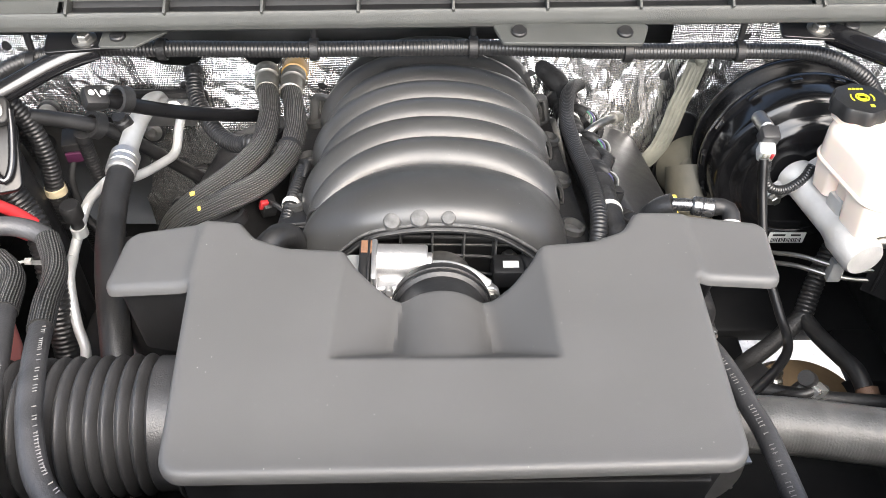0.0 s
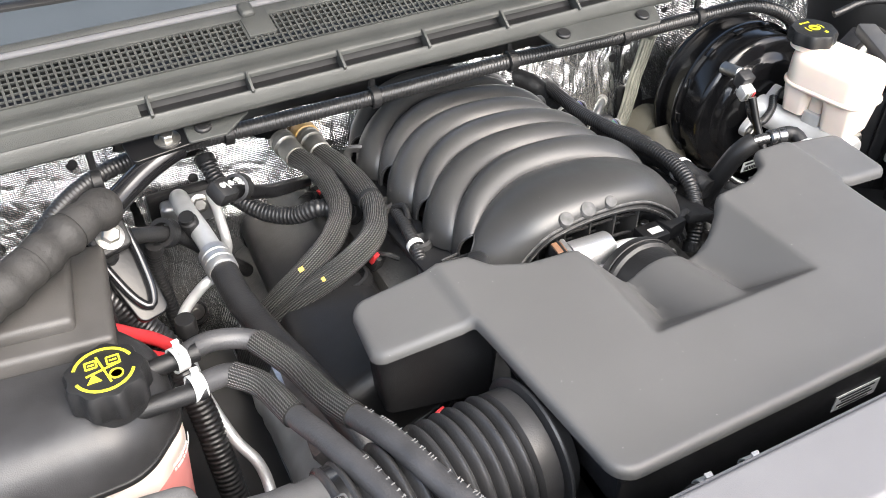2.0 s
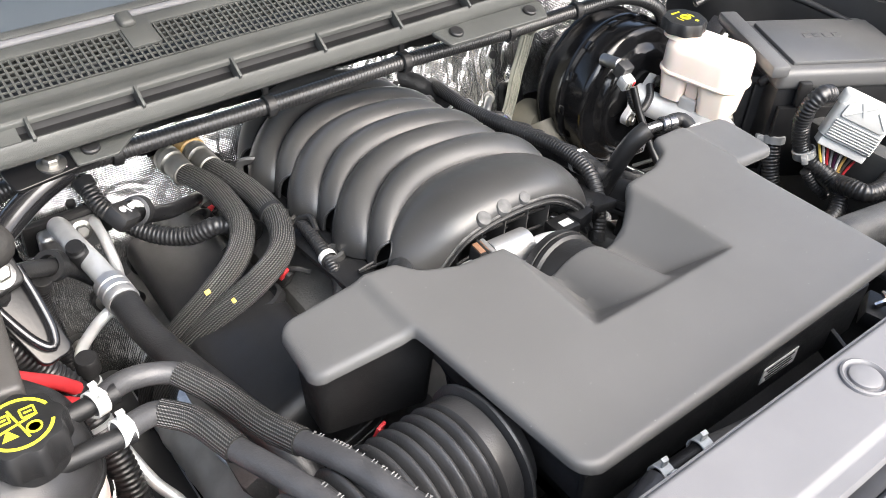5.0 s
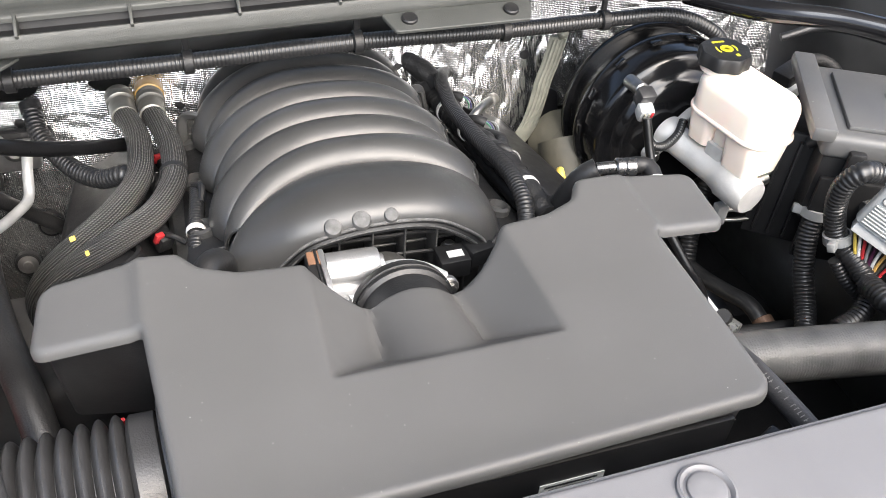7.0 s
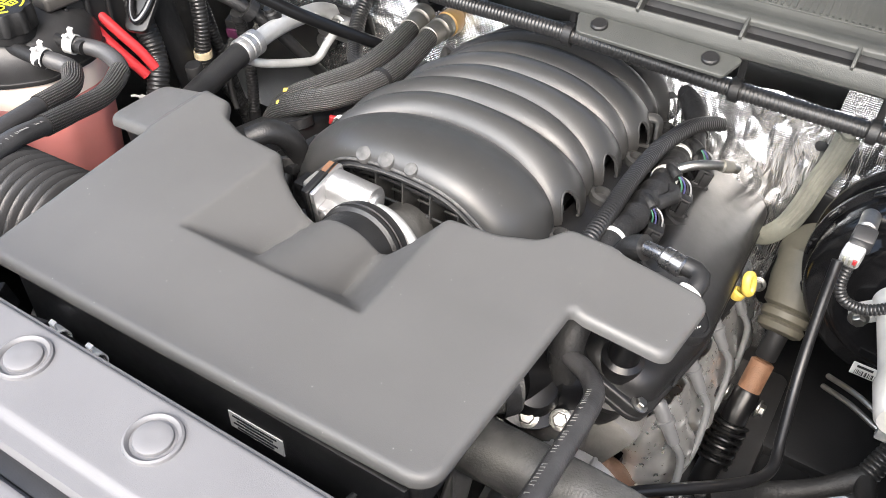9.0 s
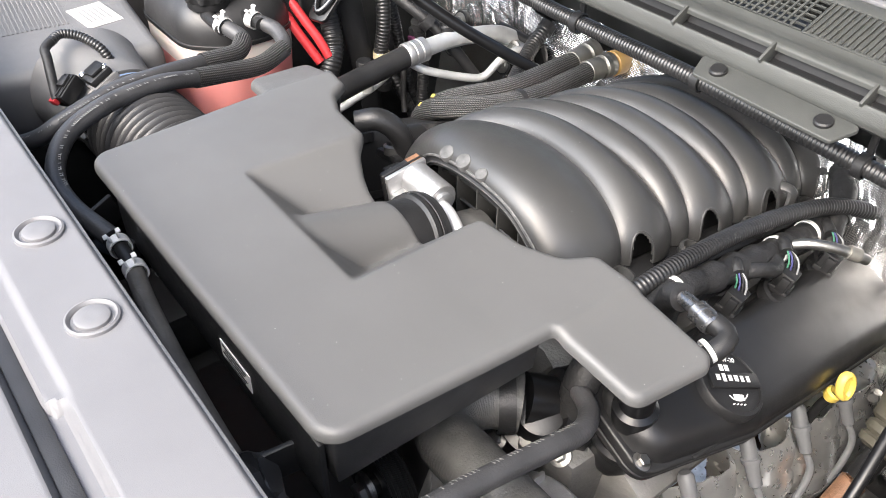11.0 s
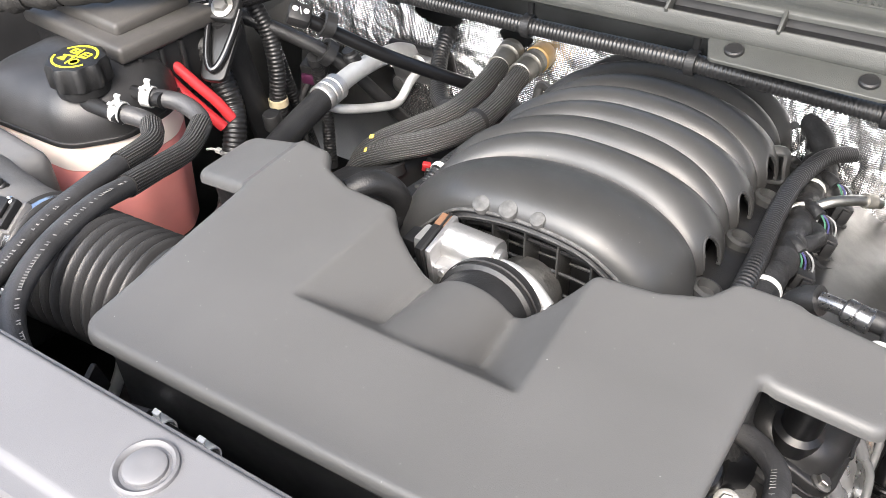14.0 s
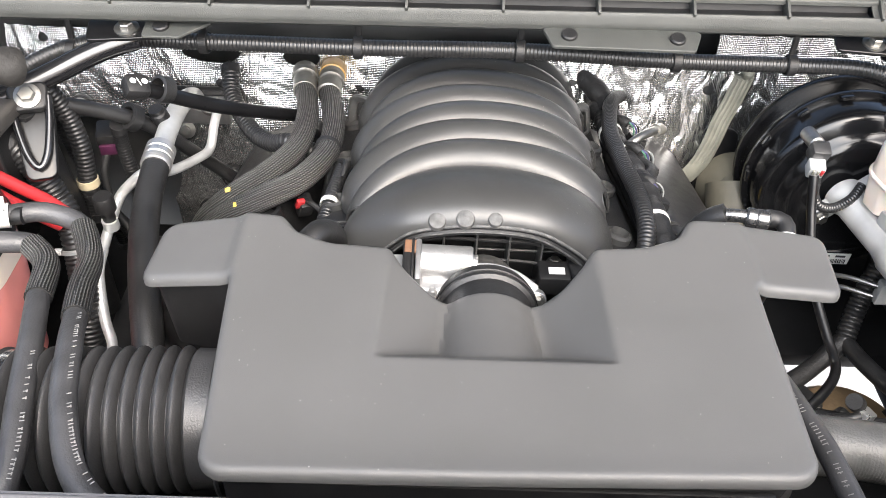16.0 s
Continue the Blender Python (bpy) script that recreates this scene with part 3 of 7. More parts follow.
for p in ((-0.413, 0.648, 0.775), (-0.402, 0.648, 0.60)):
    th = thing("push_pin", p, "round black push pin with a dished head in the foil", "fastener", "foil push pins")
    m = axis_to(p, (0.05, -1, 0.15))
    part("head", lathe([(0.0, -0.006), (0.0155, -0.004), (0.0155, 0.001), (0.0135, 0.003), (0.0095, 0.003), (0.0085, 0.0015), (0, 0.0015)], m, 28), DOME, th)
    part("centre", lathe([(0.006, 0), (0.006, 0.0035), (0.0045, 0.0045), (0, 0.0045)], m, 18), BLACK, th)


# ---- air resonator cover ----
def duct_axis(y):
    return 0.944 - 0.24 * (y - 0.02)


def duct_top(x, y):
    r, cx = 0.047, 0.008
    d = r * r - (x - cx) ** 2
    return duct_axis(y) + math.sqrt(d) if d > 0 else -1


def smax(a, b, k=0.004):
    h = max(0.0, k - abs(a - b)) / k
    return max(a, b) + h * h * k * 0.25


def cover_height(x, y):
    z = 1.0
    warp = 0.005 * max(0, min(1, x / 0.24)) * max(0, min(1, (0.06 - y) / 0.17))
    if x < -0.222:
        z = 1.0 - max(0, min(1, (-0.222 - x) / 0.010)) * 0.007 - max(0, -0.232 - x) * 0.32
    if x > 0.246:
        z = 1.0 - max(0, min(1, (x - 0.246) / 0.010)) * 0.005 - max(0, x - 0.256) * 0.13
    le, re = -0.090 + 0.006 * (y / 0.12), 0.1065 - 0.004 * (y / 0.12)
    if le - 0.012 < x < re + 0.012 and y > -0.012:
        side = 1.0 - (x - le) * 0.95 if x < 0.008 else 1.0 - (re - x) * 0.95
        low = smax(smax(side, 1.0 - y * 1.05, 0.006), smax(0.9585 - 0.06 * y, duct_top(x, y), 0.004), 0.005)
        z = -smax(-z, -low, 0.003)
    return z + warp


COVER_OUT = [(-0.209, -0.113, 0.022), (0.239, -0.107, 0.022), (0.245, 0.099, 0.006), (0.329, 0.104, 0.014), (0.337, 0.190, 0.014), (0.262, 0.190, 0.01), (0.200, 0.190, 0.014),
             (0.184, 0.162, 0.022), (0.150, 0.147, 0.03), (0.102, 0.142, 0.015), (0.092, 0.128, 0.02), (0.074, 0.114, 0.015), (0.058, 0.111, 0.004), (0.054, 0.112, 0.004), (-0.038, 0.112, 0.004), (-0.043, 0.111, 0.004), (-0.056, 0.113, 0.015), (-0.073, 0.120, 0.02), (-0.086, 0.134, 0.012),
             (-0.140, 0.138, 0.03), (-0.172, 0.152, 0.02), (-0.188, 0.174, 0.01), (-0.228, 0.179, 0.01), (-0.309, 0.192, 0.016), (-0.316, 0.113, 0.016), (-0.224, 0.090, 0.006)]


def resonator():
    th = thing("air_resonator", (0, 0, 0.84), "dark grey plastic air resonator cover over the front of the engine", "engine cover")
    out = rounded(COVER_OUT, 0.01, 7)
    dense = []
    for a, b in zip(out, out[1:] + out[:1]):
        k = max(1, int((b - a).length / 0.006))
        dense += [a.lerp(b, i / k) for i in range(k)]
    clean = [dense[0]]
    for p in dense[1:]:
        if (p - clean[-1]).length > 0.0012:
            clean.append(p)
    feat = [((-0.09, 0.0), (0.1065, 0.0)), ((-0.09, 0.0), (-0.0845, 0.10)), ((0.1065, 0.0), (0.103, 0.10))]
    feat += [[(p[0] + dx, p[1] + dy) for p in ln] for ln in feat for dx, dy in ((0.002, 0.002), (-0.002, -0.002))]
    part("lid", sheet(clean, cover_height, 0.0072, 0.0040, feat, 0.0036), COVER, th)
    # body under the lid: cover plastic made darker, the shade there put into its colour
    body = rounded([(-0.190, -0.09), (0.150, -0.088), (0.135, 0.025), (0.095, 0.09), (-0.07, 0.12), (-0.190, 0.13)], 0.02)
    part("body", prism(body, 0.865, 0.945, None, 0.004, taper=-0.03), DOME, th)
    shell = rounded([(-0.196, -0.098), (0.226, -0.095), (0.224, 0.112), (0.110, 0.122), (0.104, -0.004), (-0.094, -0.004), (-0.092, 0.12), (-0.194, 0.13)], 0.006)
    part("collar", prism(shell, 0.925, 0.984, None, 0.003, taper=-0.006), DOME, th)
    side = rounded([(-0.309, 0.120), (-0.180, 0.094), (-0.180, 0.168), (-0.303, 0.185)], 0.018)
    chamber = prism(side, 0.868, 0.958, None, 0.004, taper=-0.008)
    for v in chamber.verts:
        if v.co.z > 0.94:
            v.co.z = cover_height(v.co.x, v.co.y) - 0.011
    part("side_chamber", chamber, BLACK, th)
    part("front_wall", box((0.41, 0.006, 0.066), pose(0.010, -0.097, 0.937), 0.002), BLACK, th)
    # throttle duct with sealing rings
    m = axis_to((0.008, 0.094, 0.925), (0, 1, -0.24))
    part("throttle_duct", lathe([(0.046, 0), (0.046, 0.030), (0.050, 0.032), (0.050, 0.037), (0.046, 0.039), (0.046, 0.043), (0.05, 0.045), (0.05, 0.05), (0.042, 0.052)], m, 40), RUBBER, th)
    part("duct_clamp", lathe([(0.0505, 0.0385), (0.0515, 0.039), (0.0515, 0.0435), (0.0505, 0.044)], m, 40), BLACK, th)
    # label on the front wall
    part("label", box((0.055, 0.001, 0.02), pose(0.075, -0.1007, 0.935), 0), WHITE, th, "white printed paper label")
    bm = bmesh.new()
    for k in range(4):
        box((0.045 - 0.008 * (k % 2), 0.0006, 0.0016), pose(0.074, -0.1014, 0.9415 - 0.0045 * k), 0, bm)
    part("label_print", bm, BLACK, th, smooth=False)


resonator()


# ---- intake manifold ----
def man_top(y):
    return 0.973 - 0.165 * (y - 0.235)


PORTS_R = (0.318, 0.430, 0.542, 0.654)
PORTS_L = (0.262, 0.372, 0.484, 0.596)


def manifold():
    th = thing("intake_manifold", (0, 0.45, 0.8), "black plastic intake manifold with eight arched runners", "intake manifold")

    def crease(k, s):
        """Where the valley before roll k runs, from foot to foot: the left feet lie further forward."""
        y = 0.318 + 0.0547 * (k - 1)
        if s < 0:
            return y - (0.068 + (0.008 if k % 2 == 0 else -0.008)) * s * s
        return y - (0.012 + (0.010 if k % 2 else -0.014)) * s * s

    def base(u, y, lift=0.0):
        a = (u - 0.5) * math.pi
        s, c = math.sin(a), max(math.cos(a), 0.0)
        n = Vector((0.75 * s, 0, c + 0.02)).normalized()
        return Vector((0.002 + 0.141 * math.copysign(abs(s) ** 0.92, s), y, man_top(y) - 0.068 * (1 - c ** 0.85))) + n * lift

    def roll(k):
        def g(u, w):
            s = math.sin((u - 0.5) * math.pi)
            lean = abs(s) ** 3
            y = crease(k, s) * (1 - w) + crease(k + 1, s) * w
            slim = (k % 2 == 0) == (s > 0)
            lift = 0.0195 * max(0.0, math.sin(math.pi * w)) ** 0.68 * (1 - (0.75 if slim else 0.2) * lean)
            return base(u, y, lift)
        return g
    lip = [(-0.1365, 0.8740), (-0.119, 0.903), (-0.1015, 0.9235), (-0.0713, 0.9546), (-0.02, 0.9648), (0.029, 0.9648), (0.070, 0.9575), (0.1146, 0.9254), (0.1262, 0.903), (0.1418, 0.8758)]

    def lip_mid(u):
        q = min(max(u, 0.0), 1.0) * (len(lip) - 1)
        k = min(int(q), len(lip) - 2)
        return Vector(lip[k]).lerp(Vector(lip[k + 1]), q - k)

    def lip_soft(u):
        """The lip's outline with its corners eased off."""
        u = min(max(u, 0.0), 1.0)
        reach = min(0.06, u, 1 - u)
        return sum((lip_mid(u + reach * j / 4) * (5 - abs(j)) for j in range(-4, 5)), Vector((0, 0))) / 25

    def lip_at(u, inset=0.0):
        p = lip_soft(u)
        d = (lip_soft(u + 0.01) - lip_soft(u - 0.01)).normalized()
        return Vector((p.x + d.y * inset, 0.208, p.y - d.x * inset))

    def front(u, w):
        """The broad first roll, curving up from the lip and back to the first crease."""
        an = (u - 0.5) * math.pi
        sn, cs = math.sin(an), max(math.cos(an), 0.0)
        low, end = lip_at(u), base(u, crease(1, sn))
        out = Vector((sn, 0, cs + 0.05)).normalized()
        k = 1 - 0.45 * abs(sn) ** 3
        p1 = low + out * 0.030 * k + Vector((0, 0.004, 0))
        p2 = end + out * 0.030 * k + Vector((0, -0.036 * k, 0))
        v = 1 - w
        return low * v ** 3 + p1 * 3 * v * v * w + p2 * 3 * v * w * w + end * w ** 3
    rolls = [front] + [roll(k) for k in range(1, 8)]
    ports = [(1, y) for y in PORTS_R] + [(-1, y) for y in PORTS_L]
    for k, g in enumerate(rolls):
        bm = grid(g, 420, 44 if k == 0 else 30)
        gone = []
        for fc in bm.faces:
            c = fc.calc_center_median()
            for sx, yc in ports:
                if c.x * sx > 0.085 and ((c.y - yc) / 0.0135) ** 2 + abs((c.z - man_top(yc) + 0.062) / 0.030) ** 2.4 < 1:
                    gone.append(fc)
                    break
        for fc in gone:
            bm.faces.remove(fc)
        part("runner", thicken(bm, 0.004), MANIFOLD, th)
    # raised rims round the port openings
    from mathutils.bvhtree import BVHTree
    trees = [BVHTree.FromBMesh(grid(g, 80, 20)) for g in rolls]
    for sx, yc in ports:
            zc = man_top(yc) - 0.062
            ring = []
            for k in range(29):
                a = radians(-14 + 208 * k / 28)
                y, z = yc + 0.0137 * math.cos(a), zc + 0.0303 * math.copysign(abs(math.sin(a)) ** 0.8, math.sin(a))
                hits = [t.ray_cast(Vector((sx * 0.3, y, z)), Vector((-sx, 0, 0)))[0] for t in trees]
                xs = [h.x * sx for h in hits if h]
                if xs:
                    ring.append(Vector((sx * (max(xs) - 0.0012), y, z)))
            if len(ring) > 12:
                part("port_rim", sweep(ring, 0.0017, 8, 0.003), MANIFOLD, th)
    # inner shell seen through the openings, its dark colour standing for the shade inside
    inner = grid(lambda u, v: (lambda p: Vector((p.x * 0.88, p.y, p.z - 0.016)))(base(u, 0.30 + 0.40 * v - 0.03 * math.sin((u - 0.5) * math.pi) ** 2)), 30, 40)
    part("inner_shell", inner, DARK, th)

    def fb(u, v):
        p = rolls[7](u, 1.0)
        return Vector((p.x * (1 - v), p.y + 0.012 * math.sin(v * math.pi / 2), man_top(0.7) - 0.08 + (p.z - man_top(0.7) + 0.08) * (1 - v)))
    part("back_cap", grid(fb, 40, 6), MANIFOLD, th)
    part("front_lip", sweep([lip_at(k / 40) for k in range(41)], 0.0016, 8, 0.004), BOSS, th)
    part("front_band", thicken(grid(lambda u, v: lip_at(u, 0.0075 * v) + Vector((0, 0.002 * math.sin(math.pi * v), 0)), 60, 4), 0.002), BLACK, th)
    part("inner_lip", sweep([lip_at(k / 40, 0.0080) for k in range(41)], 0.0013, 8, 0.004), BOSS, th)
    part("front_shelf", thicken(grid(lambda u, v: lip_at(u, 0.008) + Vector((0, 0.05 * v, -0.002)), 45, 4), 0.002), BLACK, th)
    part("front_wall", prism([(x * 0.98, z - 0.004) for x, z in lip] + [(0.13, 0.79), (-0.13, 0.79)], -0.003, 0.003, Matrix.Translation((0, 0.254, 0)) @ pose(0, 0, 0, 90), 0.001), DARK, th)
    for x in [-0.104 + 0.0345 * k for k in range(7)]:
        h = 0.13
        part("rib", box((0.0022, 0.036, h), pose(x, 0.236, 0.949 - h / 2 - max(0, abs(x) - 0.05) * 0.55), 0.0008), MANIFOLD, th)
    for k, z in enumerate((0.931, 0.904, 0.878)):
        part("cross_rib", sweep([(-0.11, 0.227, z - 0.022), (-0.05, 0.224, z), (0.02, 0.222, z + 0.003), (0.07, 0.224, z - 0.003), (0.115, 0.227, z - 0.022)], 0.0022, 6, 0.008), BLACK, th)
    for x, r in ((-0.042, 0.0090), (-0.014, 0.0095), (0.016, 0.0075)):
        u = min((k / 200 for k in range(201)), key=lambda s: abs(front(s, 0.1).x - x))
        q = front(u, 0.085)
        part("boss", lathe([(r * 1.02, -0.006), (r * 1.0, 0.0005), (r * 0.90, 0.0024), (r * 0.6, 0.0032), (0, 0.0034)], axis_to(q, (0, -0.55, 0.83)), 28), BOSS, th, "worn grey boss")
    # flanges along the heads
    for sx in (-1, 1):
        part("flange", box((0.042, 0.47, 0.012), pose(sx * 0.156, 0.44, man_top(0.44) - 0.078, -9.4, sx * 10), 0.003), BLACK, th)
        for py in (PORTS_R if sx > 0 else PORTS_L):
            bm = bmesh.new()
            lathe([(0.015, 0), (0.015, 0.010), (0.011, 0.012), (0.009, 0.004), (0, 0.004)], axis_to((sx * 0.160, py - 0.04, man_top(py - 0.04) - 0.074), (sx * 0.2, 0.1, 1)), 24, bm)
            part("flange_boss", bm, MANIFOLD, th)
        # square lifting eye
        m = axis_to((sx * 0.150, 0.560, 0.866), (sx * 0.45, -0.85, 0.3))
        part("lifting_eye", sweep([(m @ Vector(p)) for p in ((-0.014, -0.018, 0), (-0.014, 0.016, 0), (0.012, 0.018, 0), (0.015, 0, 0), (0.013, -0.018, 0), (-0.014, -0.018, 0))], 0.0042, 8, 0.004, flat=1.6), MANIFOLD, th)


manifold()


# ---- throttle body ----
def throttle_body():
    th = thing("throttle_body", (0.01, 0.17, 0.87), "bright cast aluminium throttle body with drive motor housing", "throttle body")
    part("bore", lathe([(0.036, 0), (0.037, 0.008), (0.037, 0.02), (0.034, 0.024), (0.034, 0.05), (0.036, 0.055), (0.036, 0.075)], axis_to((0.008, 0.142, 0.893), (0, 1, -0.2)), 40), ENGINE, th)
    part("motor", lathe([(0.0, 0), (0.0185, 0.0), (0.0185, 0.049), (0.017, 0.051), (0.0105, 0.051), (0.0105, 0.0555), (0.009, 0.0565), (0.0, 0.0565)], axis_to((-0.057, 0.178, 0.940), (1, -0.03, 0.0)), 36), ALU, th)
    part("cast_body", box((0.050, 0.034, 0.040), pose(-0.034, 0.164, 0.915, 8), 0.005, segs=3), ALU, th)
    part("gear_case", box((0.006, 0.052, 0.060), pose(-0.060, 0.171, 0.926, 8), 0.002), ALU, th)
    part("gear_cover", box((0.012, 0.050, 0.058), pose(-0.0695, 0.171, 0.925, 8), 0.003), BLACK, th, "black plastic gear cover")
    part("cover_lip", box((0.003, 0.054, 0.062), pose(-0.0655, 0.171, 0.925, 8), 0.001), RUBBER, th)
    part("connector", box((0.016, 0.026, 0.022), pose(-0.082, 0.176, 0.930), 0.003), GREYPL, th)
    part("plug", box((0.020, 0.024, 0.020), pose(-0.096, 0.178, 0.922), 0.003), BLACK, th)
    part("tan_cap", box((0.016, 0.016, 0.006), pose(-0.066, 0.184, 0.954, 8), 0.001), COLLAR, th)
    part("arm", sweep([(-0.008, 0.174, 0.936), (0.014, 0.169, 0.941), (0.036, 0.163, 0.938), (0.056, 0.156, 0.927)], 0.0066, 14, 0.005, flat=1.0), ALUPIPE, th)
    part("arm_foot", box((0.014, 0.014, 0.030), pose(0.056, 0.158, 0.912, 10), 0.004), ALU, th)
    part("dowel", lathe([(0.0045, 0), (0.0045, 0.006), (0.003, 0.008), (0, 0.008)], axis_to((-0.045, 0.148, 0.930), (0, -1, 0.25)), 16), ALU, th)
    for q in ((-0.040, 0.148, 0.920), (0.058, 0.152, 0.922)):
        part("lug", lathe([(0.0, 0), (0.0095, 0.0), (0.0095, 0.008), (0.008, 0.0095), (0, 0.0095)], axis_to(q, (0, -1, 0.35)), 20), ALU, th)
        part("bolt", bolt(bmesh.new(), axis_to(Vector(q) + Vector((0, -0.0085, 0.003)), (0, -1, 0.35)), 0.0055), STEEL, th)


throttle_body()


def map_sensor():
    th = thing("pressure_sensor", (0.085, 0.205, 0.88), "small black pressure sensor with connector and white label", "sensor")
    part("body", box((0.034, 0.03, 0.024), pose(0.082, 0.205, 0.9), 0.003), BLACK, th)
    part("label", box((0.017, 0.010, 0.0008), pose(0.084, 0.202, 0.9128), 0), WHITE, th)
    part("bolt", bolt(bmesh.new(), axis_to((0.084, 0.222, 0.905), (0, 0, 1)), 0.006), STEEL, th)
    part("connector", box((0.03, 0.024, 0.022), pose(0.112, 0.208, 0.905, 0, 0, 12), 0.003), DARK, th)
    part("lead", sweep([(0.124, 0.212, 0.906), (0.145, 0.222, 0.905), (0.165, 0.225, 0.88), (0.172, 0.235, 0.85)], 0.006, 10), TAPE, th)


map_sensor()


# ---- engine block below ----
def engine_block():
    th = thing("engine_block", (0, 0.4, 0.5), "dull grey cast engine block and cylinder heads", "engine block")
    part("valley", box((0.40, 0.50, 0.22), pose(0, 0.42, 0.70), 0.02), ENGINE, th)
    part("front_case", box((0.34, 0.10, 0.34), pose(0, 0.16, 0.66), 0.03), ENGINE, th)
    for sx in (-1, 1):
        part("cylinder_head", box((0.13, 0.50, 0.12), pose(sx * (0.268 if sx < 0 else 0.212), 0.41, 0.72 if sx < 0 else 0.715, -10, sx * 28, 0), 0.012), ENGINE, th)


engine_block()


# ---- valve covers ----
SATIN = mat("satin_black_plastic", (0.013, 0.013, 0.0135), 0.42, grain=0.12, grain_scale=1200, vary=0.2, spec=0.5)


def valve_cover(sx, label):
    th = thing("valve_cover", (sx * 0.28, 0.38, 0.79), label, "valve cover", "valve covers")
    m = pose(sx * 0.276, 0.405, 0.803, -10.5, sx * 24, 0)
    wide = 0.018 if sx > 0 else 0.062
    prof = rounded([(-0.058, -0.245), (wide, -0.245), (0.048 if sx > 0 else 0.062, -0.10), (0.062, 0.245), (-0.058, 0.245)], 0.034, 8)
    low = -0.05 if sx < 0 else 0.002
    part("shell", prism(prof, low, 0.03, m, 0.022, segs=7, taper=0.003), SATIN, th)
    rim = rounded([(-0.066, -0.253), (wide + 0.006, -0.253), (0.054 if sx > 0 else 0.068, -0.10), (0.068, 0.253), (-0.066, 0.253)], 0.022)
    part("rim", prism(rim, low - 0.008, low + 0.002, m, 0.003), SATIN, th)
    part("lower_rim", prism(rim, low - 0.016, low - 0.010, m, 0.002), SATIN, th)
    if sx > 0:
        part("front_housing", box((0.078, 0.085, 0.095), m @ pose(-0.024, -0.203, -0.022), 0.026, segs=5), SATIN, th)
        part("seam_ridge", box((0.004, 0.42, 0.004), m @ pose(0.046, 0.02, 0.004, 0, 0, -3), 0.001), SATIN, th)
    for k in range(4):
        y = -0.185 + 0.115 * k
        part("coil_pocket", lathe([(0.019, -0.01), (0.019, 0.002), (0.015, 0.004), (0.013, -0.004)], m @ pose(-0.05 * sx, y, 0.026), 24), DARK, th)
    for y in (-0.25, 0.25):
        part("bolt", bolt(bmesh.new(), m @ pose((0.062 if y > 0 or sx < 0 else 0.012) * sx, y * 0.98, low + 0.002), 0.006), STEEL, th)
    return th


valve_cover(1, "satin black valve cover with coil connectors along its inner edge")
valve_cover(-1, "dusty black valve cover beneath braided hoses")


# ---- radiator cover panel ----
def front_panel():
    th = thing("radiator_cover", (0, -0.3, 1.05), "light grey plastic radiator cover with push pins", "radiator cover")

    def step(q, w):
        q = max(0.0, min(1.0, 0.5 + q / (2 * w)))
        return q * q * (3 - 2 * q)

    def f(u, v):
        x = -0.80 + 1.60 * u
        y = -0.171 - 0.23 * v
        z = 1.064 - (0.006 * (1 - v / 0.02) ** 2 if v < 0.02 else 0.0)
        wide = step(x - 0.155, 0.008)
        top = -0.249 + 0.011 * wide
        trench = step(top - y, 0.0035) * step(y + 0.264, 0.003)
        ledge = 0.35 * (1 - wide) * step(-0.2345 - y, 0.003) * step(y + 0.264, 0.003)
        return Vector((x, y, z - 0.012 * max(trench, ledge)))
    part("panel", thicken(grid(f, 320, 150), 0.003), PANEL, th)
    # dark strip laid in to paint the shade and dirt of the trench floor
    part("trench_shade_strip", box((1.58, 0.012, 0.004), pose(0, -0.2560, 1.0535), 0.0015), DOME, th, "dark strip for the shade and dirt in the trench")
    part("rear_flange", box((1.6, 0.003, 0.022), pose(0, -0.1705, 1.048), 0.001), PANEL, th)
    for x in (-0.46, -0.24, -0.018, 0.099, 0.32, 0.52):
        pin = part("push_pin", lathe([(0.0190, 0), (0.0186, 0.0022), (0.0170, 0.0030), (0.0155, 0.0018), (0.0146, 0.0003), (0.0126, 0.0003), (0.0122, 0.0026), (0.0108, 0.0034), (0.004, 0.0030), (0, 0.0030)], pose(x, -0.199, 1.064), 40), PANEL, th)
    return th


front_panel()


# ---- harness under the cowl ----
def clip_band(th, p, d, r=0.0125, w=0.012, post=None):
    part("clip", lathe([(r, -w / 2), (r + 0.0015, -w / 2 + 0.001), (r + 0.0015, w / 2 - 0.001), (r, w / 2)], axis_to(p, d), 24), BLACK, th)
    if post:
        part("clip_post", box((0.008, 0.006, 0.045), pose(p[0], p[1] + 0.006, p[2] + 0.026), 0.002), BLACK, th)


def cowl_harness():
    th = thing("wiring_conduit", (0, 0.5, 0.99), "long black corrugated wiring conduit clipped under the cowl", "wiring harness")
    pts = [(-0.62, 0.40, 0.93), (-0.53, 0.462, 0.985), (-0.45, 0.492, 1.0), (-0.34, 0.498, 1.0), (-0.146, 0.497, 1.001), (0.052, 0.495, 1.006), (0.251, 0.513, 0.991), (0.40, 0.525, 0.985), (0.50, 0.52, 0.985), (0.56, 0.50, 0.965), (0.60, 0.50, 0.92)]
    part("conduit", sweep(pts, 0.0105, 14, ribs=(0.0046, 0.0013)), CONDUIT, th)
    for x, y, z in ((-0.49, 0.478, 0.992), (-0.335, 0.498, 1.0), (-0.146, 0.497, 1.001), (0.052, 0.495, 1.006), (0.251, 0.513, 0.991), (0.40, 0.525, 0.985)):
        clip_band(th, (x, y, z), (1, 0, 0), post=True)


cowl_harness()


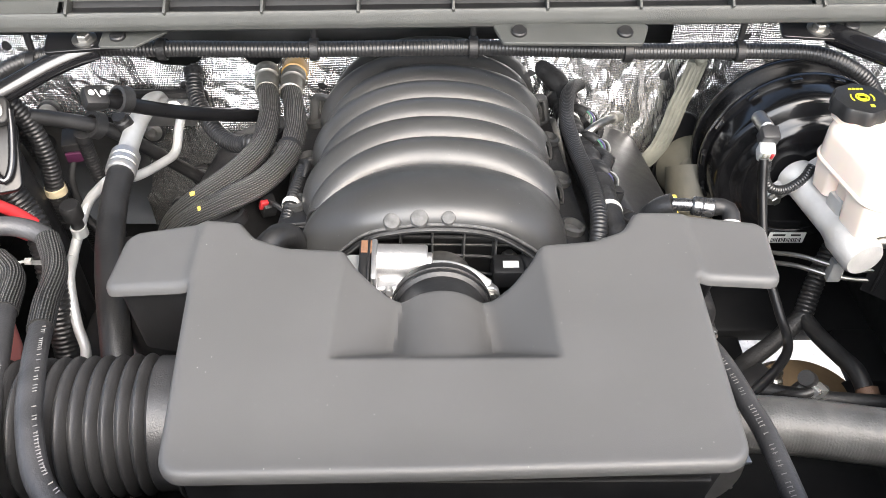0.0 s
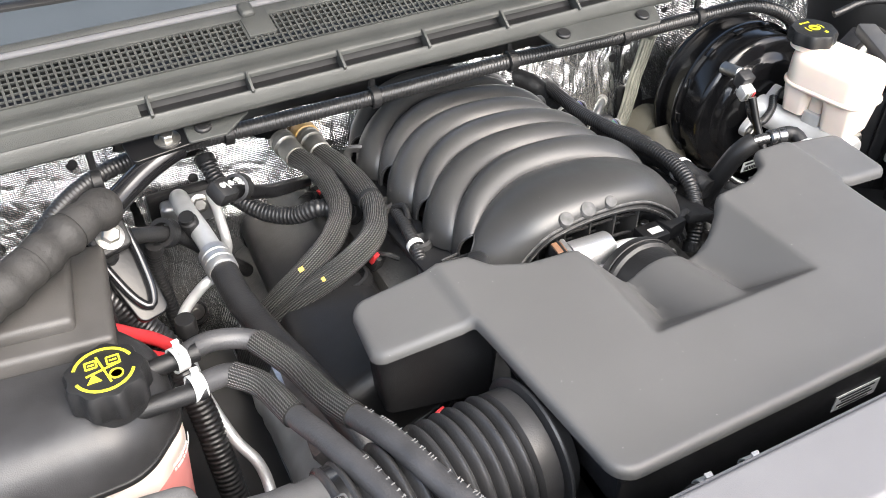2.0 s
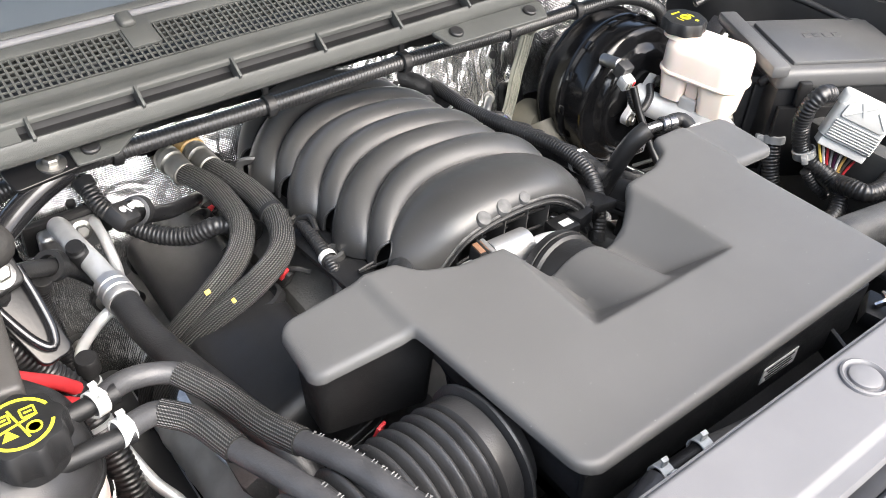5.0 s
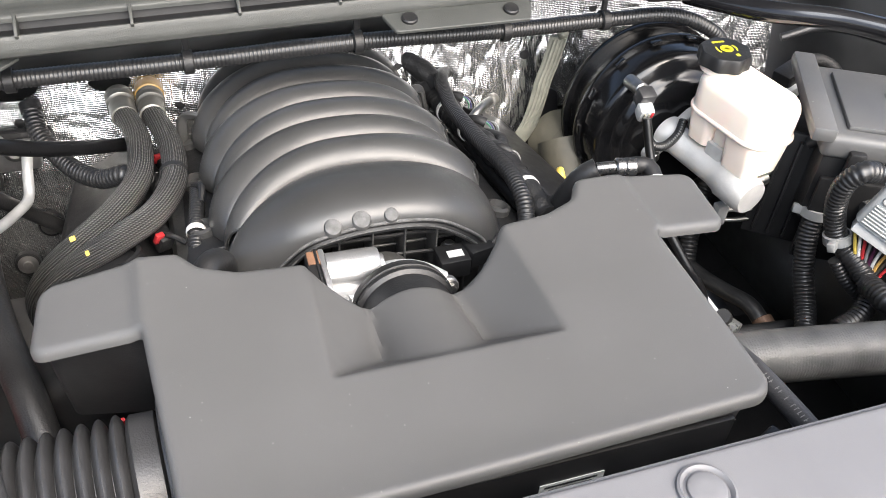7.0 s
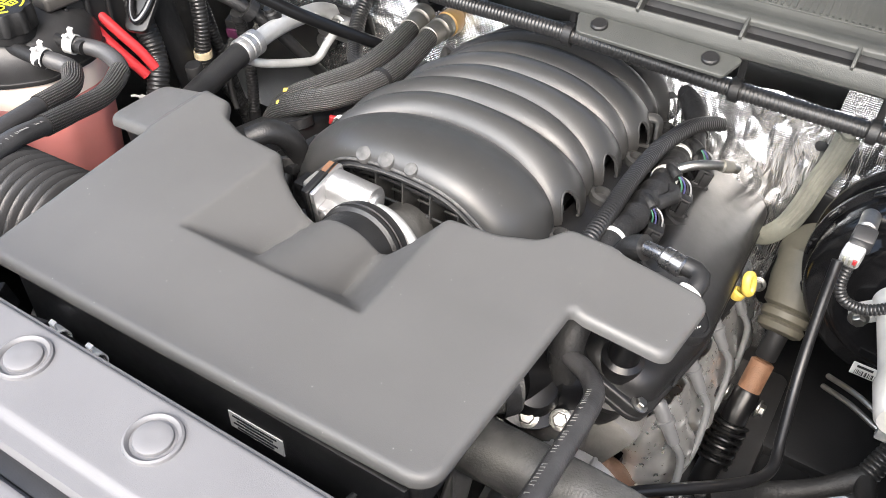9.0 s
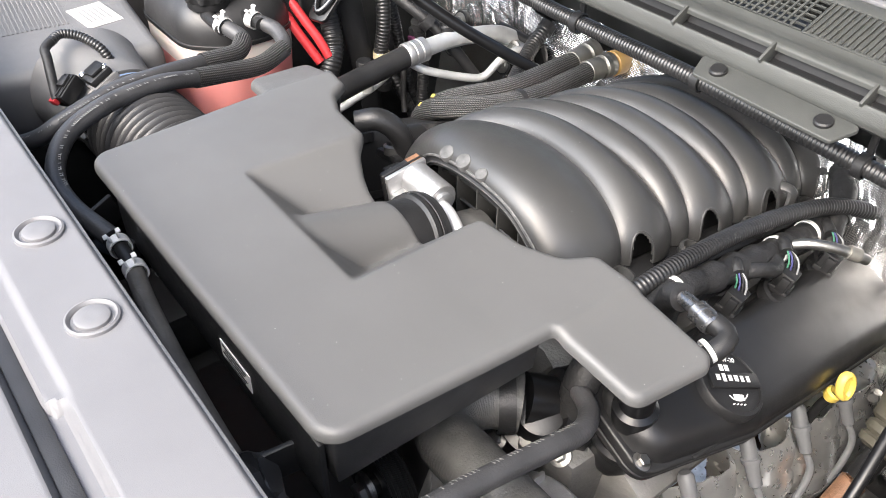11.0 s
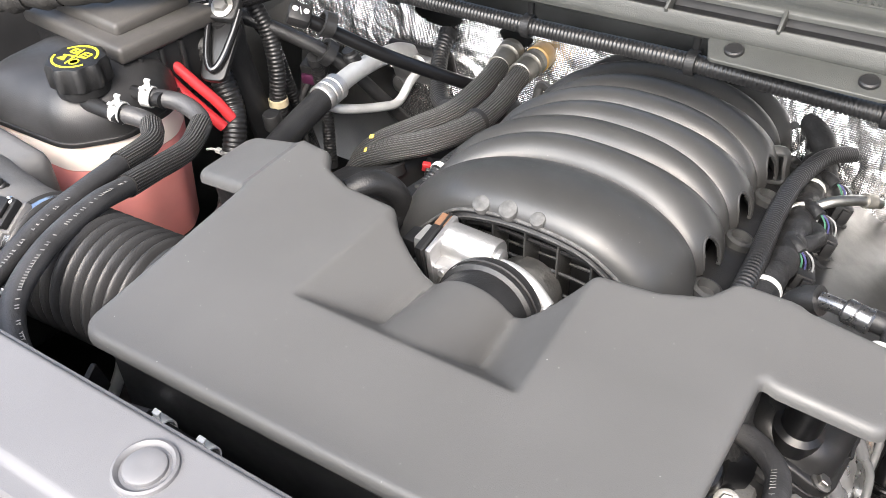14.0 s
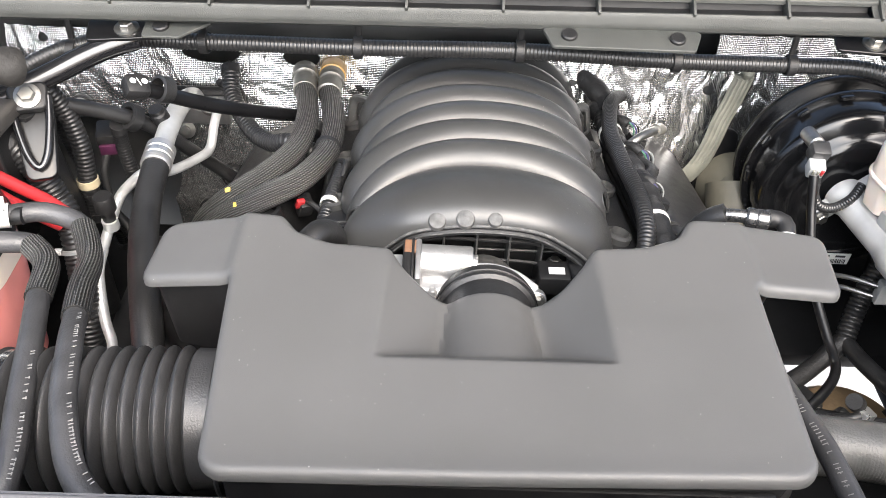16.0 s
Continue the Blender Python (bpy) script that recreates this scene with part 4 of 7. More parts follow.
def cowl_bracket(x, y, z, w, label, flip=1):
    th = thing("mounting_bracket", (x, y, z - 0.01), label, "bracket")
    out = rounded([(-w / 2, -0.018), (w / 2, -0.018), (w / 2 + 0.012 * flip, 0.016), (-w / 2 - 0.012, 0.016)], 0.006)
    part("plate", prism(out, 0, 0.004, pose(x, y, z, 14), 0.0015), COWL, th)
    for dx in (-0.38 * w, 0.38 * w):
        bm = lathe([(0.0095, 0.004), (0.0095, 0.007), (0.008, 0.0085), (0, 0.0085)], pose(x + dx, y, z, 14), 24)
        part("push_clip", bm, BLACK, th)


cowl_bracket(0.165, 0.452, 1.048, 0.165, "grey plastic cowl tab with two push clips")


def hinge_bracket(x, yb, sx):
    th = thing("fender_brace", (x, 0.45, 0.97), "gloss black steel brace bolted under the cowl", "brace")
    part("plate", prism(rounded([(-0.045, -0.018), (0.045, -0.016), (0.045, 0.018), (-0.045, 0.020)], 0.006), 0, 0.004, pose(x, yb, 1.033, 10, 0, -8 * sx), 0.0015), GLOSS, th)
    part("tab", prism(rounded([(-0.022, -0.017), (0.020, -0.017), (0.060, 0.017), (-0.022, 0.017)], 0.004), 0, 0.003, pose(x + 0.042, yb, 1.038, 10), 0.0012), COWL, th)
    part("bolt", bolt(bmesh.new(), pose(x, yb, 1.037, 10), 0.0085, 1.7), STEEL, th)
    part("push_clip", lathe([(0.0095, 0), (0.0095, 0.003), (0.008, 0.0045), (0, 0.0045)], pose(x + 0.040, yb, 1.041, 10), 24), BLACK, th)
    part("tube", sweep([(x + 0.01, yb, 1.026), (x - 0.035, yb - 0.02, 1.016), (x - 0.09, yb - 0.06, 1.0), (x - 0.18, yb - 0.15, 0.985)] if sx < 0 else [(x + 0.02, yb, 1.03), (0.545, 0.395, 1.048), (0.617, 0.327, 1.06), (0.693, 0.239, 1.06), (0.80, 0.08, 1.05)], 0.0135, 16, 0.01), POLISH, th)


hinge_bracket(-0.409, 0.454, -1)
hinge_bracket(0.476, 0.490, 1)


# ---- hoses ----
def hose(name, pts, r, material, label, category="hose", ribs=None, segs=16, **kw):
    th = thing(name, pts[len(pts) // 2], label, category)
    part("conduit" if ribs else "sleeve", sweep(pts, r, segs, ribs=ribs, **kw), material, th)
    path, length = spline(pts, 0.006)
    if name == "taped_harness":
        for k in range(1, max(2, int(length / 0.045))):
            i = min(len(path) - 2, int(len(path) * k / max(2, int(length / 0.045))))
            part("tape_wrap", sweep([path[i - 1], path[i], path[i + 1]], (r(0.5) if callable(r) else r) * 1.06, segs, 0.004), material, th)
    if ribs:
        for a, b in ((path[0], path[2]), (path[-1], path[-3])):
            part("end_wrap", sweep([a, a.lerp(b, 0.5), b], r + 0.0012, 14, 0.006), TAPE, th)
    return th


def braided(pts, label):
    th = thing("braided_hose", pts[-1], label, "hose", "braided heater hoses")
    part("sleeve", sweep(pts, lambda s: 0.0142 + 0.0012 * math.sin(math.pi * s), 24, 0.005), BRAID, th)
    return th


bA = braided([(-0.232, 0.588, 0.884), (-0.222, 0.545, 0.890), (-0.217, 0.504, 0.891), (-0.222, 0.445, 0.887), (-0.250, 0.402, 0.878), (-0.292, 0.388, 0.852), (-0.335, 0.398, 0.805), (-0.364, 0.425, 0.74), (-0.372, 0.455, 0.66), (-0.37, 0.47, 0.58)], "grey braided heater hose with a crimped metal collar")
bB = braided([(-0.196, 0.578, 0.884), (-0.186, 0.53, 0.888), (-0.180, 0.48, 0.889), (-0.184, 0.424, 0.890), (-0.208, 0.372, 0.890), (-0.250, 0.352, 0.876), (-0.300, 0.362, 0.838), (-0.340, 0.385, 0.78), (-0.362, 0.415, 0.70), (-0.362, 0.45, 0.60)], "grey braided heater hose joined by an amber quick coupling")


def collar(th, p, d, material=None):
    m = axis_to(p, d)
    part("collar", lathe([(0.014, 0), (0.0165, 0.001), (0.0165, 0.026), (0.014, 0.028), (0.015, 0.030), (0.018, 0.032), (0.018, 0.040), (0.0185, 0.041), (0.018, 0.042), (0.018, 0.05), (0.014, 0.052)], m, 28), STRAP if material is None else material, th, "grey metal crimp collar")


PALECAST = mat("pale_cast_aluminium", (0.64, 0.635, 0.62), 0.5, 0.5, grain=0.4, grain_scale=380, vary=0.12, vary_scale=30)
NICKEL = mat("nickel_plate", (0.27, 0.26, 0.235), 0.4, 0.7, vary=0.2, vary_scale=40)
collar(bA, (-0.231, 0.582, 0.884), (-0.10, 0.9, 0.05), NICKEL)
collar(bB, (-0.197, 0.578, 0.884), (-0.02, 0.95, -0.05), NICKEL)
part("quick_coupling", lathe([(0.016, 0.0), (0.019, 0.002), (0.019, 0.022), (0.0165, 0.026), (0.013, 0.045)], axis_to((-0.198, 0.63, 0.881), (0, 1, -0.05)), 24), AMBER, bB, "amber nylon quick coupling")
for th_, q_ in ((bA, (-0.300, 0.380, 0.864)), (bB, (-0.283, 0.346, 0.869))):
    part("paint_mark", box((0.007, 0.006, 0.002), Matrix.Translation(q_) @ pose(0, 0, 0, 35, -20, 0), 0.0008), YELLOW, th_)
# strap holding the pair
st = thing("hose_strap", (-0.19, 0.40, 0.87), "black plastic strap round the braided hoses", "strap")
part("band", lathe([(0.0148, -0.004), (0.0166, -0.0035), (0.0166, 0.0035), (0.0148, 0.004)], axis_to((-0.1825, 0.44, 0.8897), (0.05, 1, 0)), 28), BLACK, st)
part("tail", sweep([(-0.163, 0.41, 0.892), (-0.155, 0.395, 0.90), (-0.158, 0.375, 0.893)], 0.004, 8, 0.004), BLACK, st)


# injector wiring at the left bank
inj = thing("wiring_conduit", (-0.17, 0.37, 0.85), "short corrugated wiring conduit with a white tape band", "wiring harness")
part("conduit", sweep([(-0.160, 0.41, 0.885), (-0.163, 0.38, 0.888), (-0.168, 0.34, 0.887), (-0.172, 0.31, 0.88)], 0.009, 12, ribs=(0.0045, 0.0012)), CONDUIT, inj)
part("tape_band", lathe([(0.0105, -0.004), (0.011, -0.003), (0.011, 0.003), (0.0105, 0.004)], axis_to((-0.169, 0.333, 0.886), (-0.05, -1, -0.05)), 20), WHITE, inj)
part("lead", sweep([(-0.170, 0.315, 0.882), (-0.18, 0.29, 0.872), (-0.20, 0.27, 0.85), (-0.19, 0.24, 0.83)], 0.008, 10), TAPE, inj)


def injector(p, label="black injector connector with a red lock"):
    th = thing("injector_connector", p, label, "connector", "injector connectors")
    x, y, z = p
    part("shell", box((0.018, 0.022, 0.022), pose(x, y, z, 20, 10, 30), 0.002), BLACK, th)
    part("lock", box((0.010, 0.006, 0.014), pose(x - 0.003, y - 0.009, z + 0.009, 20, 10, 30), 0.001), RED, th, "red lock tab")
    part("leads", sweep([(x, y, z + 0.006), (x + 0.012, y - 0.012, z + 0.012), (x + 0.026, y - 0.02, z + 0.006)], 0.0035, 8, 0.004), TAPE, th)


injector((-0.207, 0.376, 0.848))
injector((-0.20, 0.60, 0.80))


# heater conduit looping at the firewall
hose("wiring_conduit", [(-0.345, 0.64, 0.885), (-0.337, 0.60, 0.862), (-0.305, 0.545, 0.846), (-0.27, 0.505, 0.850), (-0.24, 0.482, 0.868), (-0.215, 0.475, 0.862), (-0.19, 0.48, 0.84)], 0.0125, CONDUIT, "black corrugated conduit looping below the firewall", "wiring harness", ribs=(0.006, 0.0018))

# prop rod across the left of the bay
rod = thing("support_rod", (-0.30, 0.46, 0.93), "long black steel rod clipped across the bay", "rod")
part("rod", sweep([(-0.375, 0.366, 1.012), (-0.31, 0.44, 0.945), (-0.242, 0.546, 0.868), (-0.225, 0.575, 0.848)], 0.0088, 14, 0.02), GLOSS, rod)
part("clip", box((0.028, 0.026, 0.020), pose(-0.377, 0.362, 1.016, 30, 20, 35), 0.006), BLACK, rod, "black plastic clip with white symbols")
bm = bmesh.new()
mm_ = pose(-0.377, 0.362, 1.016, 30, 20, 35) @ pose(0, 0, 0.0105)
for k in (-1, 1):
    lathe([(0.0034, 0), (0.0034, 0.0004), (0.0024, 0.0004), (0.0024, 0.0)], mm_ @ pose(k * 0.0065, 0.001, 0), 16, bm)
box((0.0009, 0.010, 0.0005), mm_ @ pose(0, 0, 0.0002, 0, 0, 20), 0, bm)
part("symbols", bm, WHITEINK, rod)
part("grommet", lathe([(0.012, -0.008), (0.0155, -0.007), (0.0155, 0.007), (0.012, 0.008)], axis_to((-0.356, 0.385, 1.0), (0.55, 0.66, -0.5)), 24), RUBBER, rod)


# ---- air conditioning lines ----
def ac_lines():
    th = thing("refrigerant_lines", (-0.39, 0.5, 0.8), "bright aluminium refrigerant pipes joined to a black hose", "pipe")
    part("block", box((0.078, 0.024, 0.044), pose(-0.383, 0.606, 0.832, 15), 0.008, segs=3), ALU, th)
    part("plate", box((0.112, 0.012, 0.058), pose(-0.38, 0.622, 0.836, 15), 0.008), RUBBER, th)
    part("thick_pipe", sweep([(-0.392, 0.63, 0.838), (-0.396, 0.585, 0.865), (-0.396, 0.53, 0.878), (-0.392, 0.47, 0.886), (-0.388, 0.415, 0.886)], 0.013, 18, 0.006), ALUPIPE, th)
    part("crimp", lathe([(0.0135, 0), (0.0185, 0.001), (0.0185, 0.012), (0.0165, 0.0135), (0.0185, 0.015), (0.0185, 0.024), (0.0165, 0.0255), (0.0185, 0.027), (0.0185, 0.036), (0.017, 0.038)], axis_to((-0.390, 0.430, 0.886), (0.05, -1, -0.02)), 28), ALU, th)
    part("hose", sweep([(-0.388, 0.40, 0.885), (-0.384, 0.342, 0.879), (-0.371, 0.273, 0.877), (-0.354, 0.208, 0.873), (-0.337, 0.150, 0.862), (-0.325, 0.10, 0.835), (-0.315, 0.05, 0.79), (-0.31, 0.0, 0.74)], 0.0165, 18, 0.008), RUBBER, th, "matt black rubber hose")
    part("valve_cap", lathe([(0.0115, -0.002), (0.0115, 0.022), (0.0095, 0.0245), (0.0095, 0.030), (0, 0.030)], axis_to((-0.400, 0.487, 0.884), (-0.2, -0.25, 1)), 24), BLACK, th, "black knurled valve cap")
    part("thin_pipe", sweep([(-0.352, 0.625, 0.838), (-0.354, 0.585, 0.853), (-0.355, 0.55, 0.845), (-0.357, 0.52, 0.826), (-0.366, 0.49, 0.83), (-0.385, 0.43, 0.852), (-0.405, 0.405, 0.868), (-0.425, 0.405, 0.852), (-0.445, 0.40, 0.83), (-0.452, 0.37, 0.81), (-0.452, 0.33, 0.80)], 0.0065, 12, 0.005), ALUPIPE, th)
    part("lower_pipe", sweep([(-0.452, 0.335, 0.80), (-0.449, 0.30, 0.79), (-0.435, 0.255, 0.76), (-0.42, 0.225, 0.745), (-0.418, 0.19, 0.735), (-0.425, 0.15, 0.70)], 0.0065, 12, 0.005), ALUPIPE, th)
    part("service_port", lathe([(0.008, 0), (0.008, 0.02), (0.0125, 0.021), (0.0125, 0.04), (0.0105, 0.043), (0, 0.043)], axis_to((-0.447, 0.362, 0.822), (0.0, -0.1, 1)), 24), BLACK, th, "black service port cap")
    part("port_collar", lathe([(0.010, 0), (0.010, 0.014)], axis_to((-0.447, 0.362, 0.812), (0.0, -0.1, 1)), 20), ALUPIPE, th)
    part("bolt", bolt(bmesh.new(), axis_to((-0.371, 0.594, 0.846), (0, -1, 0.3)), 0.009), STEEL, th)


ac_lines()


def firewall_stud(p, r=0.014, label="round plated bolt in a black grommet on the firewall"):
    th = thing("firewall_bolt", p, label, "bolt", "firewall bolts")
    m = axis_to(p, (0.05, -1, 0.25))
    part("grommet", lathe([(r * 1.25, -0.01), (r * 1.25, 0.002), (r, 0.003)], m, 28), RUBBER, th)
    part("washer", lathe([(r * 1.0, 0.001), (r * 1.0, 0.004), (r * 0.5, 0.005), (r * 0.45, 0.009), (0, 0.009)], m, 24), STEEL, th)


for p in ((-0.407, 0.628, 0.63), (-0.416, 0.612, 0.794), (-0.30, 0.620, 0.74), (-0.36, 0.622, 0.70), (-0.581, 0.65, 0.802), (-0.608, 0.65, 0.739)):
    firewall_stud(p)
for p in ((0.37, 0.60, 0.765), (0.345, 0.555, 0.70)):
    th_ = thing("mounting_nut", p, "small plated nut on a black mounting plate", "nut", "booster plate nuts")
    part("nut", bolt(bmesh.new(), axis_to(p, (0, -1, 0.35)), 0.007), STEEL, th_)

# black elbow connector and foam wrapped lead
cn = thing("wire_connector", (-0.48, 0.49, 0.83), "black electrical connector with purple lock on a cable", "connector")
part("shell", box((0.03, 0.035, 0.028), pose(-0.478, 0.489, 0.862, 10, 0, 12), 0.004), BLACK, cn)
part("lock", box((0.022, 0.006, 0.016), pose(-0.475, 0.470, 0.853, 10, 0, 12), 0.002), PURPLE, cn)
part("ring", lathe([(0.012, -0.007), (0.018, -0.007), (0.018, 0.007), (0.012, 0.007)], axis_to((-0.435, 0.47, 0.905), (0.5, 0.5, -0.6)), 24), RUBBER, cn)
part("lead", sweep([(-0.478, 0.475, 0.85), (-0.485, 0.46, 0.82), (-0.478, 0.45, 0.77), (-0.46, 0.44, 0.74)], 0.005, 10), TAPE, cn)
hose("foam_cable", [(-0.60, 0.36, 0.985), (-0.54, 0.40, 0.968), (-0.49, 0.43, 0.945), (-0.435, 0.468, 0.905), (-0.41, 0.49, 0.872), (-0.37, 0.53, 0.80), (-0.33, 0.56, 0.735)], 0.0095, RUBBER, "black foam wrapped cable running down the firewall", "cable")
hose("foam_cable", [(-0.60, 0.375, 0.978), (-0.54, 0.415, 0.958), (-0.49, 0.445, 0.935), (-0.445, 0.48, 0.9)], 0.009, RUBBER, "thin black cable beside a foam wrapped cable", "cable")
for pts in ([(-0.53, 0.43, 0.96), (-0.525, 0.46, 0.90), (-0.515, 0.47, 0.83), (-0.50, 0.48, 0.75), (-0.50, 0.50, 0.66)], [(-0.45, 0.46, 0.90), (-0.455, 0.47, 0.86), (-0.45, 0.47, 0.80), (-0.445, 0.46, 0.72)], [(-0.52, 0.44, 0.80), (-0.49, 0.45, 0.77), (-0.47, 0.47, 0.70), (-0.46, 0.47, 0.62)]):
    hose("wiring_conduit", pts, 0.0095, CONDUIT, "black corrugated conduit hanging at the firewall", "wiring harness", ribs=(0.005, 0.0013))


# ---- strut with stamped hole ----
def side_strut():
    th = thing("side_strut", (-0.50, 0.36, 0.75), "gloss black pressed steel strut with a plated bolt", "strut")
    m = axis_to((-0.498, 0.360, 0.998), (0.2, -0.6, 0.75))
    part("eye", prism(rounded([(-0.018, -0.016), (0.018, -0.016), (0.022, 0.016), (-0.022, 0.016)], 0.008), -0.004, 0.006, m, 0.003), BLACK, th)
    part("back_plate", prism(rounded([(-0.016, -0.092), (0.016, -0.092), (0.024, -0.010), (-0.024, -0.010)], 0.010), -0.012, -0.006, m, 0.002), GLOSS, th)
    part("pressed_rim", sweep([m @ Vector(p) for p in ((-0.020, 0.0, -0.001), (-0.017, -0.03, -0.002), (-0.010, -0.065, -0.002), (0.0, -0.080, -0.002), (0.010, -0.065, -0.002), (0.017, -0.03, -0.002), (0.020, 0.0, -0.001))], 0.0046, 12, 0.004), POLISH, th)
    part("bolt", bolt(bmesh.new(), m @ pose(0, 0, 0.006), 0.0095, 1.5), STEEL, th)
    part("leg", sweep([(-0.503, 0.365, 0.985), (-0.506, 0.372, 0.93), (-0.505, 0.385, 0.86), (-0.50, 0.40, 0.76), (-0.50, 0.41, 0.62)], lambda s: 0.024 - 0.008 * s, 14, 0.01, flat=0.55), BLACK, th)


side_strut()


# ---- left fuse box with wrapped cable ----
def left_box():
    th = thing("battery_fuse_box", (-0.62, 0.33, 0.9), "black ribbed plastic fuse box beside the coolant tank", "fuse box")
    m = Matrix.Translation((-0.615, 0.292, 0.0)) @ pose(0, 0, 0, 0, 0, -6)
    part("base", box((0.19, 0.13, 0.09), m @ pose(0, 0, 0.945), 0.006), BLACK, th)
    part("lid", box((0.206, 0.142, 0.022), m @ pose(0, 0, 0.992), 0.006, segs=3), FUSELID, th)
    part("lid_step", box((0.17, 0.11, 0.018), m @ pose(-0.012, 0.004, 1.008), 0.006, segs=3), FUSELID, th)
    for k in range(4):
        part("rib", box((0.006, 0.008, 0.07), m @ pose(0.09 - 0.022 * k, -0.067, 0.945), 0.002), BLACK, th)
    for k in range(3):
        part("rib", box((0.008, 0.006, 0.07), m @ pose(0.097, -0.045 + 0.03 * k, 0.945), 0.002), BLACK, th)


left_box()
hose("taped_harness", [(-0.494, 0.347, 1.044), (-0.508, 0.330, 1.052), (-0.545, 0.302, 1.050), (-0.594, 0.264, 1.045), (-0.67, 0.215, 1.038), (-0.80, 0.15, 1.02)], lambda q: 0.0195 * (1 + 0.05 * math.sin(60 * q)), CLOTH, "thick harness wrapped in a black knitted sleeve", "wiring harness", wobble=0.25)


def red_cable(pts):
    th = thing("battery_cable", pts[-1], "thick red battery cable with black heat shrink end", "cable", "red battery cables")
    part("insulation", sweep(pts, 0.0072, 14, 0.006), RED, th)
    a, b = Vector(pts[0]), Vector(pts[1])
    part("heat_shrink", sweep([a + (a - b).normalized() * 0.035, a + (b - a).normalized() * 0.012], 0.0090, 14, 0.006), RUBBER, th)
    return th


red_cable([(-0.541, 0.279, 0.967), (-0.522, 0.287, 0.945), (-0.503, 0.296, 0.921), (-0.486, 0.305, 0.899), (-0.47, 0.312, 0.874)])
red_cable([(-0.551, 0.264, 0.966), (-0.532, 0.272, 0.942), (-0.512, 0.280, 0.915), (-0.494, 0.290, 0.89), (-0.476, 0.30, 0.866)])
hose("wiring_conduit", [(-0.53, 0.335, 0.96), (-0.51, 0.335, 0.935), (-0.488, 0.33, 0.89), (-0.472, 0.315, 0.86), (-0.46, 0.28, 0.80), (-0.455, 0.25, 0.74), (-0.45, 0.22, 0.66)], 0.016, CONDUIT, "thick black corrugated battery cable conduit", "wiring harness", ribs=(0.006, 0.0018))
hose("wiring_conduit", [(-0.515, 0.42, 0.99), (-0.495, 0.425, 0.94), (-0.485, 0.42, 0.89), (-0.487, 0.415, 0.84), (-0.49, 0.42, 0.78)], 0.012, CONDUIT, "black corrugated conduit behind the strut", "wiring harness", ribs=(0.0055, 0.0016))
hose("wiring_conduit", [(-0.472, 0.15, 0.79), (-0.462, 0.135, 0.80), (-0.445, 0.12, 0.798), (-0.41, 0.09, 0.79)], 0.009, CONDUIT, "thin corrugated conduit below the coolant hoses", "wiring harness", ribs=(0.0045, 0.0012))


zt = thing("cable_tie", (-0.468, 0.30, 0.83), "pale grey cable tie round a thick conduit", "cable tie")
part("band", lathe([(0.0165, -0.003), (0.0180, -0.0025), (0.0180, 0.0025), (0.0165, 0.003)], axis_to((-0.4655, 0.298, 0.829), (0.15, -0.55, -0.95)), 24), GREYPL, zt)
part("head", box((0.008, 0.007, 0.006), pose(-0.484, 0.290, 0.833), 0.001), WHITE, zt)
part("tail", sweep([(-0.484, 0.290, 0.833), (-0.492, 0.285, 0.836), (-0.498, 0.283, 0.834)], 0.0018, 6, 0.003), WHITE, zt)
tg = thing("paper_tag", (-0.487, 0.415, 0.835), "small torn tan paper tag on a conduit end", "tag")
part("wrap", lathe([(0.0125, -0.006), (0.0140, -0.005), (0.0135, 0.005), (0.0125, 0.006)], axis_to((-0.4868, 0.415, 0.842), (0, 0, 1)), 16), TAGTAN, tg)


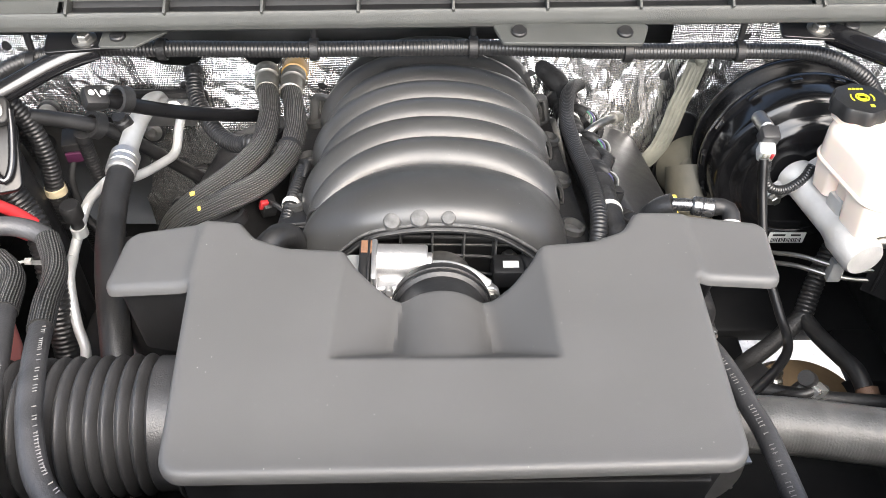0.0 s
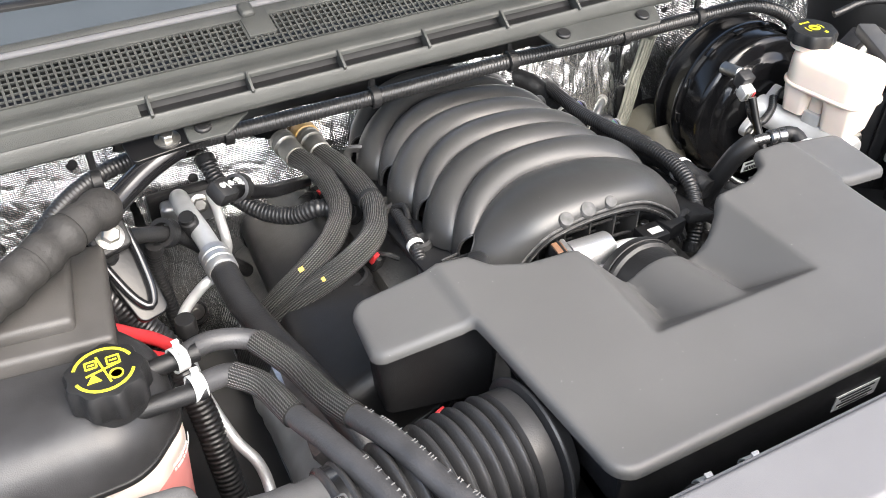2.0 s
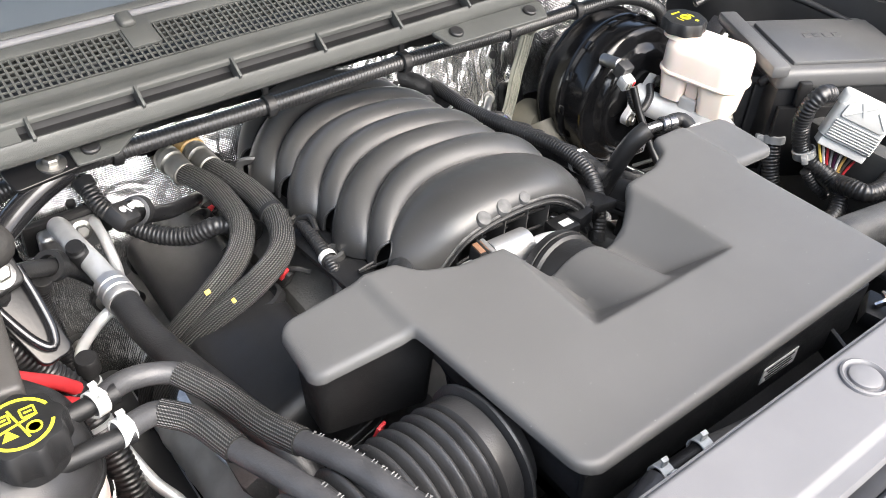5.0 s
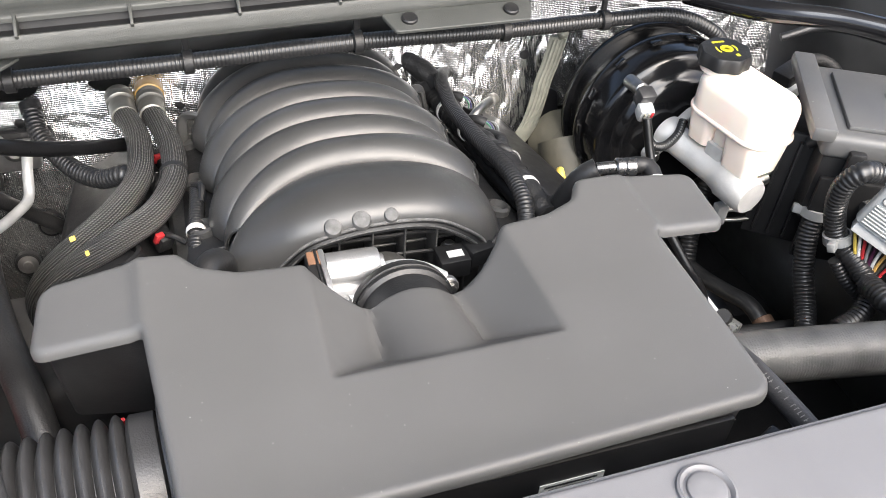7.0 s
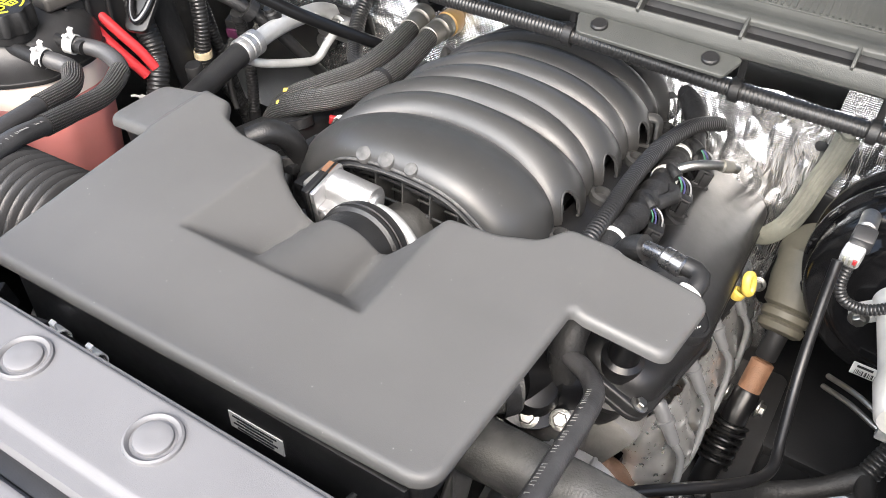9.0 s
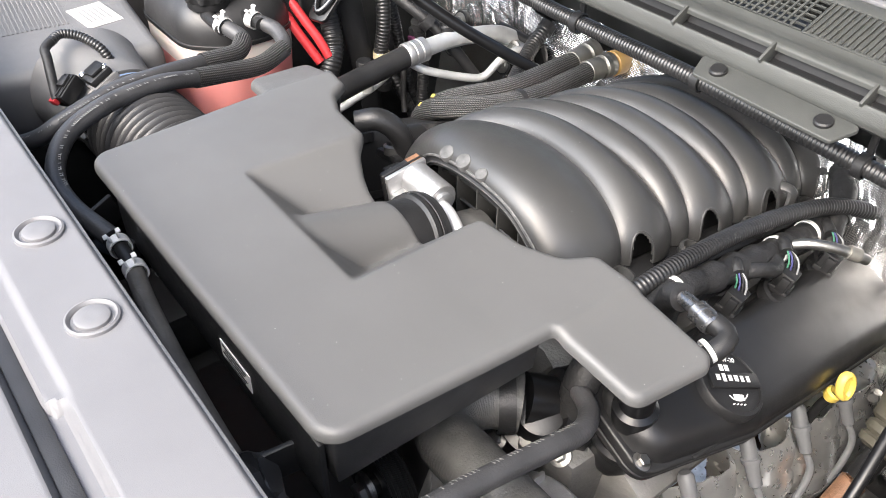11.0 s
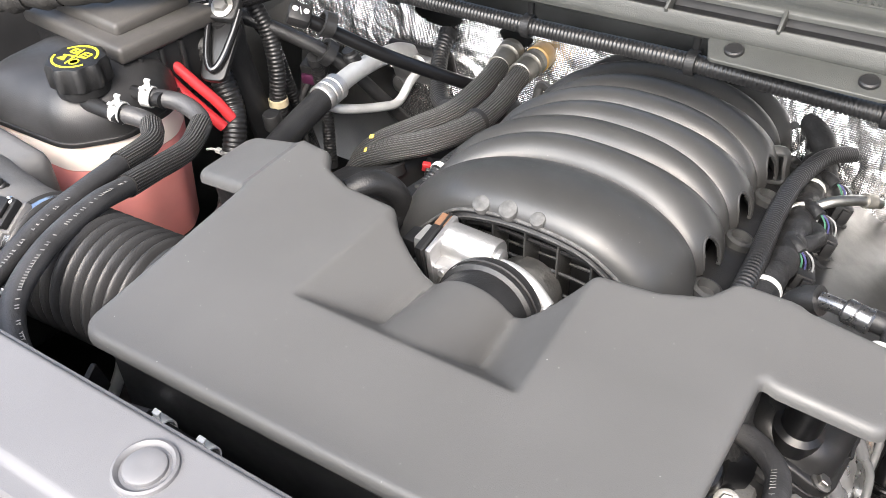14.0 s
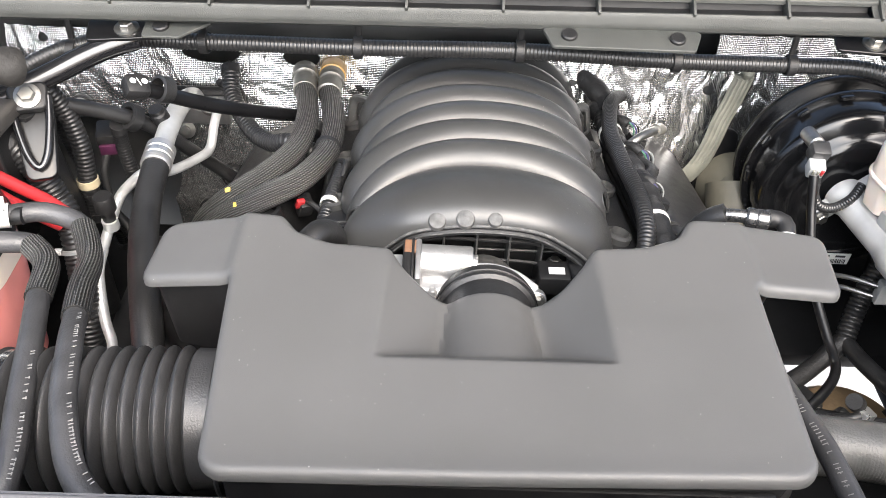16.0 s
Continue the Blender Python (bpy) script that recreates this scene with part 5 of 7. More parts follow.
# ---- coolant tank ----
def coolant_tank():
    th = thing("coolant_tank", (-0.58, 0.14, 0.8), "translucent coolant tank with pink coolant and black top", "coolant tank")
    out = rounded([(-0.700, 0.112), (-0.530, 0.116), (-0.487, 0.165), (-0.487, 0.235), (-0.52, 0.285), (-0.700, 0.285)], 0.05, 8)
    c = Vector((-0.590, 0.20))
    part("lower_shell", prism(out, 0.74, 0.886, None, 0.002, taper=-0.010), COOLANT, th, "nylon shell full of pink coolant")
    part("upper_shell", prism([c + (p - c) * 1.004 for p in out], 0.8865, 0.922, None, 0.002), TANKW, th, "empty cream nylon band above the coolant")
    part("seam", prism([c + (p - c) * 1.035 for p in out], 0.920, 0.926, None, 0.0015), BLACK, th)

    def dome(u, v):
        p = out[int(round(u * len(out))) % len(out)]
        q = c + (p - c) * (1.01 * math.cos(v * math.pi / 2) ** 0.55)
        return Vector((q.x, q.y, 0.925 + 0.060 * math.sin(v * math.pi / 2) ** 0.8))
    dm_ = grid(dome, len(out), 14, close_u=True)
    bmesh.ops.remove_doubles(dm_, verts=dm_.verts, dist=1e-6)
    part("top", dm_, DOME, th)
    ink = bmesh.new()
    for row, (z, k0, k1) in enumerate(((0.912, 0, 6), (0.906, 0, 9))):
        for k in range(k0, k1):
            an = -0.95 + 0.10 * k
            box((0.0042 if k % 3 else 0.0026, 0.0006, 0.0032), Matrix.Translation((-0.532 + 0.0468 * math.cos(an), 0.167 + 0.0515 * math.sin(an), z)) @ pose(0, 0, 0, 0, 0, math.degrees(an) + 90), 0, ink)
    part("level_mark", ink, WHITE, th, "pale moulded level writing", smooth=False)
    m = pose(-0.535, 0.165, 0.972)
    part("neck", lathe([(0.03, 0), (0.03, 0.02), (0.026, 0.021)], m, 36), BLACK, th)
    cap = bmesh.new()
    n = 72
    rings = []
    for r, z, w in ((0.031, 0.010, 0.4), (0.033, 0.012, 1), (0.033, 0.034, 1), (0.031, 0.039, 0.7), (0.027, 0.040, 0), (0.0, 0.040, 0)):
        rings.append([cap.verts.new(m @ Vector(((r + 0.0022 * w * math.cos(9 * a)) * math.cos(a), (r + 0.0022 * w * math.cos(9 * a)) * math.sin(a), z))) for a in [2 * math.pi * k / n for k in range(n)]])
    for a, b in zip(rings[:-1], rings[1:]):
        for k in range(n):
            cap.faces.new((a[k], a[(k + 1) % n], b[(k + 1) % n], b[k]))
    bmesh.ops.remove_doubles(cap, verts=cap.verts, dist=1e-6)
    cap_ob = part("cap", cap, BLACK, th, "black ribbed screw cap")
    ink = bmesh.new()
    mi = pose(-0.535, 0.165, 1.0122)
    for a0, a1 in ((20, 160), (200, 340)):
        pts = [mi @ Vector((0.0245 * math.cos(radians(a)), 0.0245 * math.sin(radians(a)), 0)) for a in range(a0, a1 + 1, 10)]
        sweep(pts, 0.0015, 6, 0.003, bm=ink, flat=0.4)
    box((0.0018, 0.034, 0.0006), mi @ pose(0, 0, 0.0002, 0, 0, 12), 0, ink)
    box((0.030, 0.0018, 0.0006), mi @ pose(0.0, 0.0, 0.0002, 0, 0, 12), 0, ink)
    for x, y, w, h in ((-0.009, 0.009, 0.009, 0.008), (0.009, 0.008, 0.010, 0.009)):
        for q in (-1, 1):
            box((w, 0.0016, 0.0006), mi @ pose(x, y + q * h / 2, 0.0002), 0, ink)
            box((0.0016, h, 0.0006), mi @ pose(x + q * w / 2, y, 0.0002), 0, ink)
        box((w * 0.6, 0.0014, 0.0006), mi @ pose(x, y, 0.0002), 0, ink)
    lathe([(0.0068, 0), (0.0068, 0.0006), (0, 0.0006)], mi @ pose(-0.009, -0.009, 0, 0, 0, 90), 3, ink)
    lathe([(0.006, 0), (0.006, 0.0006), (0.0045, 0.0006), (0.0045, 0)], mi @ pose(0.009, -0.009, 0), 20, ink)
    part("printed_symbol", ink, YELLOWINK, cap_ob)
    for p, d in (((-0.530, 0.199, 0.958), (0.9, 0.05, 0.03)), ((-0.535, 0.153, 0.964), (0.9, -0.05, 0.03))):
        part("outlet", lathe([(0.009, 0), (0.009, 0.075)], axis_to(p, d), 20), BLACK, th)


coolant_tank()


def spring_clamp(p, d, r, label="white coated spring hose clamp", group="hose clamps"):
    th = thing("hose_clamp", p, label, "hose clamp", group)
    m = axis_to(p, d)
    part("band", lathe([(r, -0.006), (r + 0.0014, -0.006), (r + 0.0014, 0.006), (r, 0.006)], m, 28), WHITE, th)
    up = m.inverted().to_3x3() @ Vector((0, -0.25, 1))
    up = Vector((up.x, up.y, 0)).normalized()
    side = Vector((0, 0, 1)).cross(up)
    f = Matrix((side, Vector((0, 0, 1)), up)).transposed().to_4x4()
    for s in (-1, 1):
        part("ear", box((0.0018, 0.007, 0.008), m @ Matrix.Translation(up * (r + 0.0038) + side * 0.0045 * s) @ f @ pose(0, 0, 0, 0, 14 * s, 0), 0.0006), WHITE, th)
        part("ear_tip", box((0.0045, 0.007, 0.0018), m @ Matrix.Translation(up * (r + 0.0075) + side * 0.0065 * s) @ f, 0.0006), WHITE, th)
    return th


H1 = [(-0.478, 0.199, 0.962), (-0.44, 0.216, 0.955), (-0.40, 0.205, 0.947), (-0.379, 0.160, 0.945), (-0.368, 0.104, 0.955), (-0.356, 0.062, 0.966), (-0.341, 0.012, 0.981), (-0.322, -0.055, 0.985), (-0.295, -0.110, 0.978), (-0.25, -0.140, 0.965), (-0.20, -0.142, 0.955), (-0.135, -0.126, 0.948)]
H2 = [(-0.472, 0.153, 0.968), (-0.435, 0.165, 0.957), (-0.413, 0.142, 0.953), (-0.400, 0.090, 0.960), (-0.382, 0.032, 0.970), (-0.366, -0.03, 0.975), (-0.355, -0.09, 0.965), (-0.365, -0.13, 0.945), (-0.42, -0.16, 0.92), (-0.50, -0.18, 0.90)]


def coolant_hose(pts, label, braid_from, braid_to):
    th = thing("coolant_hose", pts[len(pts) // 2], label, "hose", "coolant hoses")
    part("rubber", sweep(pts, 0.0105, 16, 0.006), HOSE, th)
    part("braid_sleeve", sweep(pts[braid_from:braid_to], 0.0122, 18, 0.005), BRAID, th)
    p2, _ = spline(pts, 0.0032)
    ink = bmesh.new()
    rng = random.Random(len(pts))
    i = int(len(p2) * 0.42)
    while i < len(p2) * 0.86:
        if rng.random() < 0.6:
            q, tn = p2[i], (p2[i + 1] - p2[i - 1]).normalized()
            side = tn.cross(Vector((0, 0, 1))).normalized()
            up = side.cross(tn)
            q = q + (up * 0.85 - side * 0.53).normalized() * 0.0106
            mm = Matrix.Translation(q) @ Matrix((tn, side, (up * 0.85 - side * 0.53).normalized())).transposed().to_4x4()
            if rng.random() < 0.5:
                box((0.0009, 0.0056, 0.0004), mm, 0, ink)
            else:
                box((0.0024, 0.0009, 0.0004), mm @ pose(0, 0.0022, 0), 0, ink)
                box((0.0009, 0.0050, 0.0004), mm, 0, ink)
                box((0.0024, 0.0009, 0.0004), mm @ pose(0, -0.0020, 0), 0, ink)
        i += 1
    part("print_line", ink, GREYINK, th, smooth=False)


coolant_hose(H1, "grey rubber coolant hose running along the resonator edge", 2, 6)
coolant_hose(H2, "grey rubber coolant hose partly in braided sleeve", 1, 4)
spring_clamp((-0.474, 0.200, 0.962), (0.9, 0.3, -0.1), 0.0112)
spring_clamp((-0.468, 0.153, 0.968), (0.9, 0.2, -0.1), 0.0112)
fh = thing("coolant_hose", (0.0, -0.12, 0.94), "black rubber bleed hose behind the radiator panel", "hose", "coolant hoses")
part("joint", sweep([(-0.128, -0.124, 0.946), (-0.07, -0.126, 0.947)], 0.0075, 14, 0.01), DARK, fh)
part("rubber", sweep([(-0.082, -0.126, 0.947), (-0.03, -0.134, 0.945), (0.05, -0.140, 0.935), (0.13, -0.142, 0.92), (0.22, -0.14, 0.90), (0.30, -0.14, 0.88)], 0.0090, 16, 0.008), DUSTHOSE, fh)
spring_clamp((-0.124, -0.124, 0.945), (1, -0.05, 0), 0.0098)
spring_clamp((-0.077, -0.126, 0.947), (1, -0.05, 0), 0.0098)


# ---- intake bellows, air meter and filter box ----
def bellows():
    th = thing("intake_bellows", (-0.3, 0, 0.86), "black ribbed rubber intake bellows from filter box to resonator", "intake duct")
    m = axis_to((-0.200, -0.002, 0.917), (-1, -0.06, 0))
    part("neck", lathe([(0.052, 0), (0.054, 0.012), (0.054, 0.030)], m, 48), BELLOWS, th)
    part("collar_ring", lathe([(0.052, 0.014), (0.066, 0.015), (0.067, 0.017), (0.066, 0.019), (0.055, 0.020)], m, 48), BELLOWS, th)
    prof = [(0.054, 0.020), (0.059, 0.022), (0.060, 0.040), (0.056, 0.043)]
    z = 0.044
    for k in range(13):
        for a in range(9):
            t = a / 8
            prof.append((0.0515 + 0.0108 * math.sin(math.pi * t) ** 0.85, z + 0.0122 * t))
        z += 0.0126
    prof += [(0.054, z), (0.056, z + 0.02)]
    part("bellows", lathe(prof, m, 56), BELLOWS, th, "ribbed rubber sleeve")
    return z


ZB = bellows()


def air_meter():
    th = thing("air_meter", (-0.43, -0.03, 0.86), "dusty grey plastic air meter tube with black plug", "air flow meter")
    m = axis_to((-0.385, -0.012, 0.917), (-1, -0.10, 0.0))
    part("tube", lathe([(0.050, 0), (0.056, 0.003), (0.0575, 0.012), (0.0575, 0.034), (0.0595, 0.037), (0.061, 0.055), (0.067, 0.085), (0.072, 0.11), (0.077, 0.125)], m, 56), LIDGREY, th, "dusty grey flared tube")
    part("band_clamp", lathe([(0.0585, 0.004), (0.060, 0.005), (0.060, 0.017), (0.0585, 0.018)], m, 44), CHROME, th)
    part("clamp_screw", box((0.012, 0.020, 0.012), pose(-0.379, -0.066, 0.933, 45), 0.003), CHROME, th)
    part("screw_head", bolt(bmesh.new(), axis_to((-0.379, -0.074, 0.925), (0, -1, -0.6)), 0.0055), STEEL, th)
    # sensor pad, sensor with its two screws, and the plug
    s = pose(-0.412, -0.034, 0.972, 24, -6, 8)
    part("sensor_pad", box((0.040, 0.036, 0.014), s @ pose(0, 0, -0.004), 0.003), LIDGREY, th)
    sensor = part("sensor", box((0.034, 0.030, 0.009), s @ pose(0, 0, 0.007), 0.002), BLACK, th)
    part("raised_rim", box((0.022, 0.020, 0.005), s @ pose(0.002, 0.002, 0.0135), 0.0015), DARK, sensor)
    for dx, dy in ((-0.010, -0.011), (0.011, 0.011)):
        part("screw", lathe([(0.0042, 0), (0.0042, 0.002), (0.003, 0.003), (0.0012, 0.002), (0, 0.002)], s @ pose(dx, dy, 0.0115), 14), CHROME, sensor)
    q = s @ pose(-0.006, -0.036, 0.012, 6, 0, 16)
    plug = part("plug", box((0.022, 0.036, 0.019), q, 0.003), DARK, th)
    for dx in (-0.0075, 0.0, 0.0075):
        part("rib", box((0.0020, 0.032, 0.0024), q @ pose(dx, 0, 0.0098), 0.0006), BLACK, plug)
    part("lock", box((0.010, 0.006, 0.009), q @ pose(-0.005, -0.020, 0.004), 0.0012), RED, plug)
    part("latch", box((0.012, 0.014, 0.004), q @ pose(0.001, 0.004, 0.0125), 0.001), BLACK, plug)
    e = q @ Vector((-0.002, -0.018, 0.004))
    part("taped_lead", sweep([e, (-0.449, -0.078, 0.992), (-0.466, -0.074, 1.000), (-0.477, -0.060, 1.004)], 0.0058, 12, 0.004), TAPE, th)
    part("lead", sweep([(-0.474, -0.064, 1.003), (-0.484, -0.049, 1.005), (-0.477, -0.030, 1.0), (-0.455, -0.015, 0.990), (-0.446, -0.008, 0.975), (-0.446, 0.004, 0.955), (-0.446, 0.016, 0.93)], 0.0062, 12, ribs=(0.004, 0.001)), CONDUIT, th)


air_meter()


def filter_box():
    th = thing("air_filter_box", (-0.63, -0.05, 0.75), "dark grey plastic air filter box with ribbed lid", "air filter box")
    m = pose(-0.66, -0.03, 0.0, 0, 0, -6)
    part("tray", box((0.30, 0.24, 0.16), m @ pose(0, 0, 0.80), 0.02), BLACK, th)
    part("lid", box((0.31, 0.25, 0.09), m @ pose(0, 0, 0.908), 0.018, segs=3), LIDGREY, th)
    bm = bmesh.new()
    for k in range(24):
        box((0.16, 0.0026, 0.003), m @ pose(-0.05, -0.11 + 0.006 * k, 0.953), 0, bm)
    part("lid_ribs", bm, LIDGREY, th, smooth=False)
    part("sticker", box((0.075, 0.05, 0.0008), m @ pose(0.02, 0.066, 0.9537, 0, 0, 12), 0), WHITE, th, "white printed sticker")
    bm = bmesh.new()
    for k in range(5):
        box((0.05, 0.0025, 0.0004), m @ pose(0.02, 0.066, 0.9542, 0, 0, 12) @ pose(-0.004 * (k % 2), 0.015 - 0.007 * k, 0), 0, bm)
    part("sticker_print", bm, GREYINK, th, smooth=False)
    part("latch", lathe([(0.012, 0), (0.012, 0.008), (0.009, 0.010), (0, 0.010)], axis_to((-0.505, 0.03, 0.92), (1, 0.1, 0.15)), 20), BLACK, th)


filter_box()


# ---- brake booster, master cylinder, reservoir ----
def booster():
    th = thing("brake_booster", (0.483, 0.5, 0.72), "large gloss black brake booster drum with riveted rim", "brake booster")
    m = axis_to((0.513, 0.579, 0.818), (0.0, -1, 0.06))
    R = 0.1265
    part("rear_shell", lathe([(0.03, -0.03), (0.10, -0.02), (R - 0.012, 0.0), (R - 0.004, 0.012), (R - 0.002, 0.05), (R, 0.056)], m, 72), BOOST, th)
    part("rear_rim", lathe([(R - 0.006, 0.010), (R + 0.003, 0.012), (R + 0.004, 0.016), (R + 0.003, 0.020), (R - 0.006, 0.022)], m, 72), BOOST, th)
    part("rim", lathe([(R - 0.006, 0.054), (R + 0.004, 0.056), (R + 0.005, 0.060), (R + 0.004, 0.064), (R - 0.006, 0.066)], m, 72), BOOST, th)
    part("front_shell", lathe([(R - 0.004, 0.064), (R - 0.0045, 0.098), (R - 0.007, 0.105), (R - 0.013, 0.109), (R - 0.026, 0.111), (R - 0.031, 0.1135), (R - 0.035, 0.119), (R - 0.039, 0.1235), (R - 0.046, 0.1255), (R - 0.055, 0.1262), (0.0, 0.1275)], m, 72), BOOST, th)
    for k in range(14):
        a = 2 * math.pi * k / 14
        part("crimp_tab", box((0.016, 0.005, 0.010), m @ pose((R + 0.0015) * math.cos(a), (R + 0.0015) * math.sin(a), 0.07, 0, 0, math.degrees(a) + 90), 0.0015), BOOST, th)
    part("label", box((0.052, 0.001, 0.020), axis_to((0.506, 0.437, 0.738), (0, 0, 1)) @ pose(0, 0, 0, -4), 0), WHITE, th, "white bar code label")
    bm = bmesh.new()
    rng = random.Random(4)
    x = -0.021
    while x < 0.021:
        w = rng.choice((0.0006, 0.001, 0.0014))
        box((w, 0.0006, 0.007), pose(0.506 + x, 0.4362, 0.734, -4), 0, bm)
        x += w + rng.choice((0.0007, 0.0012))
    box((0.018, 0.0006, 0.004), pose(0.494, 0.4362, 0.7435, -4), 0, bm)
    box((0.014, 0.0006, 0.004), pose(0.518, 0.4362, 0.7435, -4), 0, bm)
    part("label_print", bm, BLACK, th, smooth=False)
    # pressure sensor on the face
    part("sensor_boss", lathe([(0.010, -0.030), (0.010, 0.004), (0.008, 0.006)], axis_to((0.432, 0.450, 0.918), (0, -1, 0.15)), 24), STEEL, th)
    part("sensor_body", box((0.023, 0.020, 0.024), pose(0.432, 0.436, 0.914, 20), 0.003), DOME, th)
    plug = part("sensor_plug", box((0.021, 0.020, 0.022), pose(0.429, 0.424, 0.899, 20, 0, -8), 0.004), ALUPIPE, th, "pale grey plug with pink lock")
    for dx in (-0.006, 0.0, 0.006):
        part("slot", box((0.0026, 0.004, 0.012), pose(0.429 + dx, 0.4145, 0.8975, 20, 0, -8), 0.0008), STRAP, plug)
    part("sensor_lock", box((0.004, 0.004, 0.009), pose(0.4335, 0.4130, 0.900, 20), 0.001), RED, plug)
    part("sensor_lead", sweep([(0.430, 0.415, 0.89), (0.430, 0.405, 0.872), (0.440, 0.400, 0.858), (0.462, 0.405, 0.852), (0.485, 0.415, 0.86), (0.50, 0.43, 0.87)], 0.0065, 12, ribs=(0.004, 0.001)), CONDUIT, th)


booster()


def master_cylinder():
    th = thing("master_cylinder", (0.51, 0.36, 0.8), "pale cast aluminium brake master cylinder", "master cylinder")
    a, b = Vector((0.491, 0.448, 0.842)), Vector((0.528, 0.284, 0.838))
    d = (b - a).normalized()
    m = axis_to(a, d)
    part("body", lathe([(0.025, 0), (0.025, 0.012), (0.021, 0.02), (0.021, 0.10), (0.0235, 0.115), (0.026, 0.12), (0.026, 0.160), (0.023, 0.166), (0, 0.167)], m, 36), PALECAST, th)
    out = rounded([(-0.05, -0.012), (0.05, -0.012), (0.05, 0.012), (-0.05, 0.012)], 0.011)
    part("flange", prism(out, 0, 0.012, m @ pose(0, 0, 0.002, 0, 0, 35), 0.003), PALECAST, th)
    for s in (-1, 1):
        part("stud", bolt(bmesh.new(), m @ pose(0, 0, 0.014, 0, 0, 35) @ pose(s * 0.04, 0, 0), 0.0075), STEEL, th)
    part("port_boss", lathe([(0.010, 0), (0.010, 0.02), (0.007, 0.022)], axis_to((0.545, 0.312, 0.842), (1, 0.15, 0.2)), 20), STEEL, th)
    part("bracket", box((0.02, 0.03, 0.022), pose(0.512, 0.358, 0.868, 0, 0, 12), 0.004), PALECAST, th)


master_cylinder()


def reservoir():
    th = thing("brake_reservoir", (0.53, 0.36, 0.86), "cream translucent brake fluid reservoir with black screw cap", "reservoir")
    m = Matrix.Translation((0.531, 0.356, 0)) @ pose(0, 0, 0, 0, 0, 12)
    w, l = 0.041, 0.066
    out = rounded([(-w, -l), (w, -l), (w, l), (-w, l)], 0.030, 8)
    low = rounded([(-w + 0.004, -l + 0.004), (w - 0.004, -l + 0.004), (w - 0.004, -0.004), (-w + 0.004, -0.004)], 0.015, 8)
    low2 = rounded([(-w + 0.004, 0.014), (w - 0.004, 0.014), (w - 0.004, l - 0.004), (-w + 0.004, l - 0.004)], 0.015, 8)
    part("lower_tank", prism(low, 0.862, 0.915, m, 0.004, taper=-0.006), CREAM, th)
    part("lower_tank", prism(low2, 0.868, 0.915, m, 0.004, taper=-0.006), CREAM, th)
    part("web", box((0.05, 0.022, 0.035), m @ pose(0, 0.005, 0.896), 0.004), CREAM, th)
    part("seam", prism([p * 1.05 for p in out], 0.912, 0.919, m, 0.003, both=True), CREAM, th)
    part("upper_tank", prism(out, 0.917, 0.972, m, 0.022, segs=7), CREAM, th)
    mc = Matrix.Translation((0.513, 0.403, 0.966))
    part("neck", lathe([(0.027, 0), (0.027, 0.02)], mc, 32), CREAM, th)
    n = 64
    cap = bmesh.new()
    rings = []
    for r, z, q in ((0.027, 0.008, 0.3), (0.033, 0.010, 1), (0.033, 0.024, 1), (0.031, 0.028, 0.6), (0.026, 0.0285, 0), (0.001, 0.0285, 0)):
        rings.append([cap.verts.new(mc @ Vector(((r + 0.0016 * q * math.cos(8 * a)) * math.cos(a), (r + 0.0016 * q * math.cos(8 * a)) * math.sin(a), z))) for a in [2 * math.pi * k / n for k in range(n)]])
    for a, b in zip(rings[:-1], rings[1:]):
        for k in range(n):
            cap.faces.new((a[k], a[(k + 1) % n], b[(k + 1) % n], b[k]))
    cap.faces.new(rings[-1])
    cap.faces.new(rings[0])
    co = part("cap", cap, BLACK, th, "black scalloped screw cap")
    ink = bmesh.new()
    mi = Matrix.Translation((0.513, 0.403, 0.9948))
    lathe([(0.0085, 0), (0.0085, 0.0005), (0.0070, 0.0005), (0.0070, 0.0)], mi, 24, ink)
    lathe([(0.0052, 0), (0.0052, 0.0005), (0.0038, 0.0005), (0.0038, 0.0)], mi, 16, ink)
    for a0 in (150, -30):
        sweep([mi @ Vector((0.0135 * math.cos(radians(a)), 0.0135 * math.sin(radians(a)), 0)) for a in range(a0, a0 + 61, 10)], 0.0009, 6, 0.003, bm=ink, flat=0.4)
    for x in (-0.010, -0.004, 0.002, 0.008):
        box((0.0030, 0.0034, 0.0005), mi @ pose(x * 0.8 - 0.001, 0.0185, 0), 0, ink)
    box((0.0045, 0.005, 0.0005), mi @ pose(0.006, -0.0175, 0), 0, ink)
    part("printed_symbol", ink, YELLOWINK, co)


reservoir()

# tan dome and boot below the booster
tb = thing("tan_boot", (0.39, 0.58, 0.62), "tan rubber boot round the steering column", "boot")
part("boot", lathe([(0.020, 0), (0.028, 0.004), (0.030, 0.012), (0.026, 0.016), (0.031, 0.020), (0.031, 0.028), (0.027, 0.032), (0.033, 0.036), (0.034, 0.046), (0.039, 0.07), (0.040, 0.105)], axis_to((0.392, 0.49, 0.690), (0.02, 0.55, 0.55)), 32), TAN, tb)


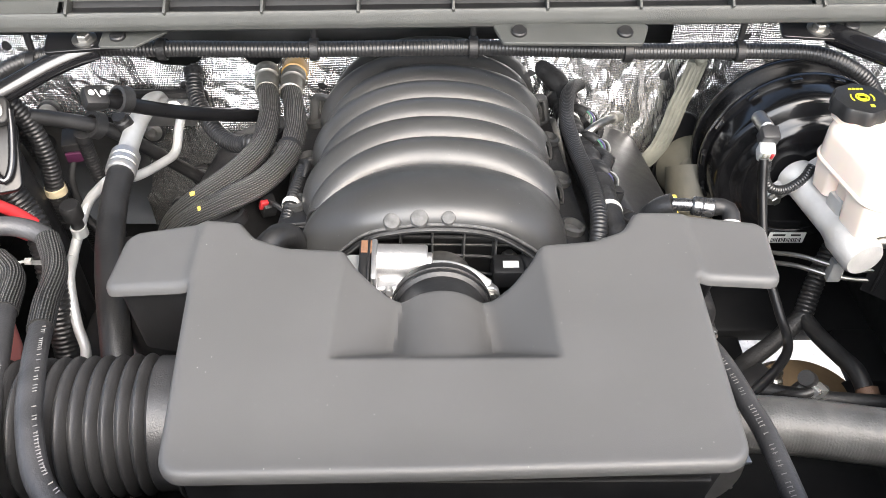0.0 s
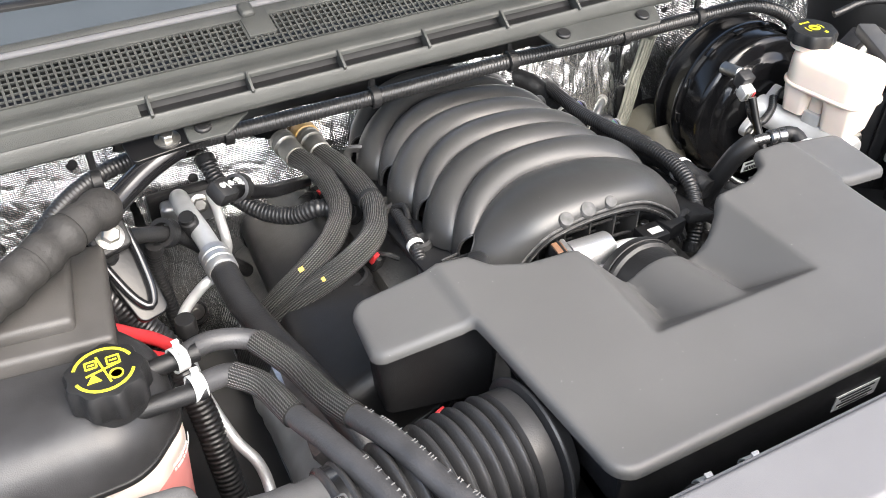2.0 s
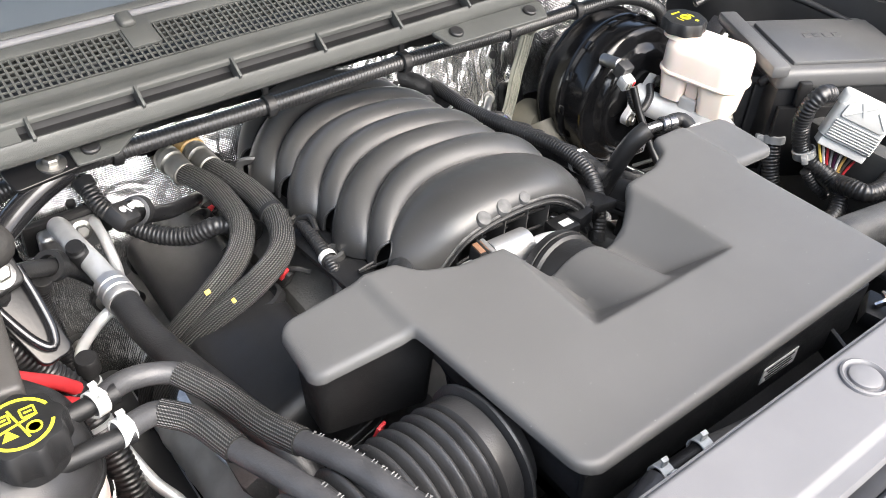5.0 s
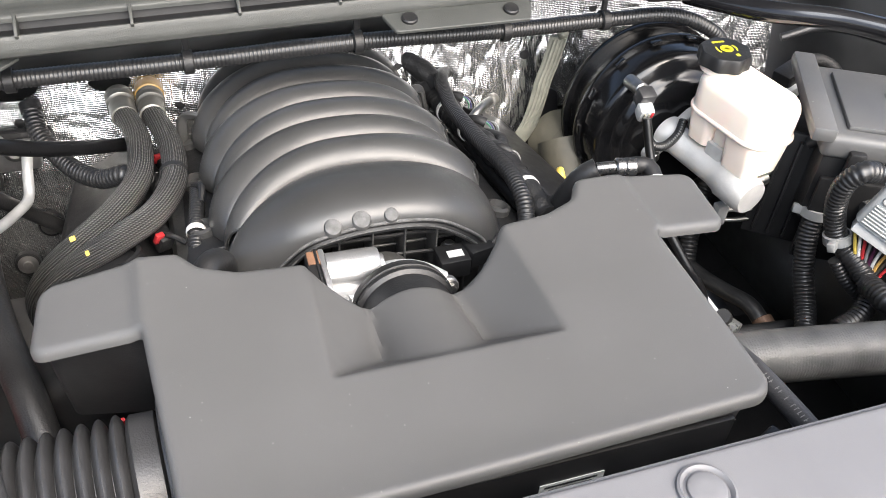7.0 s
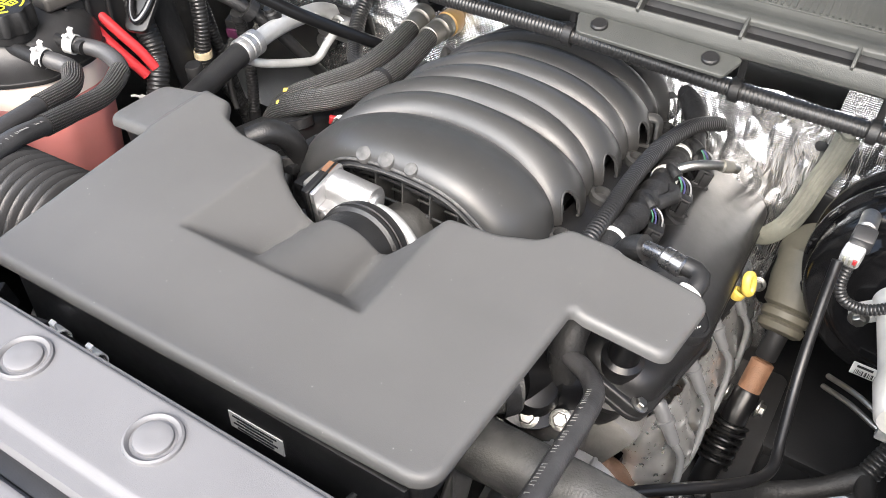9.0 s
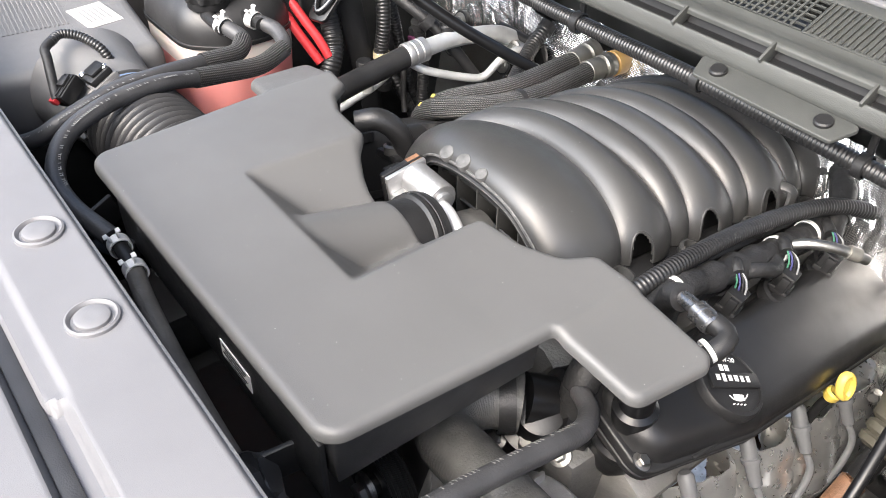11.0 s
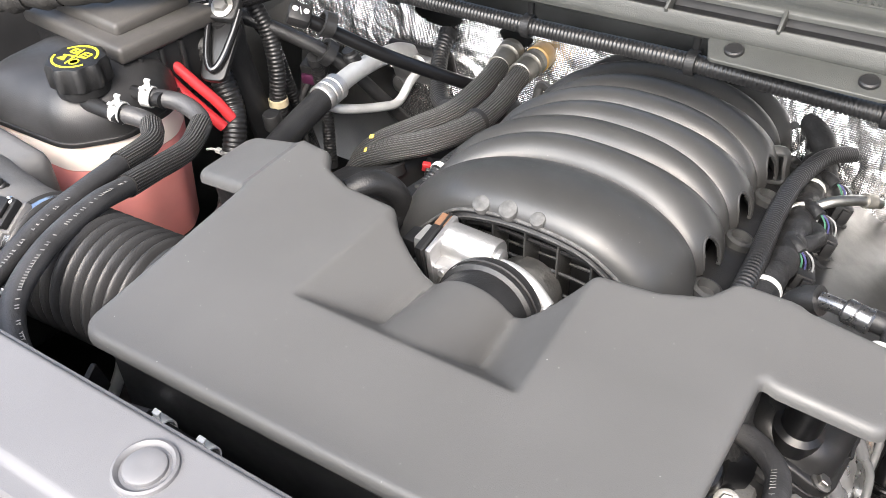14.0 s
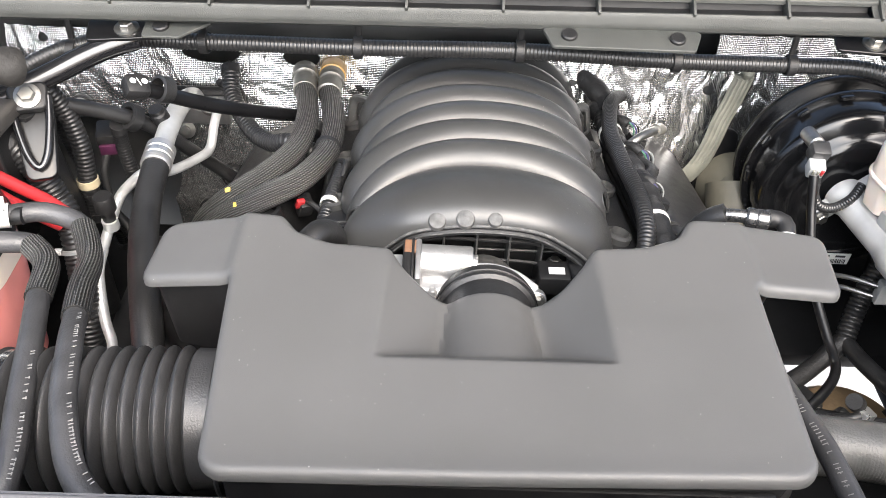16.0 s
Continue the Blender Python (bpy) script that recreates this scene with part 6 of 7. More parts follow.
def steering_shaft():
    th = thing("steering_shaft", (0.385, 0.40, 0.5), "black steering shaft with rust brown collar and spring", "steering shaft")
    a = Vector((0.392, 0.478, 0.690))
    d = Vector((-0.008, -0.075, -0.10)).normalized()
    m = axis_to(a, d)
    part("stub", lathe([(0.0135, -0.01), (0.0135, 0.025), (0.012, 0.027)], m, 24), DARK, th)
    part("collar", lathe([(0.0115, 0.030), (0.0150, 0.032), (0.0150, 0.074), (0.0115, 0.076)], m, 24), COLLAR, th, "rust brown collar")
    part("yoke", lathe([(0.0150, 0.072), (0.0170, 0.076), (0.0170, 0.118), (0.013, 0.121)], m, 24), GLOSS, th)
    for s in (-1, 1):
        part("bolt", bolt(bmesh.new(), m @ pose(s * 0.020, 0, 0.088, 0, 90 * s, 0), 0.008), STEEL, th)
    turns, pts = 6, []
    for k in range(turns * 10 + 1):
        an = 2 * math.pi * k / 10
        pts.append(m @ Vector((0.0205 * math.cos(an), 0.0205 * math.sin(an), 0.120 + 0.06 * k / (turns * 10))))
    part("spring", sweep(pts, 0.0032, 8, 0.004), GLOSS, th)
    part("rod", lathe([(0.0155, 0.11), (0.0155, 0.30)], m, 20), GLOSS, th)


steering_shaft()


def dipstick():
    th = thing("dipstick", (0.341, 0.46, 0.7), "yellow ring handled oil dipstick in its tube", "dipstick")
    c = Vector((0.341, 0.458, 0.779))
    m = axis_to(c, (0.9, -0.2, 0.25))
    pts = [m @ Vector((0.0085 * math.cos(a), 0.0140 * math.sin(a), 0)) for a in [2 * math.pi * k / 20 for k in range(21)]]
    part("ring", sweep(pts, 0.0042, 10, 0.004, flat=1.3), YELLOW, th)
    part("web", lathe([(0.009, -0.0012), (0.009, 0.0012), (0, 0.0012)], m, 24, squash=1.5), YELLOW, th)
    part("plug", lathe([(0.006, 0), (0.009, 0.002), (0.009, 0.010), (0.006, 0.014)], axis_to(c + Vector((-0.006, -0.002, -0.013)), (-0.35, -0.1, -1)), 18), YELLOW, th)
    part("tube", sweep([c + Vector((-0.008, -0.003, -0.02)), (0.325, 0.45, 0.73), (0.318, 0.44, 0.66), (0.32, 0.43, 0.55)], 0.0055, 10), DARK, th)


dipstick()


# ---- right bank dressing ----
MR = pose(0.276, 0.405, 0.803, -10.5, 24, 0)


def oil_cap():
    th = thing("oil_filler_cap", (0.31, 0.268, 0.84), "black oil filler cap with printed white markings", "oil cap")
    m = MR @ pose(0.000, -0.122, 0.030) @ Matrix.Scale(1.1, 4)
    part("cap", lathe([(0.031, -0.004), (0.034, -0.002), (0.034, 0.006), (0.032, 0.009), (0.029, 0.0095), (0.0285, 0.008), (0, 0.008)], m, 48), BLACK, th)
    part("grip", box((0.054, 0.014, 0.004), m @ pose(0, 0.002, 0.0095, 0, 0, 65), 0.0015), BLACK, th)
    ink = bmesh.new()
    t = m @ pose(0, 0, 0.0118, 0, 0, 62)
    for k, w in enumerate((0.0055, 0.0050, 0.0050, 0.0055, 0.0045, 0.0045)):
        box((w * 0.75, 0.0075 if k in (1,) else 0.0055, 0.0004), t @ pose(-0.017 + 0.0066 * k, 0.002, 0), 0, ink)
    t2 = m @ pose(0, 0, 0.0084, 0, 0, 62)
    box((0.011, 0.0055, 0.0004), t2 @ pose(0.002, -0.0145, 0), 0, ink)
    sweep([t2 @ Vector(p) for p in ((-0.008, -0.013, 0), (-0.004, -0.0165, 0), (0.003, -0.0175, 0), (0.009, -0.015, 0), (0.013, -0.011, 0))], 0.0006, 6, 0.002, bm=ink)
    for k in range(4):
        sweep([t2 @ Vector((-0.007 + 0.004 * k, -0.0215, 0)), t2 @ Vector((-0.005 + 0.004 * k, -0.0205, 0))], 0.0006, 6, 0.002, bm=ink)
    for dx in (-0.003, 0.003):
        box((0.0045, 0.006, 0.0004), t2 @ pose(-0.004 + dx, 0.0135, 0, 0, 0, 10 * dx), 0, ink)
    part("markings", ink, WHITEINK, th, smooth=False)
    fc = bpy.data.curves.new("grade_text", "FONT")
    fc.body, fc.size, fc.align_x, fc.extrude = "0W-20", 0.0062, "CENTER", 0.0002
    tmp = bpy.data.objects.new("grade_text", fc)
    me = bpy.data.meshes.new_from_object(tmp)
    bpy.data.objects.remove(tmp)
    me.materials.append(WHITEINK)
    tx = new("grade_text", me)
    tx.parent = th
    tx.matrix_parent_inverse = Matrix.Translation(th.location).inverted()
    tx.matrix_basis = t2 @ pose(0.002, 0.0195, 0.0002)


oil_cap()


def filler_neck():
    th = thing("breather_neck", (0.275, 0.19, 0.83), "black breather neck with a white clip under the cover", "breather")
    m = axis_to((0.272, 0.187, 0.828), (0.1, -0.1, 1))
    part("neck", lathe([(0.021, 0), (0.021, 0.016), (0.017, 0.018), (0.017, 0.03), (0.021, 0.032), (0.021, 0.05), (0.016, 0.054), (0.016, 0.12)], m, 32), GLOSS, th)
    part("pocket", lathe([(0.024, -0.004), (0.034, -0.002), (0.036, 0.008), (0.032, 0.012), (0.024, 0.004)], m, 36), SATIN, th)
    part("clip", lathe([(0.0200, 0.004), (0.0245, 0.004), (0.0245, 0.012), (0.0200, 0.012)], m, 32), WHITE, th, "white plastic lock clip")


filler_neck()


def pcv_line():
    th = thing("breather_tube", (0.28, 0.235, 0.95), "black breather tube with a dark plated crimp sleeve", "tube")
    part("tube", sweep([(0.226, 0.276, 0.85), (0.231, 0.262, 0.90), (0.239, 0.251, 0.938), (0.247, 0.245, 0.955), (0.258, 0.242, 0.963)], 0.0128, 18), RUBBER, th)
    part("pipe", sweep([(0.258, 0.243, 0.963), (0.275, 0.238, 0.966), (0.292, 0.234, 0.965)], 0.0070, 14), TUBE, th)
    part("sleeve", lathe([(0.0085, 0), (0.0105, 0.002), (0.0105, 0.010), (0.0095, 0.011), (0.0105, 0.012), (0.0105, 0.022), (0.0085, 0.024)], axis_to((0.276, 0.2375, 0.966), (1, -0.2, -0.02)), 24), TUBE, th)
    part("elbow", sweep([(0.296, 0.236, 0.966), (0.309, 0.236, 0.965), (0.316, 0.230, 0.964), (0.316, 0.220, 0.960), (0.313, 0.208, 0.953)], 0.0094, 16), BLACK, th)
    part("clip", lathe([(0.0092, 0), (0.0110, 0), (0.0110, 0.004), (0.0092, 0.004)], axis_to((0.3135, 0.212, 0.962), (-0.2, -0.8, -0.35)), 24), WHITE, th)


pcv_line()

hose("wiring_conduit", [(0.245, 0.668, 0.842), (0.222, 0.650, 0.855), (0.200, 0.600, 0.872), (0.189, 0.545, 0.882), (0.184, 0.500, 0.888), (0.185, 0.419, 0.901), (0.191, 0.330, 0.913), (0.190, 0.270, 0.908), (0.180, 0.235, 0.880), (0.165, 0.215, 0.84)], 0.0105, CONDUIT, "black corrugated conduit curving along the manifold", "wiring harness", ribs=(0.0046, 0.0013))


def rail_harness():
    th = thing("taped_harness", (0.205, 0.42, 0.86), "black taped injector harness with white tape bands", "wiring harness")
    pts = [(0.215, 0.255, 0.895), (0.207, 0.303, 0.900), (0.209, 0.36, 0.890), (0.207, 0.42, 0.876), (0.204, 0.486, 0.863), (0.200, 0.54, 0.85), (0.195, 0.60, 0.845), (0.18, 0.66, 0.85), (0.15, 0.70, 0.86)]
    part("harness_sleeve", sweep(pts, 0.0152, 20, 0.003, wobble=0.32), TAPE, th)
    for p, d in (((0.207, 0.303, 0.900), (0, 1, -0.1)), ((0.204, 0.486, 0.863), (0, 1, -0.22)), ((0.198, 0.56, 0.848), (0, 1, -0.15))):
        part("tape_band", lathe([(0.0150, -0.0035), (0.0166, -0.003), (0.0166, 0.003), (0.0150, 0.0035)], axis_to(p, d), 24), WHITE, th)
    part("slack_loop", sweep([(0.213, 0.40, 0.882), (0.226, 0.425, 0.880), (0.229, 0.445, 0.872), (0.221, 0.462, 0.868), (0.210, 0.47, 0.866)], 0.0085, 12, 0.004, wobble=0.3), TAPE, th)


rail_harness()


LEADS = [mat("green_lead", (0.05, 0.16, 0.10), 0.45), mat("blue_lead", (0.05, 0.05, 0.14), 0.45), RUBBER, GREYPL]


def coil_plug(x, y, z):
    th = thing("coil_connector", (x, y, z - 0.02), "black coil connector with coloured leads on the valve cover", "connector", "coil connectors")
    m = pose(x, y, z, -8, 14, 12)
    part("seat", lathe([(0.021, -0.022), (0.021, -0.016), (0.018, -0.014), (0.0, -0.014)], m, 28), SATIN, th)
    part("shell", box((0.020, 0.024, 0.026), m, 0.002), BLACK, th)
    part("skirt", box((0.024, 0.028, 0.008), m @ pose(0, 0, -0.010), 0.002), BLACK, th)
    part("latch", box((0.010, 0.005, 0.018), m @ pose(0.002, -0.0145, 0.002), 0.001), DARK, th)
    for k, mt in enumerate(LEADS):
        a = m @ Vector((-0.006 + 0.004 * k, 0.002, 0.012))
        part("lead", sweep([a, a + Vector((-0.001, 0.001, 0.010)), a + Vector((-0.008, 0.004, 0.018)), Vector((0.213, y + 0.012, z + 0.030))], 0.0011, 6, 0.004), mt, th)
    part("boot", sweep([(0.222, y + 0.006, z + 0.030), (0.214, y + 0.012, z + 0.032), (0.206, y + 0.022, z + 0.028)], 0.0065, 10, 0.004, wobble=0.25), TAPE, th)


for x_, y_, z_ in ((0.229, 0.383, 0.861), (0.234, 0.470, 0.848), (0.235, 0.560, 0.832)):
    coil_plug(x_, y_, z_)
fr = thing("fuel_line", (0.25, 0.55, 0.84), "plated fuel line end with brass coloured sleeve", "fuel line")
part("pipe", sweep([(0.205, 0.50, 0.862), (0.225, 0.515, 0.872), (0.25, 0.54, 0.868), (0.272, 0.565, 0.855)], 0.0062, 12), STEEL, fr)
part("sleeve", lathe([(0.0085, 0), (0.0085, 0.014)], axis_to((0.256, 0.546, 0.866), (0.6, 0.65, -0.3)), 18), NICKEL, fr)
part("rail", sweep([(0.205, 0.31, 0.872), (0.203, 0.40, 0.858), (0.203, 0.50, 0.842), (0.20, 0.58, 0.83)], 0.0085, 12), DARK, fr)

# rear harness behind the manifold
hose("taped_harness", [(0.12, 0.70, 0.875), (0.165, 0.665, 0.875), (0.195, 0.63, 0.86), (0.205, 0.60, 0.845), (0.22, 0.585, 0.82)], 0.0155, TAPE, "black taped harness rising behind the manifold", "wiring harness", wobble=0.15)

# woven strap over the foil edge
ws = thing("webbing_strap", (0.36, 0.61, 0.82), "pale ribbed webbing strap along the foil edge", "strap")
part("ribbon", sweep([(0.377, 0.600, 0.925), (0.371, 0.603, 0.88), (0.365, 0.604, 0.853), (0.358, 0.602, 0.81), (0.347, 0.600, 0.772), (0.325, 0.600, 0.742), (0.295, 0.605, 0.735)], 0.0045, 16, 0.006, flat=3.2), STRAP, ws)
for dx in (-0.009, -0.003, 0.003, 0.009):
    part("rib", sweep([(0.377 + dx, 0.596, 0.922), (0.371 + dx, 0.599, 0.88), (0.365 + dx, 0.600, 0.853), (0.358 + dx, 0.598, 0.812), (0.346 + dx, 0.596, 0.776)], 0.0017, 8, 0.008), STRAP, ws)
knot = thing("strap_knob", (0.377, 0.594, 0.930), "small pale plastic knob on the strap end", "knob")
part("knob", lathe([(0.004, 0), (0.008, 0.006), (0.009, 0.012), (0.006, 0.017), (0, 0.018)], axis_to((0.377, 0.594, 0.925), (0, -0.3, 1)), 18), STRAP, knot)
bp = thing("booster_plate", (0.36, 0.58, 0.68), "black pressed steel plate bolted to the firewall", "plate")
part("plate", prism(rounded([(-0.03, -0.09), (0.03, -0.10), (0.035, 0.08), (-0.01, 0.09)], 0.012), 0, 0.012, axis_to((0.372, 0.615, 0.735), (0.05, -1, 0.3)), 0.003), GLOSS, bp)
part("dome", lathe([(0.05, 0), (0.047, 0.02), (0.035, 0.04), (0, 0.048)], axis_to((0.40, 0.60, 0.74), (0.1, -1, 0.3)), 32), TAN, bp, "tan sealed dome")


# ---- exhaust side ----
LEAD = mat("grey_silicone_lead", (0.11, 0.113, 0.118), 0.5, vary=0.1)


def heat_shields():
    for k, y in enumerate((0.235, 0.335, 0.43, 0.52)):
        z = 0.747 - 0.18 * (y - 0.335)
        th = thing("plug_heat_shield", (0.345, y, z - 0.08), "shiny crumpled steel spark plug heat shield with grey lead", "heat shield", "spark plug shields")

        def f(u, v):
            a = math.pi * (u - 0.5) * 1.3
            q = Vector((u * 3.5, v * 3, k * 2.7))
            r = 0.042 + 0.012 * v + 0.012 * noise.noise(q) + 0.008 * abs(noise.noise(q * 2.5))
            return Vector((0.298 + 0.75 * r * math.cos(a) + 0.022 * v, y + 0.035 + 1.05 * r * math.sin(a), z - 0.01 + 0.006 * math.sin(5 * u + k) - 0.105 * v))
        part("shield", thicken(grid(f, 26, 18), 0.0015), SHIELD, th)
        b = Vector((0.318, y, z))
        d = Vector((0.55, -0.10, -0.85)).normalized()
        part("boot", lathe([(0.006, -0.012), (0.0085, -0.008), (0.0085, 0.012), (0.0105, 0.013), (0.0105, 0.018), (0.0082, 0.019), (0.0072, 0.044), (0.005, 0.046)], axis_to(b, d), 18), LEAD, th, "grey rubber plug boot")
        e = b + d * 0.044
        part("lead", sweep([e, e + d * 0.025, e + Vector((0.018, -0.028, -0.055)), e + Vector((0.014, -0.058, -0.078)), e + Vector((0.0, -0.09, -0.085))], 0.0046, 10), LEAD, th)
    th = thing("exhaust_manifold", (0.36, 0.34, 0.58), "rusty brown cast exhaust manifold", "exhaust manifold")
    part("log", sweep([(0.31, 0.17, 0.61), (0.318, 0.30, 0.59), (0.322, 0.45, 0.56), (0.32, 0.55, 0.50)], 0.032, 16), BROWN, th)
    for k, y in enumerate((0.20, 0.29, 0.38, 0.47)):
        part("runner", sweep([(0.27, y, 0.67 - 0.16 * (y - 0.2)), (0.30, y, 0.655 - 0.16 * (y - 0.2)), (0.315, y + 0.01, 0.60 - 0.16 * (y - 0.2))], 0.020, 14), BROWN, th)


heat_shields()

# ---- radiator hose, thermostat and thin hose ----
rh = thing("radiator_hose", (0.4, 0.03, 0.82), "thick black upper radiator hose with woven texture", "hose")
RIB = dusty(mat("knit_hose_rubber", (0.070, 0.070, 0.068), 0.44, grain=0.5, grain_scale=420, vary=0.4, vary_scale=30, spec=0.5), 220, 0.12, (0.15, 0.14, 0.12))
part("rubber", sweep([(0.196, 0.118, 0.850), (0.174, 0.094, 0.853), (0.168, 0.062, 0.853), (0.186, 0.038, 0.853), (0.235, 0.036, 0.853), (0.33, 0.036, 0.853), (0.44, 0.020, 0.853), (0.56, 0.0, 0.85), (0.70, -0.03, 0.84), (0.82, -0.06, 0.83)], 0.0287, 36, ribs=(0.0032, 0.00016)), RIB, rh)
part("band_clamp", lathe([(0.030, -0.008), (0.032, -0.008), (0.032, 0.008), (0.030, 0.008)], axis_to((0.186, 0.108, 0.8515), (0.6, 0.8, 0)), 36), RUBBER, rh)
tmst = thing("thermostat_housing", (0.2, 0.14, 0.78), "black thermostat housing with plated bolts", "thermostat housing")
part("neck", lathe([(0.027, 0), (0.027, 0.03), (0.036, 0.034), (0.045, 0.06)], axis_to((0.19, 0.125, 0.845), (0.5, 0.85, -0.35)), 32), GLOSS, tmst)
part("base", box((0.10, 0.06, 0.09), pose(0.215, 0.155, 0.77), 0.01), ENGINE, tmst)
part("rim", lathe([(0.026, -0.003), (0.040, -0.002), (0.041, 0.002), (0.040, 0.006), (0.026, 0.008)], axis_to((0.205, 0.138, 0.825), (0.35, -0.35, 0.85)), 36), GLOSS, tmst)
part("cap", lathe([(0.030, 0), (0.029, 0.016), (0.022, 0.026), (0, 0.029)], axis_to((0.205, 0.138, 0.825), (0.35, -0.35, 0.85)), 36), GLOSS, tmst)
for p in ((0.217, 0.112, 0.818), (0.186, 0.10, 0.80), (0.245, 0.128, 0.815)):
    part("bolt", bolt(bmesh.new(), axis_to(p, (0.1, -0.6, 0.8)), 0.0075), STEEL, tmst)
bh = hose("bypass_hose", [(0.215, 0.175, 0.868), (0.228, 0.158, 0.875), (0.255, 0.145, 0.878), (0.275, 0.115, 0.890), (0.281, 0.068, 0.908), (0.284, 0.005, 0.926), (0.286, -0.04, 0.937), (0.288, -0.12, 0.945), (0.29, -0.20, 0.95)], 0.0098, HOSE, "grey rubber bypass hose with worn print", "hose")
bm = bmesh.new()
p2, _ = spline([(0.275, 0.115, 0.890), (0.281, 0.068, 0.908), (0.284, 0.005, 0.926), (0.286, -0.04, 0.937), (0.288, -0.12, 0.945)], 0.0042)
rng = random.Random(8)
for q0, q1 in zip(p2[2:-2], p2[3:-1]):
    if rng.random() < 0.65:
        tn = (q1 - q0).normalized()
        side = tn.cross(Vector((0, 0, 1))).normalized()
        out = (side * 0.45 + side.cross(tn) * 0.9).normalized()
        mm = Matrix.Translation(q0 + out * 0.0099) @ Matrix((tn, out.cross(tn), out)).transposed().to_4x4()
        box((0.0007, 0.0044, 0.0004), mm, 0, bm)
        if rng.random() < 0.6:
            box((0.0020, 0.0007, 0.0004), mm @ pose(0.0006, rng.choice((-0.0019, 0.0, 0.0019)), 0), 0, bm)
part("ink_mark", bm, GREYINK, bh, smooth=False)
hose("taped_harness", [(0.224, 0.190, 0.905), (0.226, 0.165, 0.878), (0.231, 0.155, 0.83), (0.238, 0.142, 0.76), (0.238, 0.13, 0.68)], 0.0165, TAPE, "taped harness dropping beside the valve cover", "wiring harness", wobble=0.15)
bh2 = thing("elbow_hose", (-0.15, 0.19, 0.87), "smooth black elbow hose behind the resonator", "hose")
part("hose", sweep([(-0.175, 0.178, 0.952), (-0.160, 0.20, 0.955), (-0.150, 0.222, 0.93), (-0.152, 0.235, 0.88), (-0.16, 0.24, 0.83)], 0.0135, 18), RUBBER, bh2)


# ---- right side: fuse box, control module, harness loops ----
def right_fuse_box():
    th = thing("underhood_fuse_box", (0.72, 0.28, 0.85), "grey black plastic underhood fuse box with latched lid", "fuse box")
    m = Matrix.Translation((0.735, 0.285, 0.0)) @ pose(0, 0, 0, 0, 0, -28)
    part("base", box((0.235, 0.175, 0.11), m @ pose(0, 0, 0.865), 0.008), BLACK, th)
    part("lid", box((0.245, 0.185, 0.035), m @ pose(0, 0, 0.928), 0.010, segs=3), COVER, th)
    part("lid_top", box((0.20, 0.14, 0.008), m @ pose(0.005, -0.004, 0.948), 0.003), COVER, th)
    part("hinge_bar", box((0.03, 0.20, 0.02), m @ pose(-0.128, 0.0, 0.948), 0.005), COVER, th)
    bm = bmesh.new()
    for k, w in enumerate((0.012, 0.009, 0.011, 0.010)):
        for q in (-1, 1):
            box((w, 0.0015, 0.0012), m @ pose(-0.03 + 0.017 * k, 0.012 + q * 0.006, 0.9524), 0, bm)
        box((0.0015, 0.013, 0.0012), m @ pose(-0.035 + 0.017 * k, 0.012, 0.9524), 0, bm)
    part("embossed_mark", bm, COVER, th, smooth=False)
    part("latch", box((0.02, 0.012, 0.04), m @ pose(-0.08, -0.098, 0.91), 0.003), BLACK, th)
    part("side_skirt", box((0.20, 0.01, 0.13), m @ pose(-0.01, -0.092, 0.82), 0.003), DARK, th)


right_fuse_box()


def heat_shield_panel():
    th = thing("battery_shield", (0.60, 0.30, 0.75), "black ribbed plastic shield panel beside the reservoir", "shield panel")
    m = Matrix.Translation((0.612, 0.295, 0.83)) @ pose(0, 0, 0, 0, 0, -38)
    part("panel", box((0.11, 0.006, 0.17), m, 0.002), BLACK, th)
    for k in range(5):
        part("rib", box((0.004, 0.010, 0.15), m @ pose(-0.04 + 0.02 * k, -0.006, 0), 0.001), BLACK, th)


heat_shield_panel()


